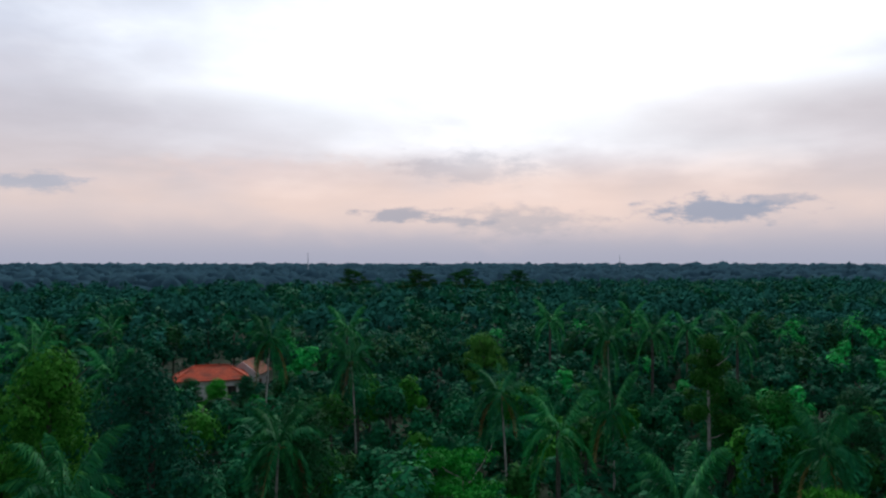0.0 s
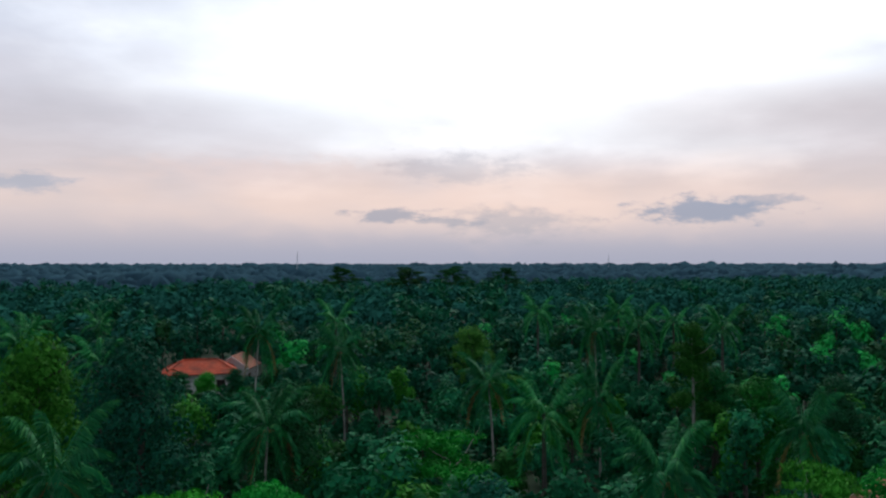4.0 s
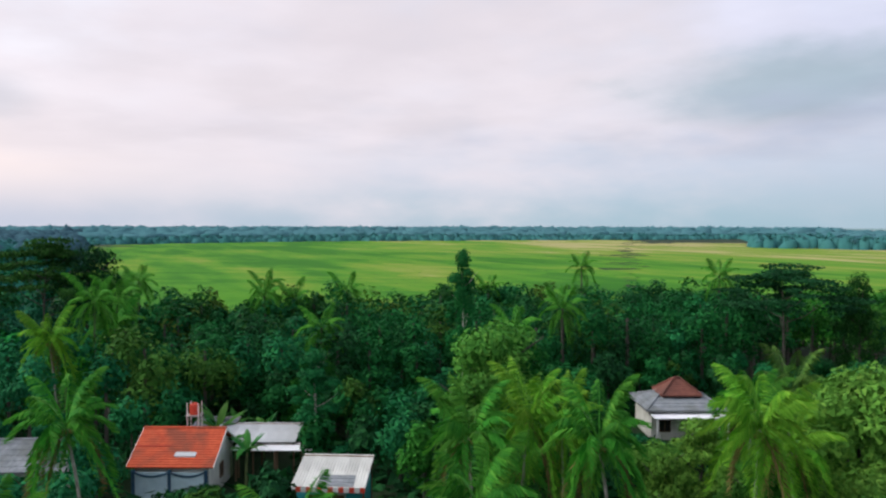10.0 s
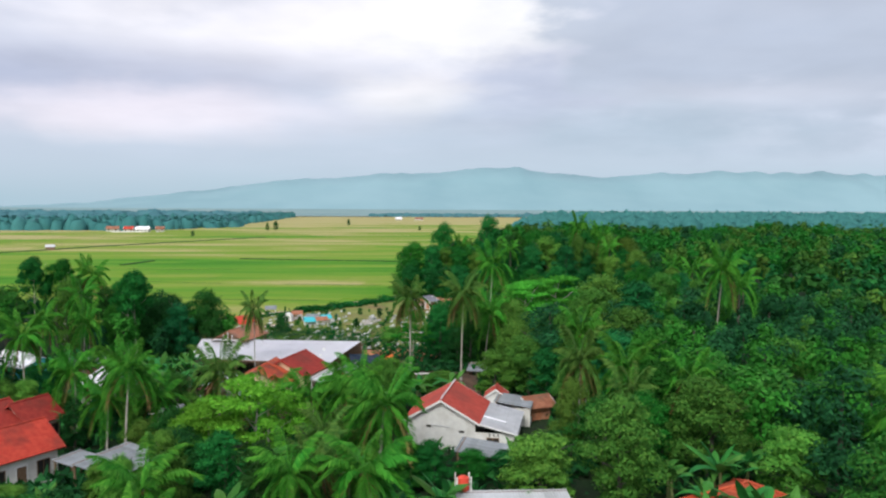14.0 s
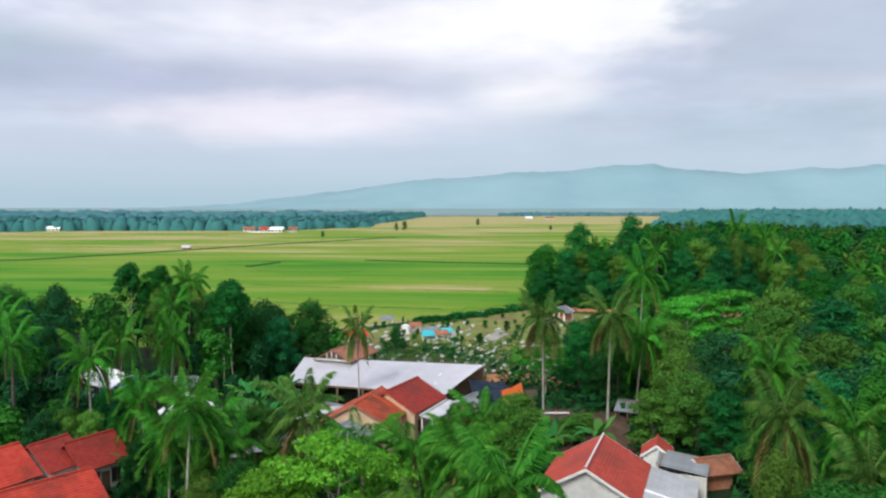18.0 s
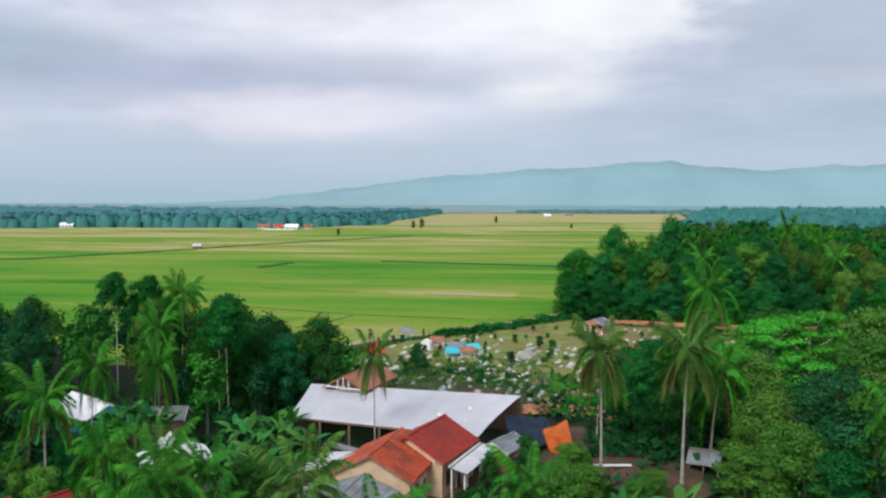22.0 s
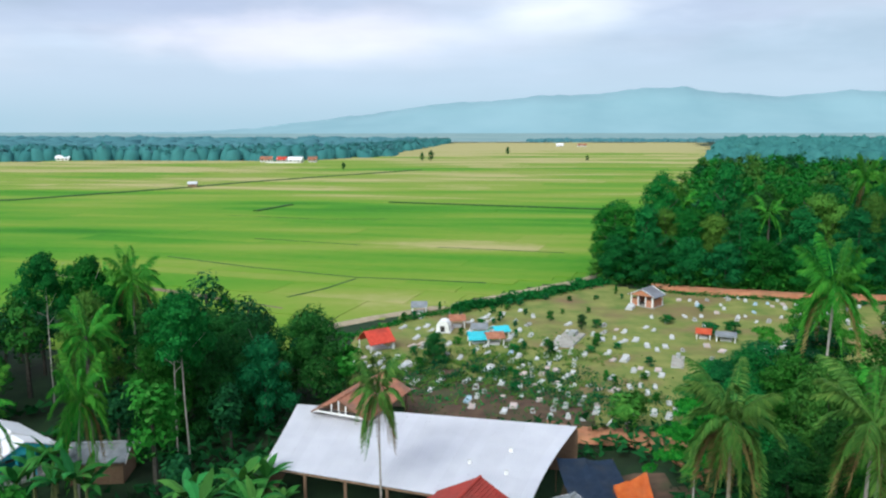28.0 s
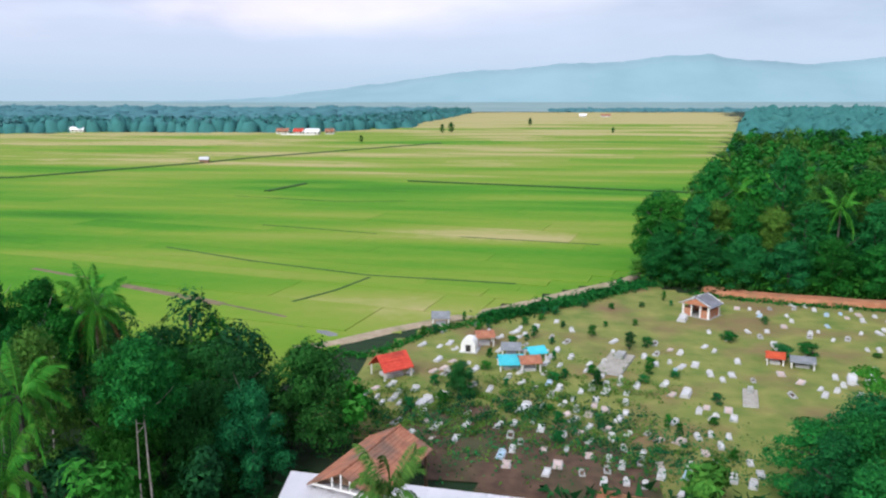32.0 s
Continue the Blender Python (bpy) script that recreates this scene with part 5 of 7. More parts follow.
NORTH_PALMS = [
    (2.2, 68.9, 8.4, 1.15), (0.3, 76, 7.2, 1.0), (-8.5, 86, 5.0, 1.0), (-3.4, 83, 5.4, 0.85), (26.7, 80, 8.4, 1.0), (53, 114, 15.5, 1),
    (-39.3, 108.6, 9.2, 0.72), (-36.2, 115, 8.2, 0.68), (21.7, 127.4, 15, 1.0), (-42.3, 137, 12.8, 0.9), (-21.5, 82.1, 8.4, 0.95), (-23.2, 94.5, 4.6, 0.72), (-4.6, 57.5, 6.4, 0.9), (1.8, 56.5, 6.8, 0.95), (-13.5, 55.5, 6.6, 1.0), (18, 110, 9.8, 0.9),
    (-36, 96, 9.4, 0.9), (-55, 110, 10.5, 0.9), (-26.4, 96.0, 5.6, 0.74), (-29.5, 93.0, 6.2, 0.8)]
for i, (x, y, top, wide) in enumerate(SOUTH_PALMS + WEST_PALMS + NORTH_PALMS):
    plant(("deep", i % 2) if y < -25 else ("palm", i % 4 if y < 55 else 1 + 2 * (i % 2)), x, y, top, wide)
model("dryingpalm", 8, coconut_palm, 67, 7, "coconut palm with yellowing fronds", 22, 8, 0.5, 1.0, FRONDS_OLD)
for x, y, top, wide in ((-12.5, 84.5, 7.6, 0.95), (-2.2, 60.5, 6.0, 0.85), (-2.2, 67.5, 5.8, 0.9), (22.5, 80.5, 9.0, 0.95), (24.8, 73.7, 7.2, 0.9), (-40.5, 50.0, 9.5, 1.0)):
    plant("dryingpalm", x, y, top, wide)
plant("tallpalm", 13.6, 101.8, 13.2, 0.95, 20)
plant("tallpalm", 7.3, 102.8, 12.6, 0.9, 140)
plant("tallpalm", -13.2, 113.8, 9.8, 0.62, 250)
for k in range(70):
    cx, cy, rx, ry = ((-24, 110, 6, 5), (-22, 106, 5, 5), (-25, 113, 4, 3), (-27, 100, 6, 4), (22, 52, 7, 6), (-37.5, 115.5, 3, 3), (-66, 9, 6, 4), (0, 62, 9, 5), (29, 62, 5, 3), (24, 52, 4, 2))[k % 10]
    x, y = cx + rng.uniform(-rx, rx), cy + rng.uniform(-ry, ry)
    plant(("banana", k % 3), x, y, gz(x, y) + rng.uniform(3.6, 5.6))

# ---------- woods ----------
YARDS = [(-62.5, 4.2, 5.5), (-64, 10.6, 4.5), (-51, 14, 5), (-66.5, -7, 5.5), (-59, 54, 6.5), (-48, -33, 8.5), (-86, -43, 6), (-86, -31, 5), (-80, -20, 5), (-4, -134, 9), (-10.5, -139, 6), (10, 83, 7), (15, 81.5, 5.5), (17.5, 88, 4.5), (11, 58, 6), (27, 56, 5),
         (-30.7, 79, 6.5), (-36, 85, 6.5), (-30, 106.5, 5.5), (-46, 121.5, 6), (-8, 110, 7), (-11.5, 104, 7), (-12, 98, 6), (-10, 121, 13), (-17.5, 131, 6), (-20, 119, 6), (2, 120, 7), (-1, 112, 5), (8, 106, 4.5)]
# sight lines from the camera (x, y, height) to things in its view (x, y, height); trees beneath stay lower than the
# line
SIGHT_LINES = []


def keep_in_view(eye, ends):
    SIGHT_LINES.extend((eye, end) for end in ends)


keep_in_view((4, -3, 22), [
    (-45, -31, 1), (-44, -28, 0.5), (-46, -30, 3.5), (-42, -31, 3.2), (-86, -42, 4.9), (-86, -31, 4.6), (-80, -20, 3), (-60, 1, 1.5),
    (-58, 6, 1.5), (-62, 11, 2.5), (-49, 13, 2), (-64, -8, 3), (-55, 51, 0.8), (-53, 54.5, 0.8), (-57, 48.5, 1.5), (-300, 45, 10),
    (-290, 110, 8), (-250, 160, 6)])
keep_in_view((0, 2, 23.4), [
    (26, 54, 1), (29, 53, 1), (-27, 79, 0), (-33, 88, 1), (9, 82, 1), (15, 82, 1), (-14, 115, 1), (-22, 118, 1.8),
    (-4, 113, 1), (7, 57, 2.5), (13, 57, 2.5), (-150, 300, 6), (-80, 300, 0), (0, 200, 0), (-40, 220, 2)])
keep_in_view((5, -2, 22.4), [
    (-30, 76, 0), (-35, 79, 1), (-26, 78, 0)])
keep_in_view((1.5, 17, 23.4), [
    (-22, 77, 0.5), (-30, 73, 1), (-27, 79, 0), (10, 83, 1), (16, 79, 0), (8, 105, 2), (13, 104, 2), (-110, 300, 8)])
keep_in_view((1.5, -5, 21), [
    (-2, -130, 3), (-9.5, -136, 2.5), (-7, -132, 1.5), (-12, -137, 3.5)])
keep_in_view((1.2, 20, 23.4), [
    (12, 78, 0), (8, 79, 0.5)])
keep_in_view((0, 30, 23.4), [
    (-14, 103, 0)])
keep_in_view((0, 36, 23.8), [
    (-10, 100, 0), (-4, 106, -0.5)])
keep_in_view((-3, 51, 24.7), [
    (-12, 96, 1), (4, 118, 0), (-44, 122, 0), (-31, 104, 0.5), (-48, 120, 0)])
keep_in_view((-5, 65, 27), [
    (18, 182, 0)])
keep_in_view((-6, 78, 29), [
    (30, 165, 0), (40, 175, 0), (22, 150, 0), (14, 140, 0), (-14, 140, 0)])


def allowed(x, y, r):
    """How high a tree may stand here without hiding what the camera looks at; nothing in fields, graves, yards or round
    the flight's start.
    """
    if inside(FIELD, x, y) or inside(CEMETERY, x, y):
        return 0
    for hx, hy, q in YARDS:
        if (x - hx) ** 2 + (y - hy) ** 2 < (q + 0.6 * r) ** 2:
            return 0
    if y > 150 and -85 < x < 14 or x > 10 and 183 < y < 197 - 0.09 * (x - 14):
        return 0
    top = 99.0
    for (ax, ay, az), (bx, by, bz) in SIGHT_LINES:
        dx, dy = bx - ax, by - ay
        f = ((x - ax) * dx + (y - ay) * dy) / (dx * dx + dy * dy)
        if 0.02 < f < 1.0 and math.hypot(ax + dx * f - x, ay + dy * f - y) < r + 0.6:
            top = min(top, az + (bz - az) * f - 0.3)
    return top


def tall(x, y):
    """Usual height of the canopy."""
    if y < -150:
        return 12.5 + 5 * bell(x, y, 8, -212, 40, 34)
    if y < -20:
        return (8.0 if y > -115 else 10.5) + 3.0 * noise.noise(Vector((x * 0.05, y * 0.05, 0)))
    if x < -70:
        return 13.5 + 2.5 * noise.noise(Vector((x * 0.05, y * 0.05, 0)))
    if x < -18 and y < 60:
        return 8.5 + 2.5 * noise.noise(Vector((x * 0.06, y * 0.06, 0)))
    if x > 14 and y < 190:
        return 10.2 + 2.0 * noise.noise(Vector((x * 0.06, y * 0.06, 0)))
    if y > 190:
        return 14.5 + 4.0 * noise.noise(Vector((x * 0.04, y * 0.04, 0)))
    if x < -30 and y > 112:
        return 11.0
    return 6.5


def seen_side(x, y):
    """The clip turns from south by west to north: the east behind it stays a thin wood."""
    return not (x > 16 and -60 < y < 44) and not (x > 60 + 0.3 * abs(y) and y < 60)


wrng = np.random.default_rng(23)
spots = []
step = 4.6
for gy in np.arange(-150, 215, step):
    for gx in np.arange(-128, 82, step):
        x, y = gx + wrng.uniform(-2, 2), gy + wrng.uniform(-2, 2)
        d = min(math.hypot(x - 2, y + 4), math.hypot(x - 1, y - 20), math.hypot(x + 3, y - 50), math.hypot(x + 6, y - 78))
        h = tall(x, y) * wrng.uniform(0.78, 1.12)
        r = (0.27 * h + 0.4) * wrng.uniform(0.75, 1.35)
        if d < 9 or not seen_side(x, y) and wrng.random() < 0.8 or -110 < y < -20 and wrng.random() < (0.4 if y > -66 else 0.15):
            continue
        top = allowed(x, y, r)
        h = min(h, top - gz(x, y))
        if h < 2.2 or any((x - px) ** 2 + (y - py) ** 2 < (0.6 * pr + 0.55 * r) ** 2 for px, py, pr in PLANTED):
            continue
        spots.append((d if seen_side(x, y) else 500, x, y, gz(x, y), h, r))
spots.sort()
NEAR = 235
edge_spots = [s for s in spots[NEAR:] if 12 < s[1] < 72 and 150 < s[2] < 216]
for d, x, y, z, h, r in spots[:NEAR] + edge_spots:
    u = wrng.random()
    if h > 6.5 and u < (0.08 if x > 14 or y < 0 else 0.2):
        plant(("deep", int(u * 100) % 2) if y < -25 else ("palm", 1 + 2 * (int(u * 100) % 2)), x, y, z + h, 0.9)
    elif h < 4.8:
        plant(("banana", int(u * 30) % 3) if u < 0.45 else ("tree", 4 if u < 0.7 else 2), x, y, z + h, None if u < 0.45 else 0.5)
    else:
        i = int(wrng.choice(6, p=(0.04, 0.02, 0.38, 0.26, 0.14, 0.16) if y > 150 else (0.22, 0.12, 0.24, 0.18, 0.10, 0.14)))
        plant(("south", (0, 1, 0, 0, 2, 1)[i]) if y < -22 else ("tree", i), x, y, z + h, wrng.uniform(0.8, 1.05) * r / 3.4)

# low trees and bananas round the foot of the palms
for k, (px, py, top, wide) in enumerate(p for p in NORTH_PALMS if p[1] < 100 and p[2] > 5):
    for q in range(3):
        turn = 2.1 * q + 0.9 * k
        x, y = px + 2.4 * math.cos(turn), py + 2.4 * math.sin(turn)
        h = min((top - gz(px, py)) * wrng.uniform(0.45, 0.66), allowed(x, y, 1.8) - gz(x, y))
        if h > 2.4:
            plant((("tree", 2), ("tree", 5), ("tree", 4), ("banana", 1))[(k + q) % 4], x, y, gz(x, y) + h, None if (k + q) % 4 == 3 else 0.55)


def woodland(name, spots, leaves, size, materials, label, seed, trunks=True):
    """Many trees as joined leaf clumps, one part a leaf colour. spots: x, y, ground, height, radius."""
    r2 = np.random.default_rng(seed)
    ob = thing(name, pose(0, 0, 0), label, "woods", kind="stuff")
    S = np.array(spots, float)
    kind = r2.choice(len(materials), len(S), p=[w for _, w in materials])
    for k, (mt, _) in enumerate(materials):
        A = S[kind == k]
        if not len(A):
            continue
        lump = 11
        off = r2.normal(0, 1, (len(A), lump, 3))
        off /= np.linalg.norm(off, axis=2)[:, :, None]
        off *= r2.uniform(0.2, 0.75, (len(A), lump, 1))
        own = np.repeat(np.arange(len(A)), leaves)
        pick = r2.integers(0, lump, len(own))
        d = r2.normal(0, 1, (len(own), 3))
        d[:, 2] = np.where((d[:, 2] < 0) & (r2.random(len(own)) > 0.3), -d[:, 2], d[:, 2])
        d /= np.linalg.norm(d, axis=1)[:, None]
        R, H = A[own, 4], A[own, 3]
        half = np.minimum(H * 0.47, R * 1.7)
        c = np.stack([A[own, 0], A[own, 1], A[own, 2] + H - half], 1)
        body = np.stack([R, R, half], 1)
        p = c + off[own, pick] * body * 0.85 + d * np.minimum(body * 0.42, 1.0 + R[:, None] * 0.18) * r2.uniform(0.6, 1.05, (len(own), 1))
        out = d + off[own, pick] * 0.8
        v, f = leaf_cards(p, out, size, r2, 1.35, 0.3)
        piece("crowns", mesh_of("crowns", v, f, mt), ob, kind="stuff")
    if trunks:
        V, F = [], []
        for x, y, z, h, r in spots:
            n0 = len(V)
            for zz, q in ((z - 0.2, 0.015 * h), (z + h * 0.7, 0.008 * h)):
                V += [(x - q, y - q, zz), (x + q, y - q, zz), (x + q, y + q, zz), (x - q, y + q, zz)]
            F += [(n0 + a, n0 + (a + 1) % 4, n0 + 4 + (a + 1) % 4, n0 + 4 + a) for a in range(4)]
        piece("trunks", mesh_of("trunks", V, F, BARK), ob, kind="stuff")
    return ob


SOUTH = [(LEAF_TEAL_HAZE, 0.76), (LEAF_DARK, 0.14), (LEAF_VIVID, 0.10)]
MIX = [(LEAF_DARK, 0.45), (LEAF_MID, 0.35), (LEAF_OLIVE, 0.13), (LEAF_BRIGHT, 0.07)]
low_trees = []
rest = [s[1:] for s in spots[NEAR:] if s not in edge_spots]
for n in range(900):
    x, y = wrng.uniform(-100, -54), wrng.uniform(-22, 76)
    h = wrng.uniform(4.0, 8.5)
    r = 0.3 * h + 0.7
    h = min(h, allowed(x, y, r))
    if h > 3.5 and len(low_trees) < 170 and not any((x - a[0]) ** 2 + (y - a[1]) ** 2 < 6 for a in low_trees):
        low_trees.append((x, y, gz(x, y), h, r))
close = low_trees + [s[1:] for s in spots[NEAR:] if s not in edge_spots and s[0] < 100]
rest = [s for s in rest if s not in close]
woodland("woodland", [s for s in close if s[1] < 0], 820, 0.40, SOUTH, "dense tropical woods in many greens south of the houses", 1)
WEST = [(LEAF_DARK, 0.26), (LEAF_TEAL_HAZE, 0.18), (LEAF_MID, 0.48), (LEAF_OLIVE, 0.08)]
woodland("woodland", [s for s in close if s[1] >= 0 and s[0] < -48 and s[1] < 90], 820, 0.40, WEST, "dense dark green woods behind the first houses", 18)
woodland("woodland", [s for s in close if s[1] >= 0 and not (s[0] < -48 and s[1] < 90)], 820, 0.40, MIX, "dense tropical woods in many greens round the village", 2)
woodland("woodland", [s for s in rest if s[1] < 0], 380, 0.60, SOUTH, "dense tropical woods farther south of the houses", 16)
woodland("woodland", [s for s in rest if s[1] >= 0], 400, 0.60, MIX, "dense tropical woods farther from the village", 17)


def ring(test, x0, x1, y0, y1, step, height, rad, seed, keep=1.0):
    r3 = np.random.default_rng(seed)
    out = []
    for gy in np.arange(y0, y1, step):
        for gx in np.arange(x0, x1, step):
            x, y = gx + r3.uniform(-0.45, 0.45) * step, gy + r3.uniform(-0.45, 0.45) * step
            if r3.random() < keep and test(x, y) and not inside(FIELD, x, y):
                h = height(x, y) * r3.uniform(0.72, 1.15)
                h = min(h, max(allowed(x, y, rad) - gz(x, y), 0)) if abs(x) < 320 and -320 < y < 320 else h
                if h > 4:
                    out.append((x, y, 0.0, h, rad * r3.uniform(0.8, 1.25)))
    return out


south = lambda x, y: (x < 70 + 0.25 * -y) and (x > -1.6 * -y - 120)
woodland("mid_woods", ring(lambda x, y: south(x, y) and y < -150, -420, 160, -420, -150, 9.5, lambda x, y: tall(x, y) + 6 * noise.noise(Vector((x * 0.02, y * 0.02, 9))), 5.8, 3), 170, 1.2, [(LEAF_TEAL_HAZE, 0.3), (LEAF_FAR_HAZE, 0.7)], "rolling canopy of dark green woods, tinted for haze", 3, False)
woodland("mid_woods", ring(lambda x, y: x < -128 and y < 40 and y > -150 and not inside(FIELD, x, y), -420, -128, -150, 0, 7.5, lambda x, y: 13, 4.6, 4), 200, 1.0, [(LEAF_TEAL_HAZE, 0.5), (LEAF_FAR_HAZE, 0.5)], "dark woods beside the rice fields, tinted for haze", 4, False)
woodland("mid_woods", ring(lambda x, y: x > 14 + 0.28 * (y - 200) + 4 and x < 210 + 0.8 * (y - 200), 20, 440, 215, 480, 7.5, lambda x, y: 14 + 4 * noise.noise(Vector((x * 0.02, y * 0.02, 0))), 4.8, 5), 240, 0.95, [(LEAF_DARK, 0.10), (LEAF_MID, 0.60), (LEAF_OLIVE, 0.30)], "dense woods along the edge of the fields", 5, False)
woodland("mid_woods", ring(lambda x, y: x > 82 and x < 190 + 0.5 * (y - 40), 82, 300, 44, 215, 8.0, lambda x, y: 11, 4.2, 6), 140, 1.2, MIX, "woods beyond the yards", 6, False)

woodland("woodland", ring(lambda x, y: not seen_side(x, y) and math.hypot(x - 2, y + 4) > 11, 14, 150, -160, 62, 6.2, lambda x, y: 10, 3.4, 21), 260, 0.75, MIX, "dense tropical woods east of the houses", 21)


def far_canopy(name, spots, material, label, seed):
    """Far tree crowns as low lumpy domes."""
    r8 = np.random.default_rng(seed)
    S = np.array(spots, float)
    segs = 6
    T = np.array([(0, 0, 1.0)] + [(math.cos(6.2832 * (j + 0.5 * i) / segs) * q, math.sin(6.2832 * (j + 0.5 * i) / segs) * q, z) for i, (q, z) in enumerate(((0.72, 0.78), (1.0, 0.0))) for j in range(segs)])
    Q = [(0, 1 + j, 1 + (j + 1) % segs) for j in range(segs)]
    for j in range(segs):
        a, b = 1 + j, 1 + (j + 1) % segs
        Q += [(a, a + segs, b), (b, a + segs, b + segs)]
    Q = np.array(Q)
    n = len(S)
    V = T[None] * (1 + r8.normal(0, 0.14, (n, len(T), 1)))
    V = V * np.stack([S[:, 4], S[:, 4], S[:, 3]], 1)[:, None] + np.stack([S[:, 0], S[:, 1], S[:, 2]], 1)[:, None]
    F = (Q[None] + (np.arange(n) * len(T))[:, None, None]).reshape(-1, 3)
    ob = new(name, mesh_of(name, V.reshape(-1, 3), F, material, True))
    return tagged(ob, label, "woods", kind="stuff")


def horizon_belt(name, r0, r1, a0, a1, h, label, seed, material):
    """Tree line along the horizon: a low band of rounded crowns."""
    r4 = np.random.default_rng(seed)
    out = []
    for k in range(1800):
        a, q = radians(r4.uniform(a0, a1)), r4.uniform(r0, r1)
        if not inside(FIELD, math.sin(a) * q, math.cos(a) * q):
            out.append((math.sin(a) * q, math.cos(a) * q, 0, h * r4.uniform(0.75, 1.2), 20 * r4.uniform(0.7, 1.3)))
    far_canopy(name, out, material, label, seed)


EDGE = np.array(FIELD, float)


def edge_distance(x, y):
    """Way from a place to the border of the fields."""
    A, B = EDGE, np.roll(EDGE, -1, 0)
    d = B - A
    f = np.clip(((x - A[:, 0]) * d[:, 0] + (y - A[:, 1]) * d[:, 1]) / (d * d).sum(1), 0, 1)
    return np.hypot(A[:, 0] + d[:, 0] * f - x, A[:, 1] + d[:, 1] * f - y).min()


def clumped(lo, hi):
    return lambda x, y: lo + (hi - lo) * (0.5 + 0.5 * noise.noise(Vector((x * 0.012, y * 0.012, 4))))


right_side = lambda x, y: x > 14 + 0.28 * (y - 200) + 6 and x < 210 + 0.8 * (y - 200)
behind = lambda x, y: math.hypot(x, y) > 430 and not (-110 < x < 330 and y < 1500) and (y > 1500 or x < -110)
far_canopy("far_woods", ring(lambda x, y: south(x, y) and y < -400, -1500, 420, -1200, -410, 15, clumped(9, 15), 9, 7), LEAF_DIM_HAZE, "far woods reaching to the horizon, tinted blue-green for haze", 7)
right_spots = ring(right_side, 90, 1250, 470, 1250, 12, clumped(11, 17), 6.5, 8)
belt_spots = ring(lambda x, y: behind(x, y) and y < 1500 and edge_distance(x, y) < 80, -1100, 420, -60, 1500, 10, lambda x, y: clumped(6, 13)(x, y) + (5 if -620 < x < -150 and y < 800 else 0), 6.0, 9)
# domes added as fill, so no dark gaps show between the leaf cards
for some, leaf, seed in ((right_spots, LEAF_HAZE_TINT, 41), (belt_spots, LEAF_HAZE_TINT, 42)):
    far_canopy("far_woods", [(x, y, z, (0.92 if seed == 41 else 0.72) * h, 1.1 * r) for x, y, z, h, r in some], leaf, "dome fill inside the crowns of the far haze-tinted woods", seed)
woodland("far_woods", right_spots, 34, 2.2, [(LEAF_HAZE_TINT, 1.0)], "far woods along the fields, tinted blue-green for haze", 8, False)
woodland("far_woods", belt_spots, 48, 1.9, [(LEAF_HORIZON_HAZE, 0.35), (LEAF_HAZE_TINT, 0.65)], "belt of far trees behind the rice fields, tinted for haze", 9, False)
far_canopy("far_woods", ring(lambda x, y: behind(x, y) and edge_distance(x, y) > 70 and y < 1450 - 0.25 * x, -1500, 0, -60, 1750, 26, clumped(8, 12), 18, 13), LEAF_HORIZON_HAZE, "far woods beyond the belt of trees, tinted for haze", 13)
far_canopy("far_woods", ring(lambda x, y: y > 1510 + 40 * noise.noise(Vector((x * 0.004, 0, 2))), 40, 1100, 1500, 1600, 16, clumped(4, 8), 10, 14), LEAF_HORIZON_HAZE, "thin line of far trees at the end of the fields", 14)
far_canopy("far_woods", ring(lambda x, y: x < -410 and y < 0, -1500, -410, -420, 0, 15, clumped(9, 14), 9, 10), LEAF_DIM_HAZE, "far woods beside the fields, tinted blue-green for haze", 10)
horizon_belt("horizon_woods", 1200, 2900, -215, -100, 14, "tree line along the horizon, coloured dim for haze and backlight", 12, LEAF_DIM_HAZE)
horizon_belt("horizon_woods", 1500, 2900, -100, -38, 14, "tree line along the horizon, tinted blue-green for haze", 15, LEAF_HORIZON_HAZE)


def undergrowth(name, n, size, material, label, seed, x0, x1, y0, y1):
    """Low bushes and ferns that fill the ground between the trunks."""
    r6 = np.random.default_rng(seed)
    P = []
    while len(P) < n:
        x, y = r6.uniform(x0, x1), r6.uniform(y0, y1)
        if noise.noise(Vector((x * 0.12, y * 0.12, seed))) < -0.28 or inside(FIELD, x, y) or inside(CEMETERY, x, y):
            continue
        if any((x - a) ** 2 + (y - b) ** 2 < (q * 0.9) ** 2 for a, b, q in YARDS):
            continue
        hh = 1.0 + 1.6 * max(0.0, noise.noise(Vector((x * 0.3, y * 0.3, seed + 5.0))))
        P.append((x, y, gz(x, y) + r6.uniform(0.1, 1.0) * hh))
    P = np.array(P)
    v, f = leaf_cards(P, np.tile([0, 0, 1.0], (n, 1)), size, r6, 1.5, 0.7)
    tagged(new(name, mesh_of(name, v, f, material)), label, "undergrowth", kind="stuff")


# dark leaf colours here deepen the shade between the trunks
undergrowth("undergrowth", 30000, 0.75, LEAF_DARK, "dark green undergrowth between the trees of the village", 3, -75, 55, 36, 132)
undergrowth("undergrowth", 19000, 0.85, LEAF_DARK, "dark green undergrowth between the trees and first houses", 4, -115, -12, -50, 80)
undergrowth("undergrowth", 19000, 0.85, LEAF_TEAL_HAZE, "dark undergrowth in the woods", 5, -80, 40, -110, -24)
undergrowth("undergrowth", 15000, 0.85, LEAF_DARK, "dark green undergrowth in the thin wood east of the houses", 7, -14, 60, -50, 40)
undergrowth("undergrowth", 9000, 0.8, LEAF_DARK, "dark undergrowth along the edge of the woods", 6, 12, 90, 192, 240)


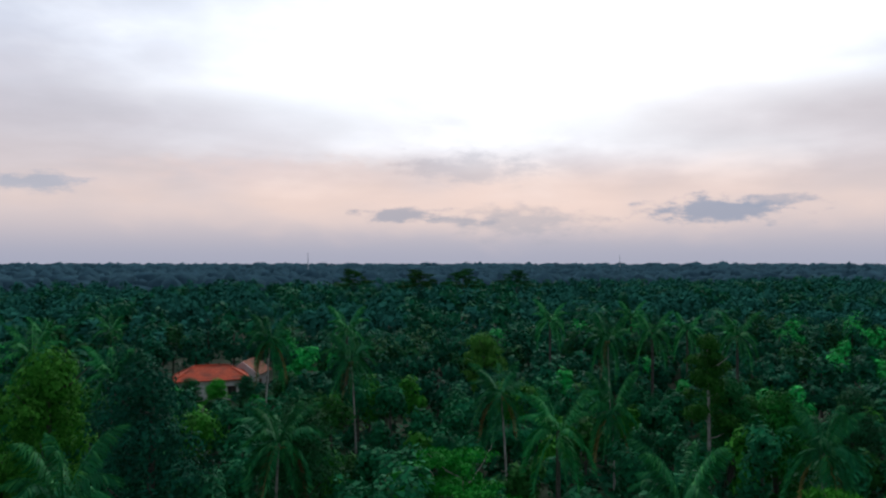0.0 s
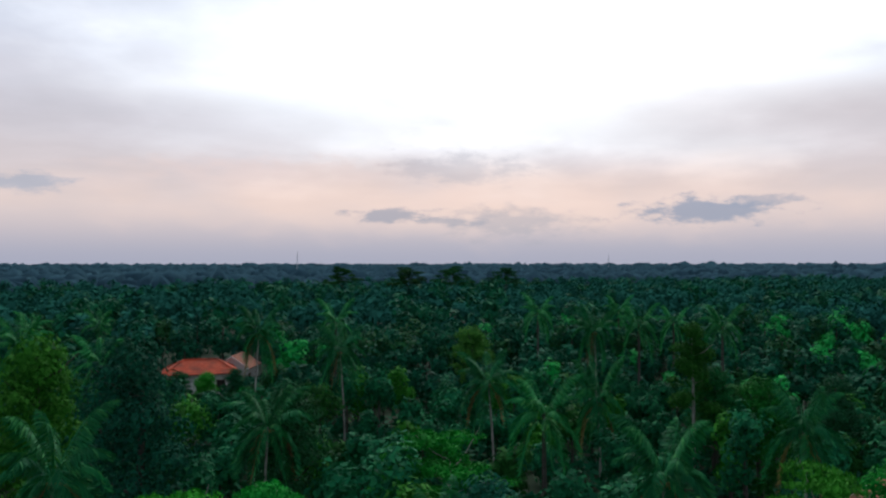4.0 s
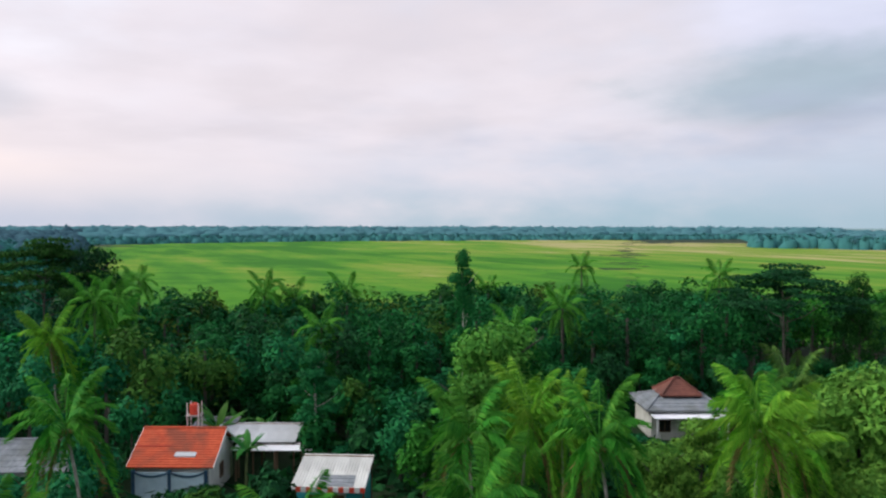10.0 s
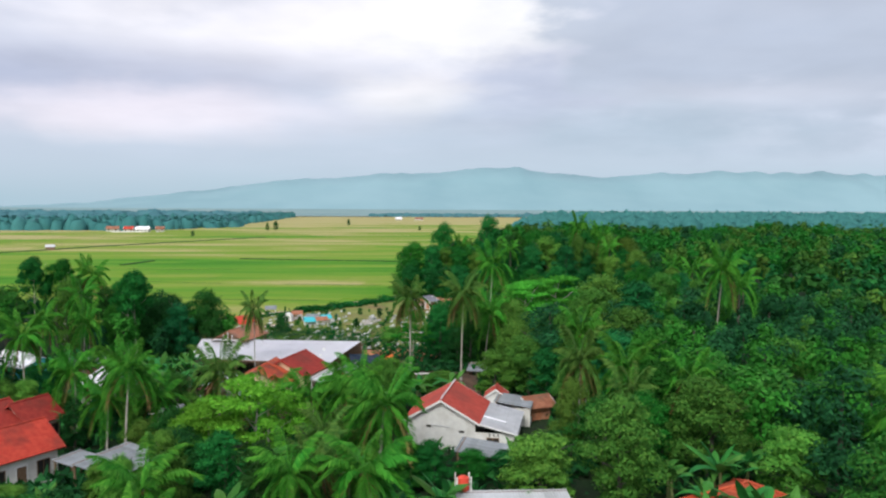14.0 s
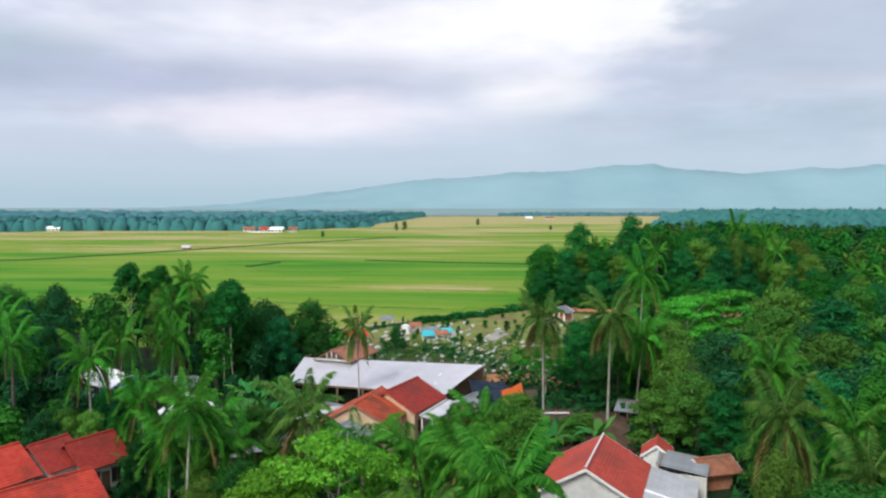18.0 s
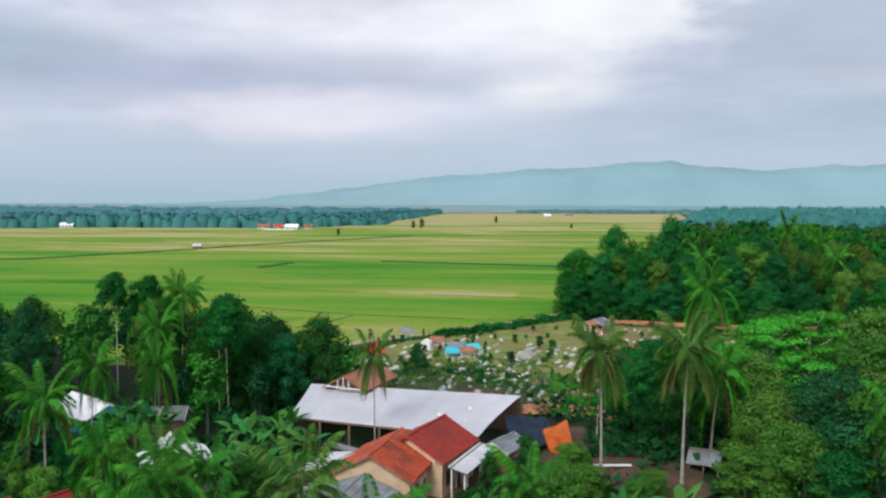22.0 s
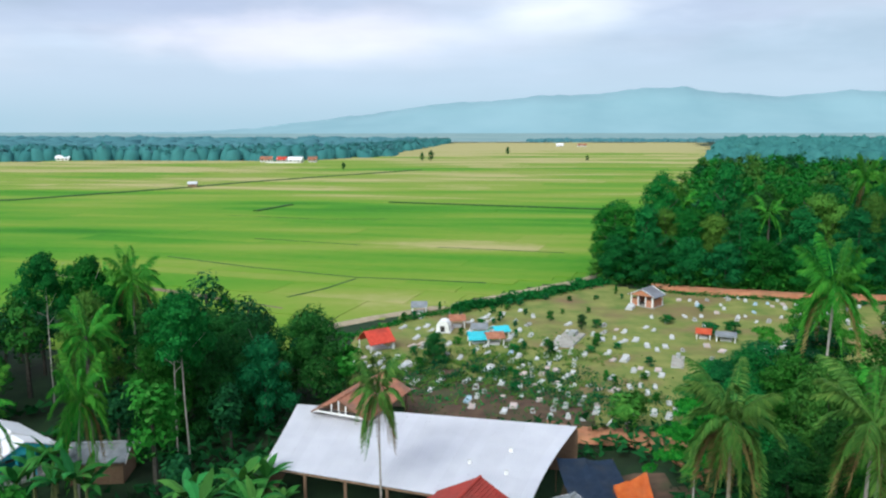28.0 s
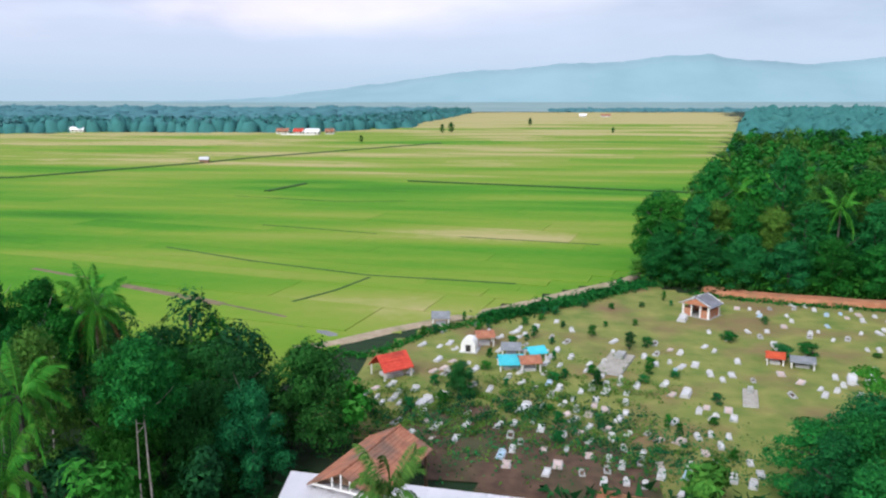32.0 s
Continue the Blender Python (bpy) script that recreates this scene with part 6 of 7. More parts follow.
def palm_grove(name, n, x0, x1, y0, y1, lo, hi, label, seed, leaf=LEAF_PALM):
    """Palms that rise out of the canopy, joined."""
    r7 = np.random.default_rng(seed)
    ob = thing(name, pose(0, 0, 0), label, "palms", kind="stuff")
    base = [(np.array([v.co[:] for v in me.vertices]), [tuple(p.vertices) for p in me.polygons]) for me in FRONDS]
    V, F, TV, TF, done = [], [], [], [], 0
    while done < n:
        x, y = r7.uniform(x0, x1), r7.uniform(y0, y1)
        h = r7.uniform(lo, hi)
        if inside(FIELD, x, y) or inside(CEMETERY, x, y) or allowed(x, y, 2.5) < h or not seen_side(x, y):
            continue
        done += 1
        g = gz(x, y)
        for k in range(15):
            old = k / 15
            m = np.array((pose(x, y, g + h - 1.2) @ Matrix.Rotation(k * 2.4 + r7.uniform(-0.2, 0.2), 4, "Z") @ Matrix.Rotation(-radians(14 - 30 * old), 4, "Y") @ Matrix.Scale(r7.uniform(0.75, 1.0), 4)))
            P, Q = base[min(4, int(old * 5))]
            V.append(P @ m[:3, :3].T + m[:3, 3])
            F += [tuple(i + V_count[0] for i in q) for q in Q]
            V_count[0] += len(P)
        t0 = len(TV)
        for zz, q in ((g - 0.2, 0.15), (g + h - 1.0, 0.10)):
            TV += [(x - q, y - q, zz), (x + q, y - q, zz), (x + q, y + q, zz), (x - q, y + q, zz)]
        TF += [(t0 + a, t0 + (a + 1) % 4, t0 + 4 + (a + 1) % 4, t0 + 4 + a) for a in range(4)]
    V_count[0] = 0
    piece("crowns", mesh_of("crowns", np.concatenate(V), F, leaf), ob, kind="stuff")
    piece("trunks", mesh_of("trunks", TV, TF, BARK), ob, kind="stuff")
    return ob


V_count = [0]
palm_grove("palm_grove", 12, -95, 45, -150, -48, 10.5, 14, "coconut palms rising out of the southern woods", 1, LEAF_PALM_SHADED)
palm_grove("palm_grove", 16, -115, -62, -40, 95, 12, 16, "coconut palms rising out of the woods behind the houses", 2, LEAF_PALM_MID)
palm_grove("palm_grove", 9, 30, 85, 110, 250, 11, 14, "coconut palms rising out of the woods by the fields", 3, LEAF_PALM_MID)
palm_grove("palm_grove", 8, -75, -36, 95, 146, 9.5, 13, "coconut palms in the tree belt by the fields", 4, LEAF_PALM_MID)

# ---------- houses of the village ----------
def at(x, y, turn=0, dz=0.0):
    return pose(x, y, gz(x, y) + dz, 0, 0, turn)


def on(x, y, turn, fx, fy):
    """The place fx, fy in a frame at x, y turned by turn degrees."""
    c, s = math.cos(radians(turn)), math.sin(radians(turn))
    return x + c * fx - s * fy, y + s * fx + c * fy


TARP_BLUE = surface("dark_blue_tarp", (0.02, 0.04, 0.08), (0.035, 0.06, 0.11), 1.5, 0.5, 0.3, (0.06, 0.07, 0.08), 0.6, 0.5)
TARP_ORANGE = surface("orange_tarp", (0.75, 0.16, 0.03), (0.85, 0.24, 0.05), 1.5, 0.55, 0.3, (0.6, 0.2, 0.1), 0.6, 0.5)
CONCRETE = surface("concrete", (0.30, 0.30, 0.29), (0.42, 0.41, 0.39), 1.5, 0.9, 0.3, (0.20, 0.20, 0.18), 0.5, 0.6)
GRAVE_WHITE = surface("white_grave_tile", (0.44, 0.45, 0.46), (0.60, 0.61, 0.62), 1.5, 0.6, 0.1, (0.34, 0.34, 0.32), 0.7, 0.5)
GRAVE_PINK = surface("pinkish_grave_tile", (0.48, 0.38, 0.36), (0.60, 0.50, 0.47), 1.5, 0.7, 0.1, (0.34, 0.28, 0.26), 0.7, 0.5)
GRAVE_BLUE = surface("pale_blue_grave_tile", (0.28, 0.42, 0.56), (0.40, 0.54, 0.66), 1.5, 0.6, 0.1, (0.3, 0.36, 0.4), 0.7, 0.5)
GRAVE_TAN = surface("dusty_grave_tile", (0.30, 0.28, 0.25), (0.42, 0.40, 0.36), 2, 0.8, 0.2, (0.22, 0.2, 0.16), 0.8, 0.6)
GRAVE_GREY = surface("grey_grave_stone", (0.34, 0.35, 0.36), (0.50, 0.51, 0.52), 2, 0.8, 0.3, (0.2, 0.22, 0.18), 0.8, 0.6)

# the house with the orange roof, its porch and the shelters beside it
h1 = gable_house(at(-62.5, 4.2, 65), 6.0, 6.8, 3.1, 5.0, TILE_ORANGE, PLASTER, "small white house with a weathered orange tiled roof", over=0.5)
part("porch_slab", box(-3.3, 3.3, -5.6, -3.6, -0.3, 0.25), CONCRETE, h1)
for x in (-2.9, 0.0, 2.9):
    part("column", box(x - 0.14, x + 0.14, -4.02, -3.78, -0.2, 2.7, bevel=0.02), PAINT_NAVY, h1, "dark blue column")
for x0 in (-2.76, 0.14):
    part("front_panel", box(x0, x0 + 2.62, -3.96, -3.86, -0.2, 2.5), PAINT_PALE, h1, "pale blue front panel")
    low_curve = [(x0 + 2.62 * k / 8, 2.1 + 0.3 * (k / 4 - 1) ** 2) for k in range(9)]
    part("curved_trim", prism(low_curve + [(x, z + 0.17) for x, z in low_curve[::-1]], -4.0, -3.955), PAINT_NAVY, h1, "dark blue curved trim")
piece("loose_sheet", slope_mesh("loose_sheet", 1.7, 0.45, 0.25, 1, METAL), h1, pose(0.9, -2.95, 3.5), "pale metal sheet lying on the tiles")
part("patched_course", tube([(-3.3, -1.9, 4.05), (-0.6, -1.9, 4.05)], [0.06, 0.06], 5), TILE_DEEP, h1)


def water_tank(m, label, stand=4.6):
    ob = thing("water_tank", m, label, "water tank")
    for x in (-0.5, 0.5):
        for y in (-0.5, 0.5):
            part("leg", box(x - 0.04, x + 0.04, y - 0.04, y + 0.04, -0.2, stand + 1.1), WHITE_PAINT, ob)
    part("platform", box(-0.65, 0.65, -0.65, 0.65, stand - 0.1, stand), CONCRETE, ob)
    bm = bmesh.new()
    bmesh.ops.create_cone(bm, cap_ends=True, segments=16, radius1=0.45, radius2=0.42, depth=0.9, matrix=Matrix.Translation((0, 0, stand + 0.47)))
    tank = part("tank", bm, RED_PAINT, ob, "red plastic tank")
    bm = bmesh.new()
    bmesh.ops.create_cone(bm, cap_ends=True, segments=12, radius1=0.2, radius2=0.16, depth=0.12, matrix=Matrix.Translation((0, 0, stand + 0.98)))
    part("lid", bm, RED_PAINT, tank)
    return ob


water_tank(at(*on(-62.5, 4.2, 65, -0.6, 4.2), 65), "red water tank on a white stand behind the house", 5.2)
lean_roof("shelter", at(-64.3, 10.6, 65), 7.6, 4.0, 3.2, 3.9, METAL, "open shelter with a pale metal sheet roof", 8, category="shelter")
lean_roof("shelter", at(-61.3, 11.6, 65), 7.2, 1.5, 2.75, 3.0, METAL_WHITE, "narrow white sheet roof before the open shelter", 7, category="shelter")
lean_roof("shelter", at(-68.5, 7.5, 65), 4.0, 3.4, 3.4, 3.9, ASBESTOS, "lean-to with a rusty grey sheet roof", 4, category="shelter")
shop = lean_roof("small_shop", at(-51.2, 13.8, 62), 5.6, 4.6, 2.9, 4.0, METAL_DUSTY, "small blue shop under a whitewashed sheet roof", 6, category="shop")
for x0, x1, y0, y1, z1 in ((-2.5, 2.5, 1.7, 1.85, 3.55), (-2.6, -2.45, -1.2, 1.7, 3.1), (2.45, 2.6, -1.2, 1.7, 3.1), (-2.45, 2.45, -1.2, -1.05, 2.95)):
    part("wall", box(x0, x1, y0, y1, -0.3, z1), PAINT_BLUE, shop)
add_door(shop, 0.6, -1.2, 0, 0.9, 2.0, material=WOOD)
add_window(shop, -1.2, -1.2, 0.9, 1.1, 1.0)
for k in range(14):
    part("valance", box(-2.8 + 0.4 * k, -2.8 + 0.4 * k + 0.39, -2.37, -2.33, 2.55, 2.95), RED_PAINT if k % 2 else WHITE_PAINT, shop)
piece("roof_patch", slope_mesh("roof_patch", 2.7, 1.5, 1.5 * 1.1 / 4.6, 3, ASBESTOS), shop, pose(0.5, -2.2, 2.9 + 0.1 * 1.1 / 4.6 + 0.05), "grey patch of old sheets")
gable_house(at(-67, -7.2, 68), 8.0, 6.0, 2.7, 4.2, ASBESTOS, PLASTER, "low house with a grey fibre-sheet roof", courses=6, wavy=16, over=0.5)

# two-tiered house among the palms
h2 = thing("house", at(-59.2, 54.5, 66), "white house with a red upper roof over a grey lower roof", "house")
for x0, x1, y0, y1 in ((-3.6, 3.6, -3.2, -3.05), (-3.6, 3.6, 3.05, 3.2), (-3.6, -3.45, -3.05, 3.05), (3.45, 3.6, -3.05, 3.05)):
    part("wall", box(x0, x1, y0, y1, -0.3, 3.3), PLASTER, h2)
hip_roof(h2, 7.2, 6.4, 3.2, 4.5, 3.0, ASBESTOS, 0.7, 6)
hip_roof(h2, 3.6, 3.0, 4.3, 5.8, 0.6, TILE_BROWN, 0.35, 8)
part("awning", prism([(-3.9, 2.75), (3.9, 2.75), (3.9, 2.82), (-3.9, 2.82)], -5.6, -3.2), METAL_WHITE, h2)
for x in (-3.6, 0, 3.6):
    part("post", box(x - 0.08, x + 0.08, -5.5, -5.34, -0.2, 2.75), WHITE_PAINT, h2)
add_door(h2, 0.4, -3.2, 0)
for x in (-2.2, 2.3):
    add_window(h2, x, -3.2, 0.9, 1.1, 1.1)

# yellow house and its neighbours
h3 = gable_house(at(-50.8, -34.6, 47), 7.6, 8.0, 3.0, 5.8, ROOF_DARK, PLASTER_YELLOW, "yellow house with a dark grey roof edged in red", over=0.6, courses=10, barge=RED_PAINT)
gable_house(at(-47.5, -44.5, 58), 6, 6, 3.0, 5.2, TILE_OLD, PLASTER, "small house with a weathered red tiled roof behind the yellow house")
gable_house(at(-86.2, -43.4, 138), 6.6, 5.6, 3.2, 5.2, TILE_RED, PLASTER, "white house with a red tiled roof among dark trees")
gable_house(at(-92.5, -47.5, 138), 6, 5, 2.8, 4.8, TILE_OLD, PLASTER, "house with a dull red roof half hidden by trees")
h4 = thing("house", at(-86.4, -31.4, 110), "house with a red hipped roof among trees", "house")
for x0, x1, y0, y1 in ((-3, 3, -2.6, -2.45), (-3, 3, 2.45, 2.6), (-3, -2.85, -2.45, 2.45), (2.85, 3, -2.45, 2.45)):
    part("wall", box(x0, x1, y0, y1, -0.3, 3.2), PLASTER, h4)
hip_roof(h4, 6, 5.2, 3.1, 4.8, 2.0, TILE_RED, 0.6, 10)
gable_house(at(-80.5, -20.2, 100), 4.4, 4.6, 3.1, 4.6, TILE_RED, PLASTER, "white-walled house with a red tiled roof", gable_wall=PLASTER)
gable_house(at(-129, -26, 100), 7, 6, 3.2, 5.0, TILE_RED, PLASTER, "far house with a red roof in smoke and trees")

# orange-roofed house in the woods
h5 = thing("house", at(-4.6, -133.6, 178), "white house with a bright orange hipped roof in the woods", "house")
for x0, x1, y0, y1 in ((-5, 5, -3.2, -3.05), (-5, 5, 3.05, 3.2), (-5, -4.85, -3.05, 3.05), (4.85, 5, -3.05, 3.05)):
    part("wall", box(x0, x1, y0, y1, -0.3, 3.3), PLASTER, h5)
hip_roof(h5, 10, 6.4, 3.2, 5.0, 5.0, TILE_ORANGE, 0.7, 12)
for x in (-3, 0, 3):
    add_window(h5, x, -3.2, 0.9, 1.2, 1.2)
    add_window(h5, x, 3.2, 0.9, 1.2, 1.2, 180)
gable_house(at(-11.0, -139.5, 66), 6, 4.8, 3.2, 4.9, TILE_OLD, PLASTER, "white house with a dark red gabled roof", over=0.4)

# white house with the red roof
h6 = gable_house(at(9.65, 83.0, 73), 7.8, 6.6, 2.9, 4.75, TILE_DULL, WHITE_PAINT, "white house with a red tiled roof and grey side roof", over=0.45, windows=False, barge=WHITE_PAINT)
piece("side_roof", slope_mesh("side_roof", 8.6, 3.7, 0.85, 8, METAL), h6, pose(0, -7.35, 1.83), "grey metal sheet roof continuing the slope")
piece("side_roof_patch", slope_mesh("side_roof_patch", 0.22, 2.4, 0.55, 3, METAL_WHITE), h6, pose(-1.2, -6.0, 2.2))
part("side_barge", tube([(-4.3, -7.4, 1.82), (-4.3, -3.7, 2.70)], [0.09, 0.09], 4), WHITE_PAINT, h6)
for x0, x1, y0, y1, z1 in ((-3.9, -3.75, -7.0, -3.3, 1.8), (3.75, 3.9, -7.0, -3.3, 1.8), (-3.75, 3.75, -7.0, -6.85, 1.8)):
    part("wall", box(x0, x1, y0, y1, -0.3, z1), WHITE_PAINT, h6)
part("ridge_line", tube([(-4.3, 0, 4.95), (4.3, 0, 4.95)], [0.07, 0.07], 5), WHITE_PAINT, h6, "pale mortar along the ridge")
add_window(h6, -3.9, -5.0, 0.75, 1.1, 0.55, -90)
for y in (-5.5, -5.1, -4.7):
    part("wall_vent", box(-3.96, -3.9, y - 0.05, y + 0.05, 1.5, 1.75), OPENING_SHADE, h6)
for y, z in ((-2.0, 1.7), (1.2, 2.1)):
    part("wall_vent", box(-3.96, -3.9, y - 0.25, y + 0.25, z, z + 0.2), OPENING_SHADE, h6)
part("wall_pipe", tube([(-3.98, 0.9, 2.35), (-3.98, -0.9, 2.2)], [0.04, 0.04], 5), METAL, h6)
lean_roof("shed", at(11.9, 73.6, 72), 4.4, 5.0, 1.5, 2.0, ASBESTOS, "low shed with a grey sheet roof before the white house", 5, category="shed")
annex = lean_roof("annex", at(17.6, 88.4, 72), 4.4, 4.0, 2.0, 2.5, ASBESTOS, "annex with a dull grey sheet roof beside the white house", 6, category="annex")
for x0, x1, y0, y1, z1 in ((-2.2, 2.2, -1.9, -1.75, 1.85), (-2.2, 2.2, 1.75, 1.9, 2.3), (-2.2, -2.05, -1.75, 1.75, 1.9), (2.05, 2.2, -1.75, 1.75, 1.9)):
    part("wall", box(x0, x1, y0, y1, -0.3, z1), PLASTER, annex)
add_window(annex, -1, -1.9, 1.0, 0.8, 0.5)
gable_house(at(16.2, 91.6, 75), 2.4, 2.2, 2.1, 2.9, TILE_DULL, WHITE_PAINT, "small white gabled annex behind the white house", windows=False, over=0.25, courses=5)
gable_house(at(20.2, 89.4, 20), 2.4, 2.2, 1.7, 2.3, TILE_OLD, BRICK, "small brick outbuilding with an old tiled roof", windows=False)

# low roofs under the flight
low = lean_roof("shed", at(11.2, 57.5, -3), 8.0, 4.6, 2.7, 3.1, METAL, "long low shed under rusty metal sheets", 9, category="shed")
for x0, x1, y0, y1, z1 in ((-3.8, 3.8, -2.1, -1.95, 2.55), (-3.8, 3.8, 1.95, 2.1, 2.95)):
    part("wall", box(x0, x1, y0, y1, -0.3, z1), PLASTER, low)
water_tank(at(7.9, 60.2, 0), "red water tank on a stand beside the shed", 3.1)
h7 = thing("house", at(27.2, 56.5, 30), "house with an orange hipped roof", "house")
for x0, x1, y0, y1 in ((-3, 3, -2.6, -2.45), (-3, 3, 2.45, 2.6), (-3, -2.85, -2.45, 2.45), (2.85, 3, -2.45, 2.45)):
    part("wall", box(x0, x1, y0, y1, -0.3, 2.8), PLASTER, h7)
hip_roof(h7, 6, 5.2, 2.7, 4.2, 0.8, TILE_ORANGE, 0.6, 10)

# the pair of long red roofs
gable_house(at(-30.9, 78.6, 54), 6.9, 5.0, 3.2, 5.1, TILE_RED, PLASTER, "long cream house with a bright red tiled roof", over=0.5, barge=TILE_DEEP)
gable_house(at(-39.7, 83.4, 66), 8.0, 5.0, 3.2, 5.1, TILE_RED, PLASTER, "house with a bright red roof next to its twin", over=0.5, barge=TILE_DEEP)
gable_house(at(-36.3, 89.2, 66), 3.0, 4.6, 3.2, 4.9, TILE_DEEP, PLASTER, "darker red gabled annex behind the red house", over=0.4, barge=TILE_DEEP, windows=False)
gable_house(at(-33.6, 91.0, 62), 3.8, 4.2, 3.0, 4.7, TILE_DEEP, PLASTER, "small white house with a dark red tiled roof", over=0.5, barge=TILE_DEEP)
lean_roof("shelter", at(-34.9, 78.0, 55), 8.4, 1.8, 2.9, 3.3, METAL, "grey metal roof between the red houses", 8, category="shelter", posts=False)
lean_roof("shelter", at(-32.4, 85.0, 55), 3.4, 2.2, 3.2, 3.5, METAL, "pale grey metal roof in the gap between red houses", 4, category="shelter", posts=False)
lean_roof("shelter", at(-19.2, 73.0, 62), 6.4, 4.6, 2.3, 2.9, ASBESTOS, "blue-grey sheet shelter below the red house", 6, category="shelter")
lean_roof("shelter", at(-24.0, 76.6, 62), 3.2, 2.6, 2.2, 2.5, ASBESTOS, "small grey sheet roof in the yard", 4, category="shelter")
gable_house(at(-30.2, 106.4, 123), 4.6, 5.6, 2.4, 3.9, METAL_WHITE, PLASTER, "white house with a pale sheet roof among banana plants", over=0.4, courses=4, wavy=10)
lean_roof("shelter", at(-24.5, 101.5, 40), 3.6, 2.6, 2.0, 2.4, ASBESTOS, "low grey shelter in the banana grove", 4, category="shelter")
blue = gable_house(at(-47.6, 122.6, -34), 4.8, 4.6, 2.3, 3.5, METAL_WHITE, PAINT_BLUE, "light blue house with a pale metal roof and a veranda", over=0.5, courses=3, wavy=10, windows=True)
vs = slope_mesh("veranda_roof", 2.5, 2.8, 1.2, 3, METAL_WHITE)
piece("veranda_roof", vs, blue, pose(4.1, -2.8, 2.22))
piece("veranda_roof", vs, blue, pose(4.1, 2.8, 2.22, 0, 0, 180))
part("veranda_gable", prism([(-2.3, 2.3), (2.3, 2.3), (0, 3.42)], -0.04, 0.04), PAINT_BLUE, blue, m=pose(5.2, 0, 0, 0, 0, 90))
part("veranda_floor", box(2.5, 5.3, -2.3, 2.3, -0.3, 0.25), CONCRETE, blue)
for y in (-2.2, -0.7, 0.7, 2.2):
    part("veranda_post", box(5.1, 5.24, y - 0.07, y + 0.07, 0.2, 2.35), PAINT_BLUE, blue)
gable_house(at(-37.6, 121.2, 10), 4.2, 3.4, 2.0, 2.8, ASBESTOS, WOOD, "small wooden shed with a grey roof", courses=3, wavy=8, windows=False, over=0.3)
lean_roof("shelter", at(-52.5, 123.5, 10), 5, 3.5, 2.2, 2.8, METAL, "grey metal shelter behind the blue house", 5, category="shelter")

# cream house with red roofs, its lean-tos and sheds
gable_house(at(-7.6, 108.9, 68), 6.6, 6.3, 3.4, 5.1, TILE_DEEP, PLASTER_CREAM, "cream house with a dark red tiled roof", over=0.45, barge=TILE_DEEP)
front_house = gable_house(at(-10.75, 104.9, 77), 7.2, 6.8, 3.05, 4.8, TILE_ORANGE, PLASTER_CREAM, "front house with an orange-red roof and a cream gable", over=0.4, barge=TILE_OLD)
for x, w, f in ((1.9, 3.4, 0.0), (-1.6, 3.0, 0.42)):
    piece("raised_tiles", slope_mesh("raised_tiles", w, 3.8 * (0.96 - f), 1.95 * (0.96 - f), 8, TILE_ORANGE), front_house, pose(x, -3.8 + 3.8 * f * 0.0, 3.05 - 0.2 + 0.2))
part("roof_pipe", tube([(2.3, -3.3, 3.5), (0.2, -4.3, 3.4)], [0.05, 0.05], 5), WHITE_PAINT, front_house)
gable_house(at(-12.9, 96.9, 77), 7.0, 5.8, 2.35, 3.35, ASBESTOS, WOOD, "low workshop with a dark grey fibre-sheet roof", over=0.3, courses=4, wavy=14, windows=False, barge=WOOD)
lean_roof("lean_to", at(-16.2, 105.6, 247), 5.6, 3.0, 2.5, 3.0, METAL, "lean-to with a pale metal roof beside the cream house", 6, category="lean-to")
lean_roof("lean_to", at(-3.3, 107.3, 70), 7.4, 1.8, 2.6, 3.0, METAL, "narrow metal porch roof on white posts", 8, category="lean-to", post_material=WHITE_PAINT)
lean_roof("stall", at(-16.4, 99.0, 257), 7.4, 1.9, 2.15, 2.6, METAL, "yard stall under long grey metal sheets", 7, category="stall")
lean_roof("stall", at(-18.6, 98.3, 257), 6.6, 2.2, 1.75, 2.1, ASBESTOS, "yard stall under dull grey sheets", 6, category="stall")
lean_roof("stall", at(-20.8, 96.6, 250), 4.6, 2.0, 1.5, 1.75, METAL, "low stall with a rusty sheet roof", 5, category="stall")
for x, y, turn in ((-16.0, 102.3, 262), (-17.3, 101.9, 250)):
    lean_roof("loose_roof", at(x, y, turn), 1.5, 2.2, 2.55, 2.75, MAROON, "dark maroon sheet laid over the yard stalls", 2, category="roof")
hut = gable_house(at(-0.6, 113.8, 60), 3.6, 2.8, 1.9, 2.6, ASBESTOS, BRICK, "small brick hut with a grey roof", over=0.3, courses=4, windows=False)


def cloth(name, m, w, d, heights, material, label, poles=True):
    """A tarpaulin slung between poles: heights of the corners, sagging between."""
    ob = thing(name, m, label, "tarpaulin")
    n = 10
    bm = bmesh.new()
    grid = []
    for j in range(n + 1):
        row = []
        for i in range(n + 1):
            a, b = i / n, j / n
            z = (heights[0] * (1 - a) + heights[1] * a) * (1 - b) + (heights[3] * (1 - a) + heights[2] * a) * b
            z -= 0.5 * (4 * a * (1 - a) + 4 * b * (1 - b)) * 0.45 * (0.6 + 0.8 * noise.noise(Vector((a * 3, b * 3, w)))) - 0.12 * noise.noise(Vector((a * 7, b * 7, d)))
            row.append(bm.verts.new((w * (a - 0.5), d * (b - 0.5), max(z, 0.05))))
        grid.append(row)
    for j in range(n):
        for i in range(n):
            bm.faces.new((grid[j][i], grid[j][i + 1], grid[j + 1][i + 1], grid[j + 1][i]))
    bmesh.ops.solidify(bm, geom=bm.faces[:], thickness=0.02)
    part("sheet", bm, material, ob)
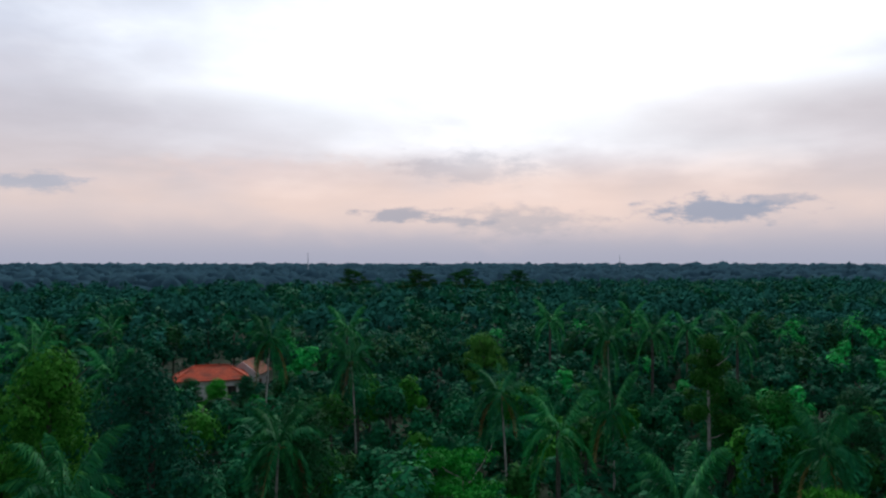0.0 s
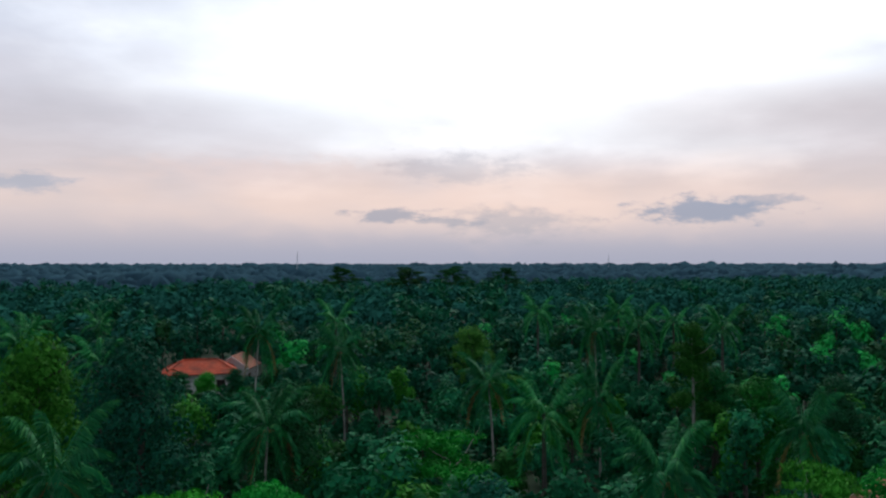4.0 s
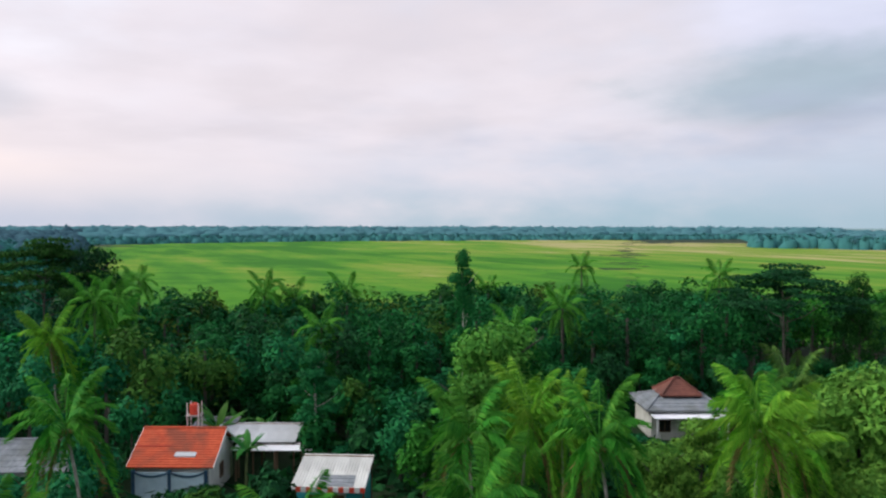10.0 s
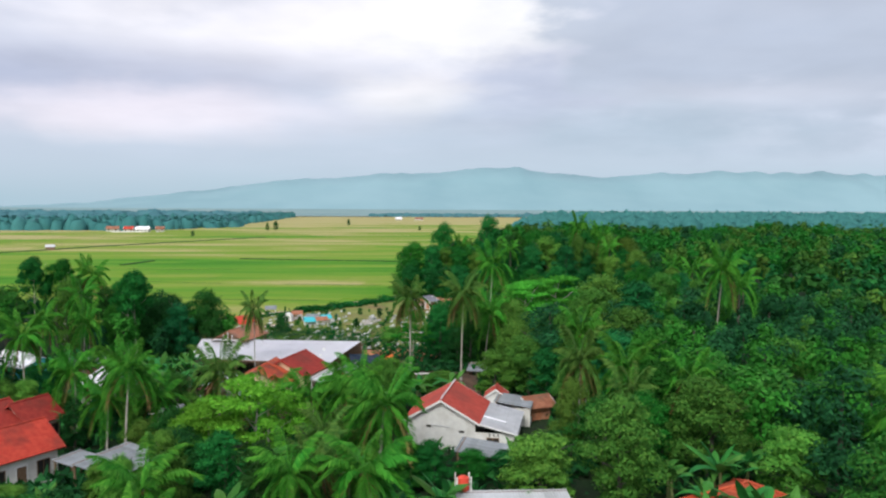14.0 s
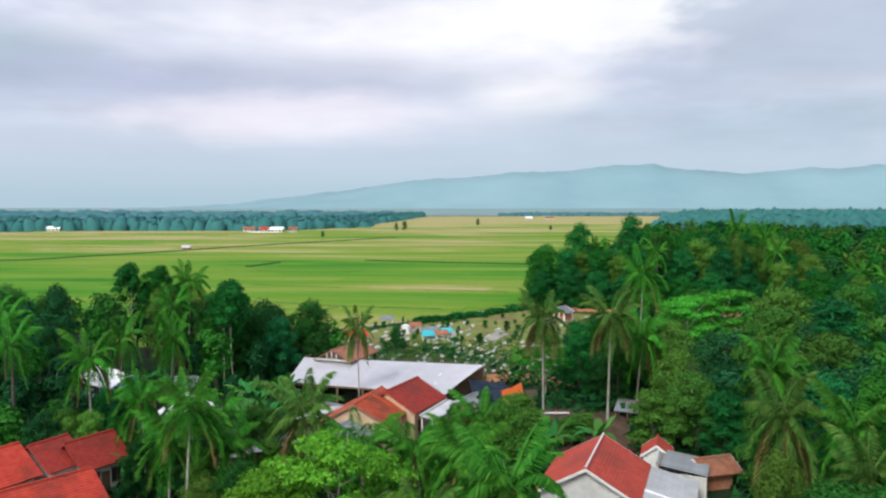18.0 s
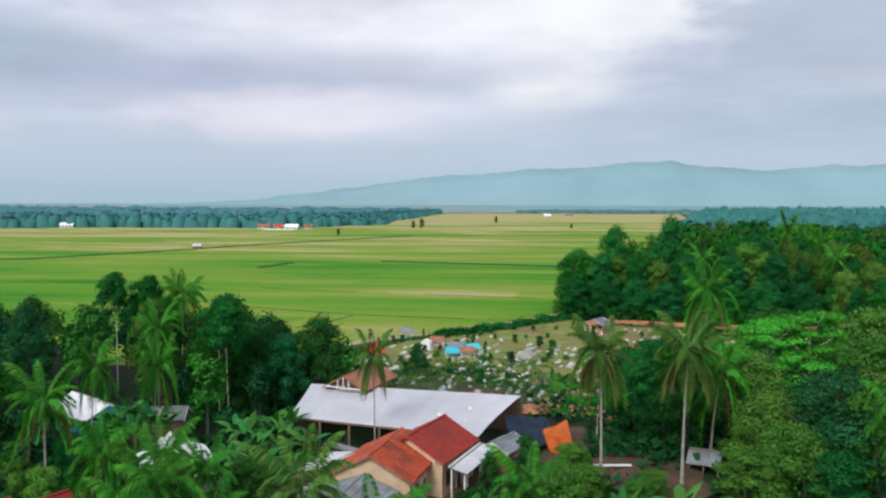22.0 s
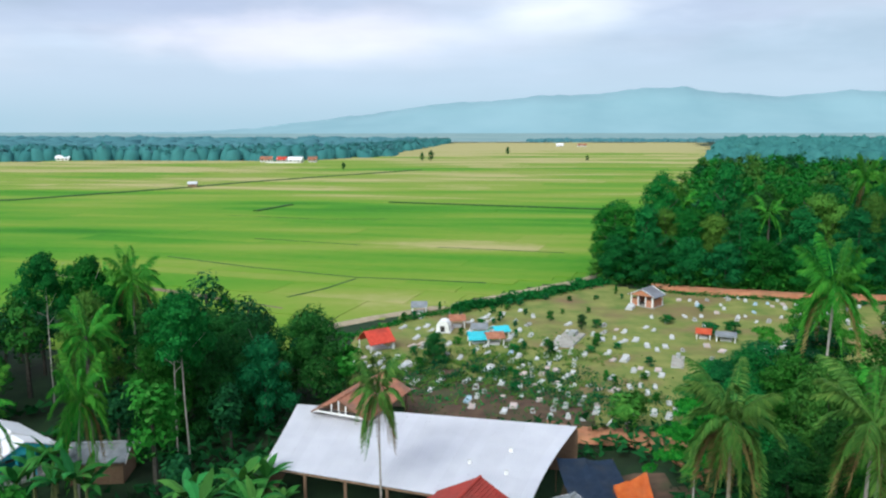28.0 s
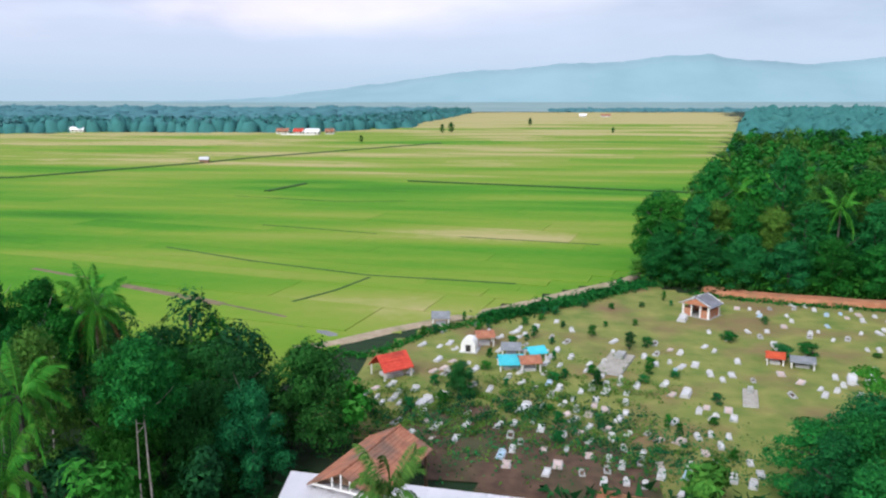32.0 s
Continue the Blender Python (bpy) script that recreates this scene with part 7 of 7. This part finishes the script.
    if poles:
        for (sx, sy), z in zip(((-1, -1), (1, -1), (1, 1), (-1, 1)), heights):
            part("pole", tube([(sx * w * 0.49, sy * d * 0.49, -0.2), (sx * w * 0.49, sy * d * 0.49, z + 0.05)], [0.04, 0.04], 6), WOOD, ob)
    return ob


cloth("tarpaulin", at(2.2, 118.6, 10), 4.6, 6.0, (1.2, 1.5, 2.4, 2.8), TARP_BLUE, "dark blue tarpaulin slung over the yard")
cloth("tarpaulin", at(4.9, 116.2, 10), 2.5, 3.2, (0.25, 0.2, 2.5, 1.5), TARP_ORANGE, "bright orange tarpaulin hung sloping from poles")
cloth("tarpaulin", at(0.6, 113.6, 30), 3.0, 2.6, (1.4, 1.5, 2.0, 1.9), surface("grey_tarp", (0.25, 0.26, 0.27), (0.36, 0.37, 0.38), 2, 0.7, 0.3), "grey tarpaulin over the yard")
bench = thing("bench", at(8.6, 105.2, 5), "long pale wooden bench under the palms", "bench")
part("seat", box(-1.6, 1.6, -0.2, 0.2, 0.42, 0.48, bevel=0.01), WHITE_PAINT, bench)
for x in (-1.4, 0, 1.4):
    part("leg", box(x - 0.05, x + 0.05, -0.16, 0.16, -0.3, 0.42), WOOD, bench)
lean_roof("shelter", at(16.6, 106.6, -20), 2.8, 2.4, 0.9, 1.6, ASBESTOS, "small grey shelter under the trees", 3, category="shelter")

# ---------- the wide hall ----------
hall = thing("hall", pose(0, 0, 0), "wide open hall under a sagging white metal roof on posts", "hall")
front = (Vector((-22.6, 116.6, 1.95)), Vector((-3.0, 111.3, 1.95)))
back = (Vector((-22.9, 127.6, 2.75)), Vector((1.4, 124.9, 2.5)))
PANELS = 24
for k in range(PANELS):
    bm = bmesh.new()
    rows = []
    for j in range(7):
        f = j / 6
        row = []
        for i in range(9):
            a = (k + i / 8) / PANELS
            p = front[0].lerp(front[1], a).lerp(back[0].lerp(back[1], a), f)
            p.z -= 0.28 * math.sin(math.pi * f) * (0.4 + 0.6 * a) - 0.012 * (i % 2) - 0.003 * (k % 2)
            p.x += 0.5 * math.sin(math.pi * f) * -a * a
            row.append(bm.verts.new(p))
        rows.append(row)
    for a, b in zip(rows, rows[1:]):
        for i in range(8):
            bm.faces.new((a[i], a[i + 1], b[i + 1], b[i]))
    bmesh.ops.solidify(bm, geom=bm.faces[:], thickness=-0.015)
    part("roof_sheet", bm, METAL_WHITE, hall)
for k in range(7):
    for e in (front, back):
        p = e[0].lerp(e[1], 0.015 + 0.97 * k / 6)
        g = gz(p.x, p.y)
        part("post", box(p.x - 0.1, p.x + 0.1, p.y - 0.1, p.y + 0.1, g - 0.3, p.z - 0.03), WOOD, hall)
for e in (front, back):
    part("beam", tube([e[0] + Vector((0, 0, -0.12)), e[1] + Vector((0, 0, -0.12))], [0.09, 0.09], 4), WOOD, hall)
# added walls: they stand in for the shade under the roof
for a, b in ((back[0], back[1]), (front[0], back[0])):
    bm = bmesh.new()
    q = [(a.x, a.y, gz(a.x, a.y) - 0.3), (b.x, b.y, gz(b.x, b.y) - 0.3), (b.x, b.y, b.z - 0.25), (a.x, a.y, a.z - 0.25)]
    vs = [bm.verts.new(p) for p in q] + [bm.verts.new((p[0] + 0.05, p[1] - 0.12, p[2])) for p in q]
    for f in ((0, 1, 2, 3), (7, 6, 5, 4), (0, 4, 5, 1), (1, 5, 6, 2), (2, 6, 7, 3), (3, 7, 4, 0)):
        bm.faces.new([vs[i] for i in f])
    part("wall", bm, WOOD, hall, "wall added to darken the space under the roof")
lean_roof("shelter", at(-15.7, 110.6, 145), 3.8, 1.8, 2.2, 2.5, ASBESTOS, "small grey sheet roof before the hall", 4, category="shelter")
# roof lights on the sheets
for a, f in ((0.72, 0.42), (0.83, 0.62), (0.86, 0.35)):
    p = front[0].lerp(front[1], a).lerp(back[0].lerp(back[1], a), f)
    part("roof_vent", box(p.x - 0.15, p.x + 0.15, p.y - 0.15, p.y + 0.15, p.z - 0.3, p.z + 0.05), WHITE_PAINT, hall)
h8 = thing("open_pavilion", at(-17.2, 128.6, 71), "pavilion with an old brown-red gabled roof rising behind the hall", "pavilion")
low = 2.9 - gz(-17.2, 128.6)
me8 = slope_mesh("roof_slope", 8.4, 2.75, 1.42, 10, TILE_OLD)
piece("roof_slope", me8, h8, pose(0, -2.75, low))
piece("roof_slope", me8, h8, pose(0, 2.75, low, 0, 0, 180))
part("ridge_cap", tube([(-4.2, 0, low + 1.46), (4.2, 0, low + 1.46)], [0.1, 0.1], 6), TILE_OLD, h8)
for x in (-4.15, 4.15):
    part("barge_board", tube([(x, -2.75, low - 0.04), (x, 0, low + 1.36), (x, 2.75, low - 0.04)], [0.07] * 3, 4), WOOD, h8)
    part("tie_beam", box(x - 0.06, x + 0.06, -2.3, 2.3, low + 0.08, low + 0.2), WHITE_PAINT, h8)
    for y in (-0.7, 0.0, 0.7):
        part("gable_post", box(x - 0.04, x + 0.04, y - 0.05, y + 0.05, low + 0.2, low + 1.3 - abs(y) * 0.5), WHITE_PAINT, h8)
for x in (-3.4, 3.6):
    part("gable_infill", prism([(-2.3, low + 0.15), (2.3, low + 0.15), (0, low + 1.3)], -0.04, 0.04), WOOD, h8, m=pose(x, 0, 0, 0, 0, 90))
for x in (-0.6, 3.9):
    for y in (-2.3, 2.3):
        part("post", box(x - 0.09, x + 0.09, y - 0.09, y + 0.09, -0.3, low + 0.2), WOOD, h8)
part("floor", box(-0.6, 4.4, -2.6, 2.6, -0.3, 0.15), CONCRETE, h8)

# ---------- cemetery ----------
gaz = thing("cemetery_pavilion", at(16.9, 181.3, -38) @ Matrix.Diagonal((0.88, 0.88, 0.84, 1)), "open pavilion with white posts, brick walls and grey roof", "pavilion")
for x in (-2.0, 2.0):
    for y in (-1.7, 1.7):
        part("post", box(x - 0.14, x + 0.14, y - 0.14, y + 0.14, -0.2, 2.1, bevel=0.02), WHITE_PAINT, gaz)
for x in (-0.7, 0.7):
    part("post", box(x - 0.1, x + 0.1, -1.8, -1.6, -0.2, 2.1), WHITE_PAINT, gaz)
for x0, x1, y0, y1 in ((-1.9, 1.9, 1.6, 1.75), (-2.05, -1.9, -1.5, 1.5), (1.9, 2.05, -1.5, 1.5), (-1.85, -0.82, -1.75, -1.6), (0.82, 1.85, -1.75, -1.6)):
    part("brick_wall", box(x0, x1, y0, y1, -0.2, 1.35), BRICK, gaz)
part("floor", box(-2.4, 2.4, -2.1, 2.1, -0.2, 0.14), CONCRETE, gaz)
SLATE = surface("grey_roof_sheet", (0.15, 0.16, 0.19), (0.23, 0.24, 0.28), 1.5, 0.8, 0.3, (0.12, 0.12, 0.12), 0.6, 0.5)
gs = slope_mesh("roof_slope", 4.2, 2.6, 1.25, 8, SLATE)
piece("roof_slope", gs, gaz, pose(-2.6, 0, 2.0, 0, 0, -90))
piece("roof_slope", gs, gaz, pose(2.6, 0, 2.0, 0, 0, 90))
for y in (-2.0, 2.0):
    part("gable_wall", prism([(-2.1, 2.08), (2.1, 2.08), (0, 3.05)], y - 0.04, y + 0.04), BRICK, gaz)
    part("barge_board", tube([(-2.5, y, 2.05), (0, y, 3.26), (2.5, y, 2.05)], [0.09] * 3, 4), WHITE_PAINT, gaz)
part("ridge_cap", tube([(0, -2.2, 3.28), (0, 2.2, 3.28)], [0.1, 0.1], 6), SLATE, gaz)

sh = thing("white_shrine", at(-12.8, 163.4, -8), "small white shrine with a rounded top", "shrine")
part("body", prism([(-0.85, -0.1), (0.85, -0.1), (0.85, 1.0), (0.7, 1.35), (0.4, 1.6), (0, 1.68), (-0.4, 1.6), (-0.7, 1.35), (-0.85, 1.0)], -0.8, 0.8), WHITE_PAINT, sh)
part("plinth", box(-1.05, 1.05, -1.0, 1.0, -0.2, 0.18, bevel=0.03), GRAVE_WHITE, sh)
part("doorway", box(-0.3, 0.3, -0.83, -0.7, 0.15, 0.95), OPENING_SHADE, sh)


def canopy(m, w, d, eave, ridge, material, label):
    """A grave canopy: a small gabled roof on four posts."""
    ob = thing("grave_canopy", m, label, "canopy", "roofs over graves")
    me = slope_mesh("roof_slope", w + 0.4, d / 2 + 0.25, ridge - eave, 6, material)
    piece("roof_slope", me, ob, pose(0, -d / 2 - 0.25, eave))
    piece("roof_slope", me, ob, pose(0, d / 2 + 0.25, eave, 0, 0, 180))
    for x in (-w / 2, w / 2):
        for y in (-d / 2, d / 2):
            part("post", box(x - 0.07, x + 0.07, y - 0.07, y + 0.07, -0.2, eave + 0.1), WHITE_PAINT, ob)
    part("tomb", box(-w * 0.32, w * 0.32, -d * 0.3, d * 0.3, -0.1, 0.4, bevel=0.04), GRAVE_WHITE, ob)
    return ob


canopy(at(-20.4, 154.6, 40), 3.2, 2.8, 1.1, 2.5, TILE_RED, "orange-roofed canopy over a grave")
canopy(at(-8.0, 158.0, 10), 2.4, 2.0, 0.8, 1.6, PAINT_BLUE, "light blue canopy roof over a grave")
canopy(at(-5.3, 161.4, 25), 1.8, 1.6, 0.9, 1.5, PAINT_BLUE, "smaller light blue canopy roof over a grave")
canopy(at(-6.0, 157.6, 15), 2.0, 1.8, 1.1, 1.7, TILE_OLD, "dull red canopy roof over a grave")
canopy(at(-11.2, 165.8, 10), 1.9, 1.7, 1.2, 1.8, TILE_OLD, "faded red canopy roof beside the white shrine")
canopy(at(-17.2, 173.2, 5), 2.0, 1.8, 1.2, 1.9, ASBESTOS, "grey canopy roof at the field's edge")
canopy(at(-8.0, 162.2, 0), 1.9, 1.7, 1.0, 1.6, ASBESTOS, "grey canopy roof among graves")
canopy(at(23.4, 161.6, -15), 2.2, 1.8, 0.8, 1.2, ASBESTOS, "dull grey canopy roof over a grave")
canopy(at(20.8, 162.4, -15), 1.6, 1.5, 0.9, 1.4, TILE_ORANGE, "small orange canopy roof over a grave")

tile = bm_mesh("tile", box(-0.33, 0.33, -0.33, 0.33, 0, 0.05, bevel=0.01), GRAVE_TAN)
terrace = thing("grave_terrace", at(3.4, 160.2, -20), "raised terrace of dusty pale tiles with a tomb", "terrace")
part("base", box(-1.4, 1.4, -3.4, 3.4, -0.2, 0.22, bevel=0.03), GRAVE_GREY, terrace)
for i in range(4):
    for j in range(10):
        piece("tile", tile, terrace, pose(-1.02 + 0.68 * i, -3.06 + 0.68 * j, 0.221))
part("tomb", box(-0.5, 0.5, 1.4, 3.0, 0.2, 0.75, bevel=0.05), GRAVE_GREY, terrace)
m = at(15.3, 151.6, -14) @ Matrix.Diagonal((0.5, 0.66, 0.9, 1))
copy_thing(terrace, m).matrix_basis = m


def grave(kind):
    """A stepped tomb with head and foot stone; kinds differ in size, stone and shape."""
    w, l, h = ((1.05, 2.1, 0.5), (1.2, 2.3, 0.42), (1.0, 1.9, 0.62), (1.3, 2.0, 0.3), (1.0, 2.0, 0.5), (1.15, 2.2, 0.45))[kind]
    stone = (GRAVE_WHITE, GRAVE_WHITE, GRAVE_WHITE, GRAVE_PINK, GRAVE_GREY, GRAVE_BLUE)[kind]
    ob = thing("grave", pose(0, 0, 0), ("white-tiled stepped grave with an upright headstone", "wide white grave with a raised slab", "white kerbed grave with a tall headstone", "flat pinkish slab grave on the grass", "weathered grey stone grave", "pale blue tiled grave with low headstones")[kind], "grave", "graves in the cemetery")
    if kind in (2, 4):
        bm = bmesh.new()
        for x0, x1, y0, y1 in ((-w / 2, -w / 2 + 0.17, -l / 2, l / 2), (w / 2 - 0.17, w / 2, -l / 2, l / 2), (-w / 2 + 0.17, w / 2 - 0.17, -l / 2, -l / 2 + 0.2), (-w / 2 + 0.17, w / 2 - 0.17, l / 2 - 0.2, l / 2)):
            box(x0, x1, y0, y1, -0.1, 0.32, bm)
        part("kerb", bm, stone, ob)
        part("filling", box(-w / 2 + 0.18, w / 2 - 0.18, -l / 2 + 0.21, l / 2 - 0.21, -0.1, 0.24), stone if kind == 2 else EARTH, ob)
    else:
        part("base", box(-w / 2, w / 2, -l / 2, l / 2, -0.1, 0.2, bevel=0.03), GRAVE_GREY, ob)
        part("slab", box(-w * 0.38, w * 0.38, -l * 0.36, l * 0.36, 0.2, 0.36 if kind else 0.42, bevel=0.03), stone, ob)
    top = [(-w * 0.42, 0.15), (w * 0.42, 0.15), (w * 0.42, h), (w * 0.25, h + 0.10), (0, h + 0.14), (-w * 0.25, h + 0.10), (-w * 0.42, h)]
    if kind in (1, 3):
        top = [(-w * 0.46, 0.12), (w * 0.46, 0.12), (w * 0.46, h + 0.1), (-w * 0.46, h + 0.1)]
    part("headstone", prism(top, l / 2 - 0.2, l / 2 + 0.003), stone, ob)
    part("footstone", prism([(x * 0.8, z * 0.75) for x, z in top], -l / 2 - 0.003, -l / 2 + 0.16), stone, ob)
    return ob


grng = np.random.default_rng(77)
kinds, taken = {}, [(4.2, 161.6), (3.4, 158.6), (5, 164.5), (17.4, 181.3), (-12.8, 163.4), (-20.4, 154.6), (-8.2, 158.8), (-5.2, 161), (-6, 157.6), (23.4, 161.6), (20.8, 162.4), (-12.7, 149.5)]
PLOTS = [(-19, 149, 15, 2.6), (-15, 143, 9, 2.6), (-15, 156, 8, 2.6), (-8, 166, 14, 3.2), (-6, 172, 14, 3.2), (-15, 166, 8, 2.4), (-3, 158, 10, 2.8), (-5, 148, 15, 3.2),
         (-8, 140, 13, 3.0), (-2, 137, 13, 2.6), (-4, 153, 11, 2.8), (0, 142, 14, 2.4), (2, 136, 10, 1.8), (0, 150, 10, 2.4), (5, 134, 10, 1.8), (9.5, 136, 8, 1.2), (10, 142, 6, 1.0), (11, 147, 5, 1.4),
         (4, 165, 5, 2.4), (9, 160, 6, 2.2), (7, 155, 4, 1.8), (12, 165, 6, 2.4), (14, 157, 5, 1.8), (20, 165, 6, 2.6), (23, 153, 7, 1.6), (27, 158, 7, 1.8), (28, 173, 13, 4.2), (35, 177, 12, 3.4),
         (42, 172, 10, 4.2), (26, 183, 8, 3.2), (37, 184, 9, 3.0), (18, 173, 4, 2.6), (48, 178, 7, 4.0)]
for cx, cy, count, wide in PLOTS:
    lean = -16 + grng.normal(0, 7)
    for n in range(math.ceil(count * 0.82)):
        for attempt in range(6):
            x, y = cx + grng.normal(0, wide), cy + grng.normal(0, wide)
            if inside(CEMETERY, x, y) and not any((x - a) ** 2 + (y - b) ** 2 < 1.7 for a, b in taken):
                break
        else:
            continue
        taken.append((x, y))
        k = int(grng.choice(6, p=(0.30, 0.18, 0.18, 0.11, 0.18, 0.05)))
        m = at(x, y, lean + grng.normal(0, 6)) @ Matrix.Scale(grng.uniform(0.42, 0.66), 4)
        if k in kinds:
            copy_thing(kinds[k], m).matrix_basis = m
        else:
            kinds[k] = grave(k)
            kinds[k].matrix_basis = m
for x, y, s in ((27, 157.5, 1.0), (29.5, 158.5, 0.9), (-16, 147, 1.1), (9.3, 152, 0.9), (14, 178.6, 1.1), (-6.5, 146.6, 1.0)):
    m = at(x, y, -20) @ Matrix.Scale(s, 4)
    copy_thing(kinds[0], m).matrix_basis = m
for k in range(120):
    x, y = (grng.normal(-6, 9) if k % 2 else grng.uniform(-24, 52)), grng.uniform(134, 190)
    if inside(CEMETERY, x, y) and not any((x - a) ** 2 + (y - b) ** 2 < 1.3 for a, b in taken):
        plant("shrub", x, y, grng.uniform(0.6, 1.7), grng.uniform(0.35, 0.9))

# ---------- hedge and weeds ----------
def leafy_band(name, pts, width, height, n, size, material, label, seed):
    r5 = np.random.default_rng(seed)
    seg = list(zip(pts, pts[1:]))
    L = np.array([math.hypot(b[0] - a[0], b[1] - a[1]) for a, b in seg])
    pick = r5.choice(len(seg), n, p=L / L.sum())
    f = r5.random(n)
    A, B = np.array([s[0] for s in seg])[pick], np.array([s[1] for s in seg])[pick]
    p = A + (B - A) * f[:, None] + r5.normal(0, width * 0.35, (n, 2))
    if width > 3:
        p = np.array([q for q in p if noise.noise(Vector((q[0] * 0.45, q[1] * 0.45, seed * 3.0))) > -0.02])
        n = len(p)
    hh = np.array([height * (0.55 + 0.6 * noise.noise(Vector((x * 0.35, y * 0.35, seed)))) for x, y in p])
    z = np.array([gz(x, y) for x, y in p]) + np.abs(hh) * r5.uniform(0.1, 1.0, n)
    pos = np.column_stack([p, z])
    out = np.tile([0, 0, 1.0], (n, 1))
    v, fc = leaf_cards(pos, out, size, r5, 1.5, 0.9)
    ob = new(name, mesh_of(name, v, fc, material))
    return tagged(ob, label, "hedge", kind="stuff")


leafy_band("hedge", [(-12, 175.5), (-5, 181), (1, 186.5), (8, 194), (14, 199)], 2.4, 1.7, 6500, 0.34, LEAF_MID, "thick green hedge between the cemetery and the track", 1)
leafy_band("weeds", [(-30, 161), (-24, 160), (-18, 170), (-8, 178)], 1.5, 0.7, 1500, 0.3, LEAF_MID, "weeds along the cemetery's edge", 2)
leafy_band("weeds", [(-20, 138), (-4, 141), (6, 138), (14, 135)], 9.0, 0.7, 6000, 0.2, LEAF_MID, "dark weeds behind the hall", 3)
leafy_band("weeds", [(-24, 145), (-12, 147), (-2, 151), (4, 156)], 11.0, 0.7, 17000, 0.2, LEAF_GRASS, "green weeds growing between the graves", 4)
leafy_band("hedge", [(13.5, 200), (22, 196.5), (34, 193.5), (48, 191.5), (66, 190)], 2.6, 4.6, 8500, 0.5, LEAF_MID, "wall of green leaves along the foot of the woods", 6)
leafy_band("weeds", [(-18, 141), (-8, 144), (2, 141), (8, 136)], 10.0, 0.6, 9000, 0.2, LEAF_GRASS, "patches of green weeds on the bare earth", 7)
leafy_band("weeds", [(-20, 142), (-10, 147), (-1, 144), (6, 138)], 8.0, 1.3, 6500, 0.24, LEAF_DARK, "dark bushy weeds between the graves behind the hall", 8)
leafy_band("weeds", [(18, 192), (30, 188), (44, 185), (58, 184)], 1.6, 0.8, 1600, 0.3, LEAF_MID, "weeds along the foot of the earth bank", 5)

# ---------- far farms ----------
frm = np.random.default_rng(9)
for x, y, w, turn, roof, lab in ((-196, 672, 12, 5, TILE_OLD, "far white farmhouse with a dull red roof"), (-182, 668, 9, 0, TILE_RED, "far white farmhouse with a red roof"), (-170, 664, 14, -6, METAL_WHITE, "far long white barn"), (-158, 670, 8, 4, TILE_OLD, "far white farmhouse behind the rice"),
                                 (-376, 690, 14, 10, METAL_WHITE, "far white barn at the edge of the woods"), (-398, 700, 10, 0, TILE_OLD, "far house at the edge of the woods"), (100, 1174, 16, 0, TILE_OLD, "far hut in the pale fields"), (70, 1185, 12, 0, METAL_WHITE, "far pale barn in the fields")):
    gable_house(pose(x, y, 0, 0, 0, turn), w * 0.75, 5.5, 2.6, 4.4, roof, PLASTER, lab, courses=5, group="farms behind the rice fields")
gable_house(pose(-148, 408, 0, 0, 0, 10), 3.6, 3, 1.8, 2.7, METAL, WOOD, "field hut with a grey roof among the rice", courses=4, windows=False, over=0.3)
part_wall = thing("farm_wall", pose(-178, 655, 0), "long low white wall before the far farms", "wall")
part("wall", box(-14, 12, -0.2, 0.2, -0.2, 1.1), WHITE_PAINT, part_wall)
for x, y, s in ((-73, 690, 7.5), (-66, 692, 9), (-4, 852, 8), (-110, 560, 5), (60, 700, 5)):
    plant(("tree", 0), x, y, s, s / 12)
dome = thing("domed_hall", pose(-835, -546, 0), "far white domed hall over the woods", "building")
part("drum", tube([(0, 0, -0.5), (0, 0, 10.5)], [11.5, 11.5], 24), WHITE_PAINT, dome)
part("dome", tube([(0, 0, 10.4 + 5.5 * math.sin(a)) for a in (0, 0.3, 0.6, 0.9, 1.2, 1.45)], [12.5 * math.cos(a) for a in (0, 0.3, 0.6, 0.9, 1.2, 1.45)], 24), WHITE_PAINT, dome)
# masts on the horizon
for x, y in ((-123, -757), (-560, -900)):
    ob = thing("radio_mast", pose(x, y, 0), "thin lattice radio mast over the woods", "mast")
    for k in range(3):
        a = k * 2.094
        part("leg", tube([(math.cos(a) * 1.4, math.sin(a) * 1.4, -0.5), (math.cos(a) * 0.25, math.sin(a) * 0.25, 30)], [0.14, 0.09], 4), METAL, ob)
    for z in range(2, 29, 3):
        q = 1.4 - 1.15 * z / 30
        part("brace", tube([(q, 0, z), (-q / 2, q * 0.87, z + 1.4), (-q / 2, -q * 0.87, z + 2.6)], [0.07] * 3, 4), METAL, ob)
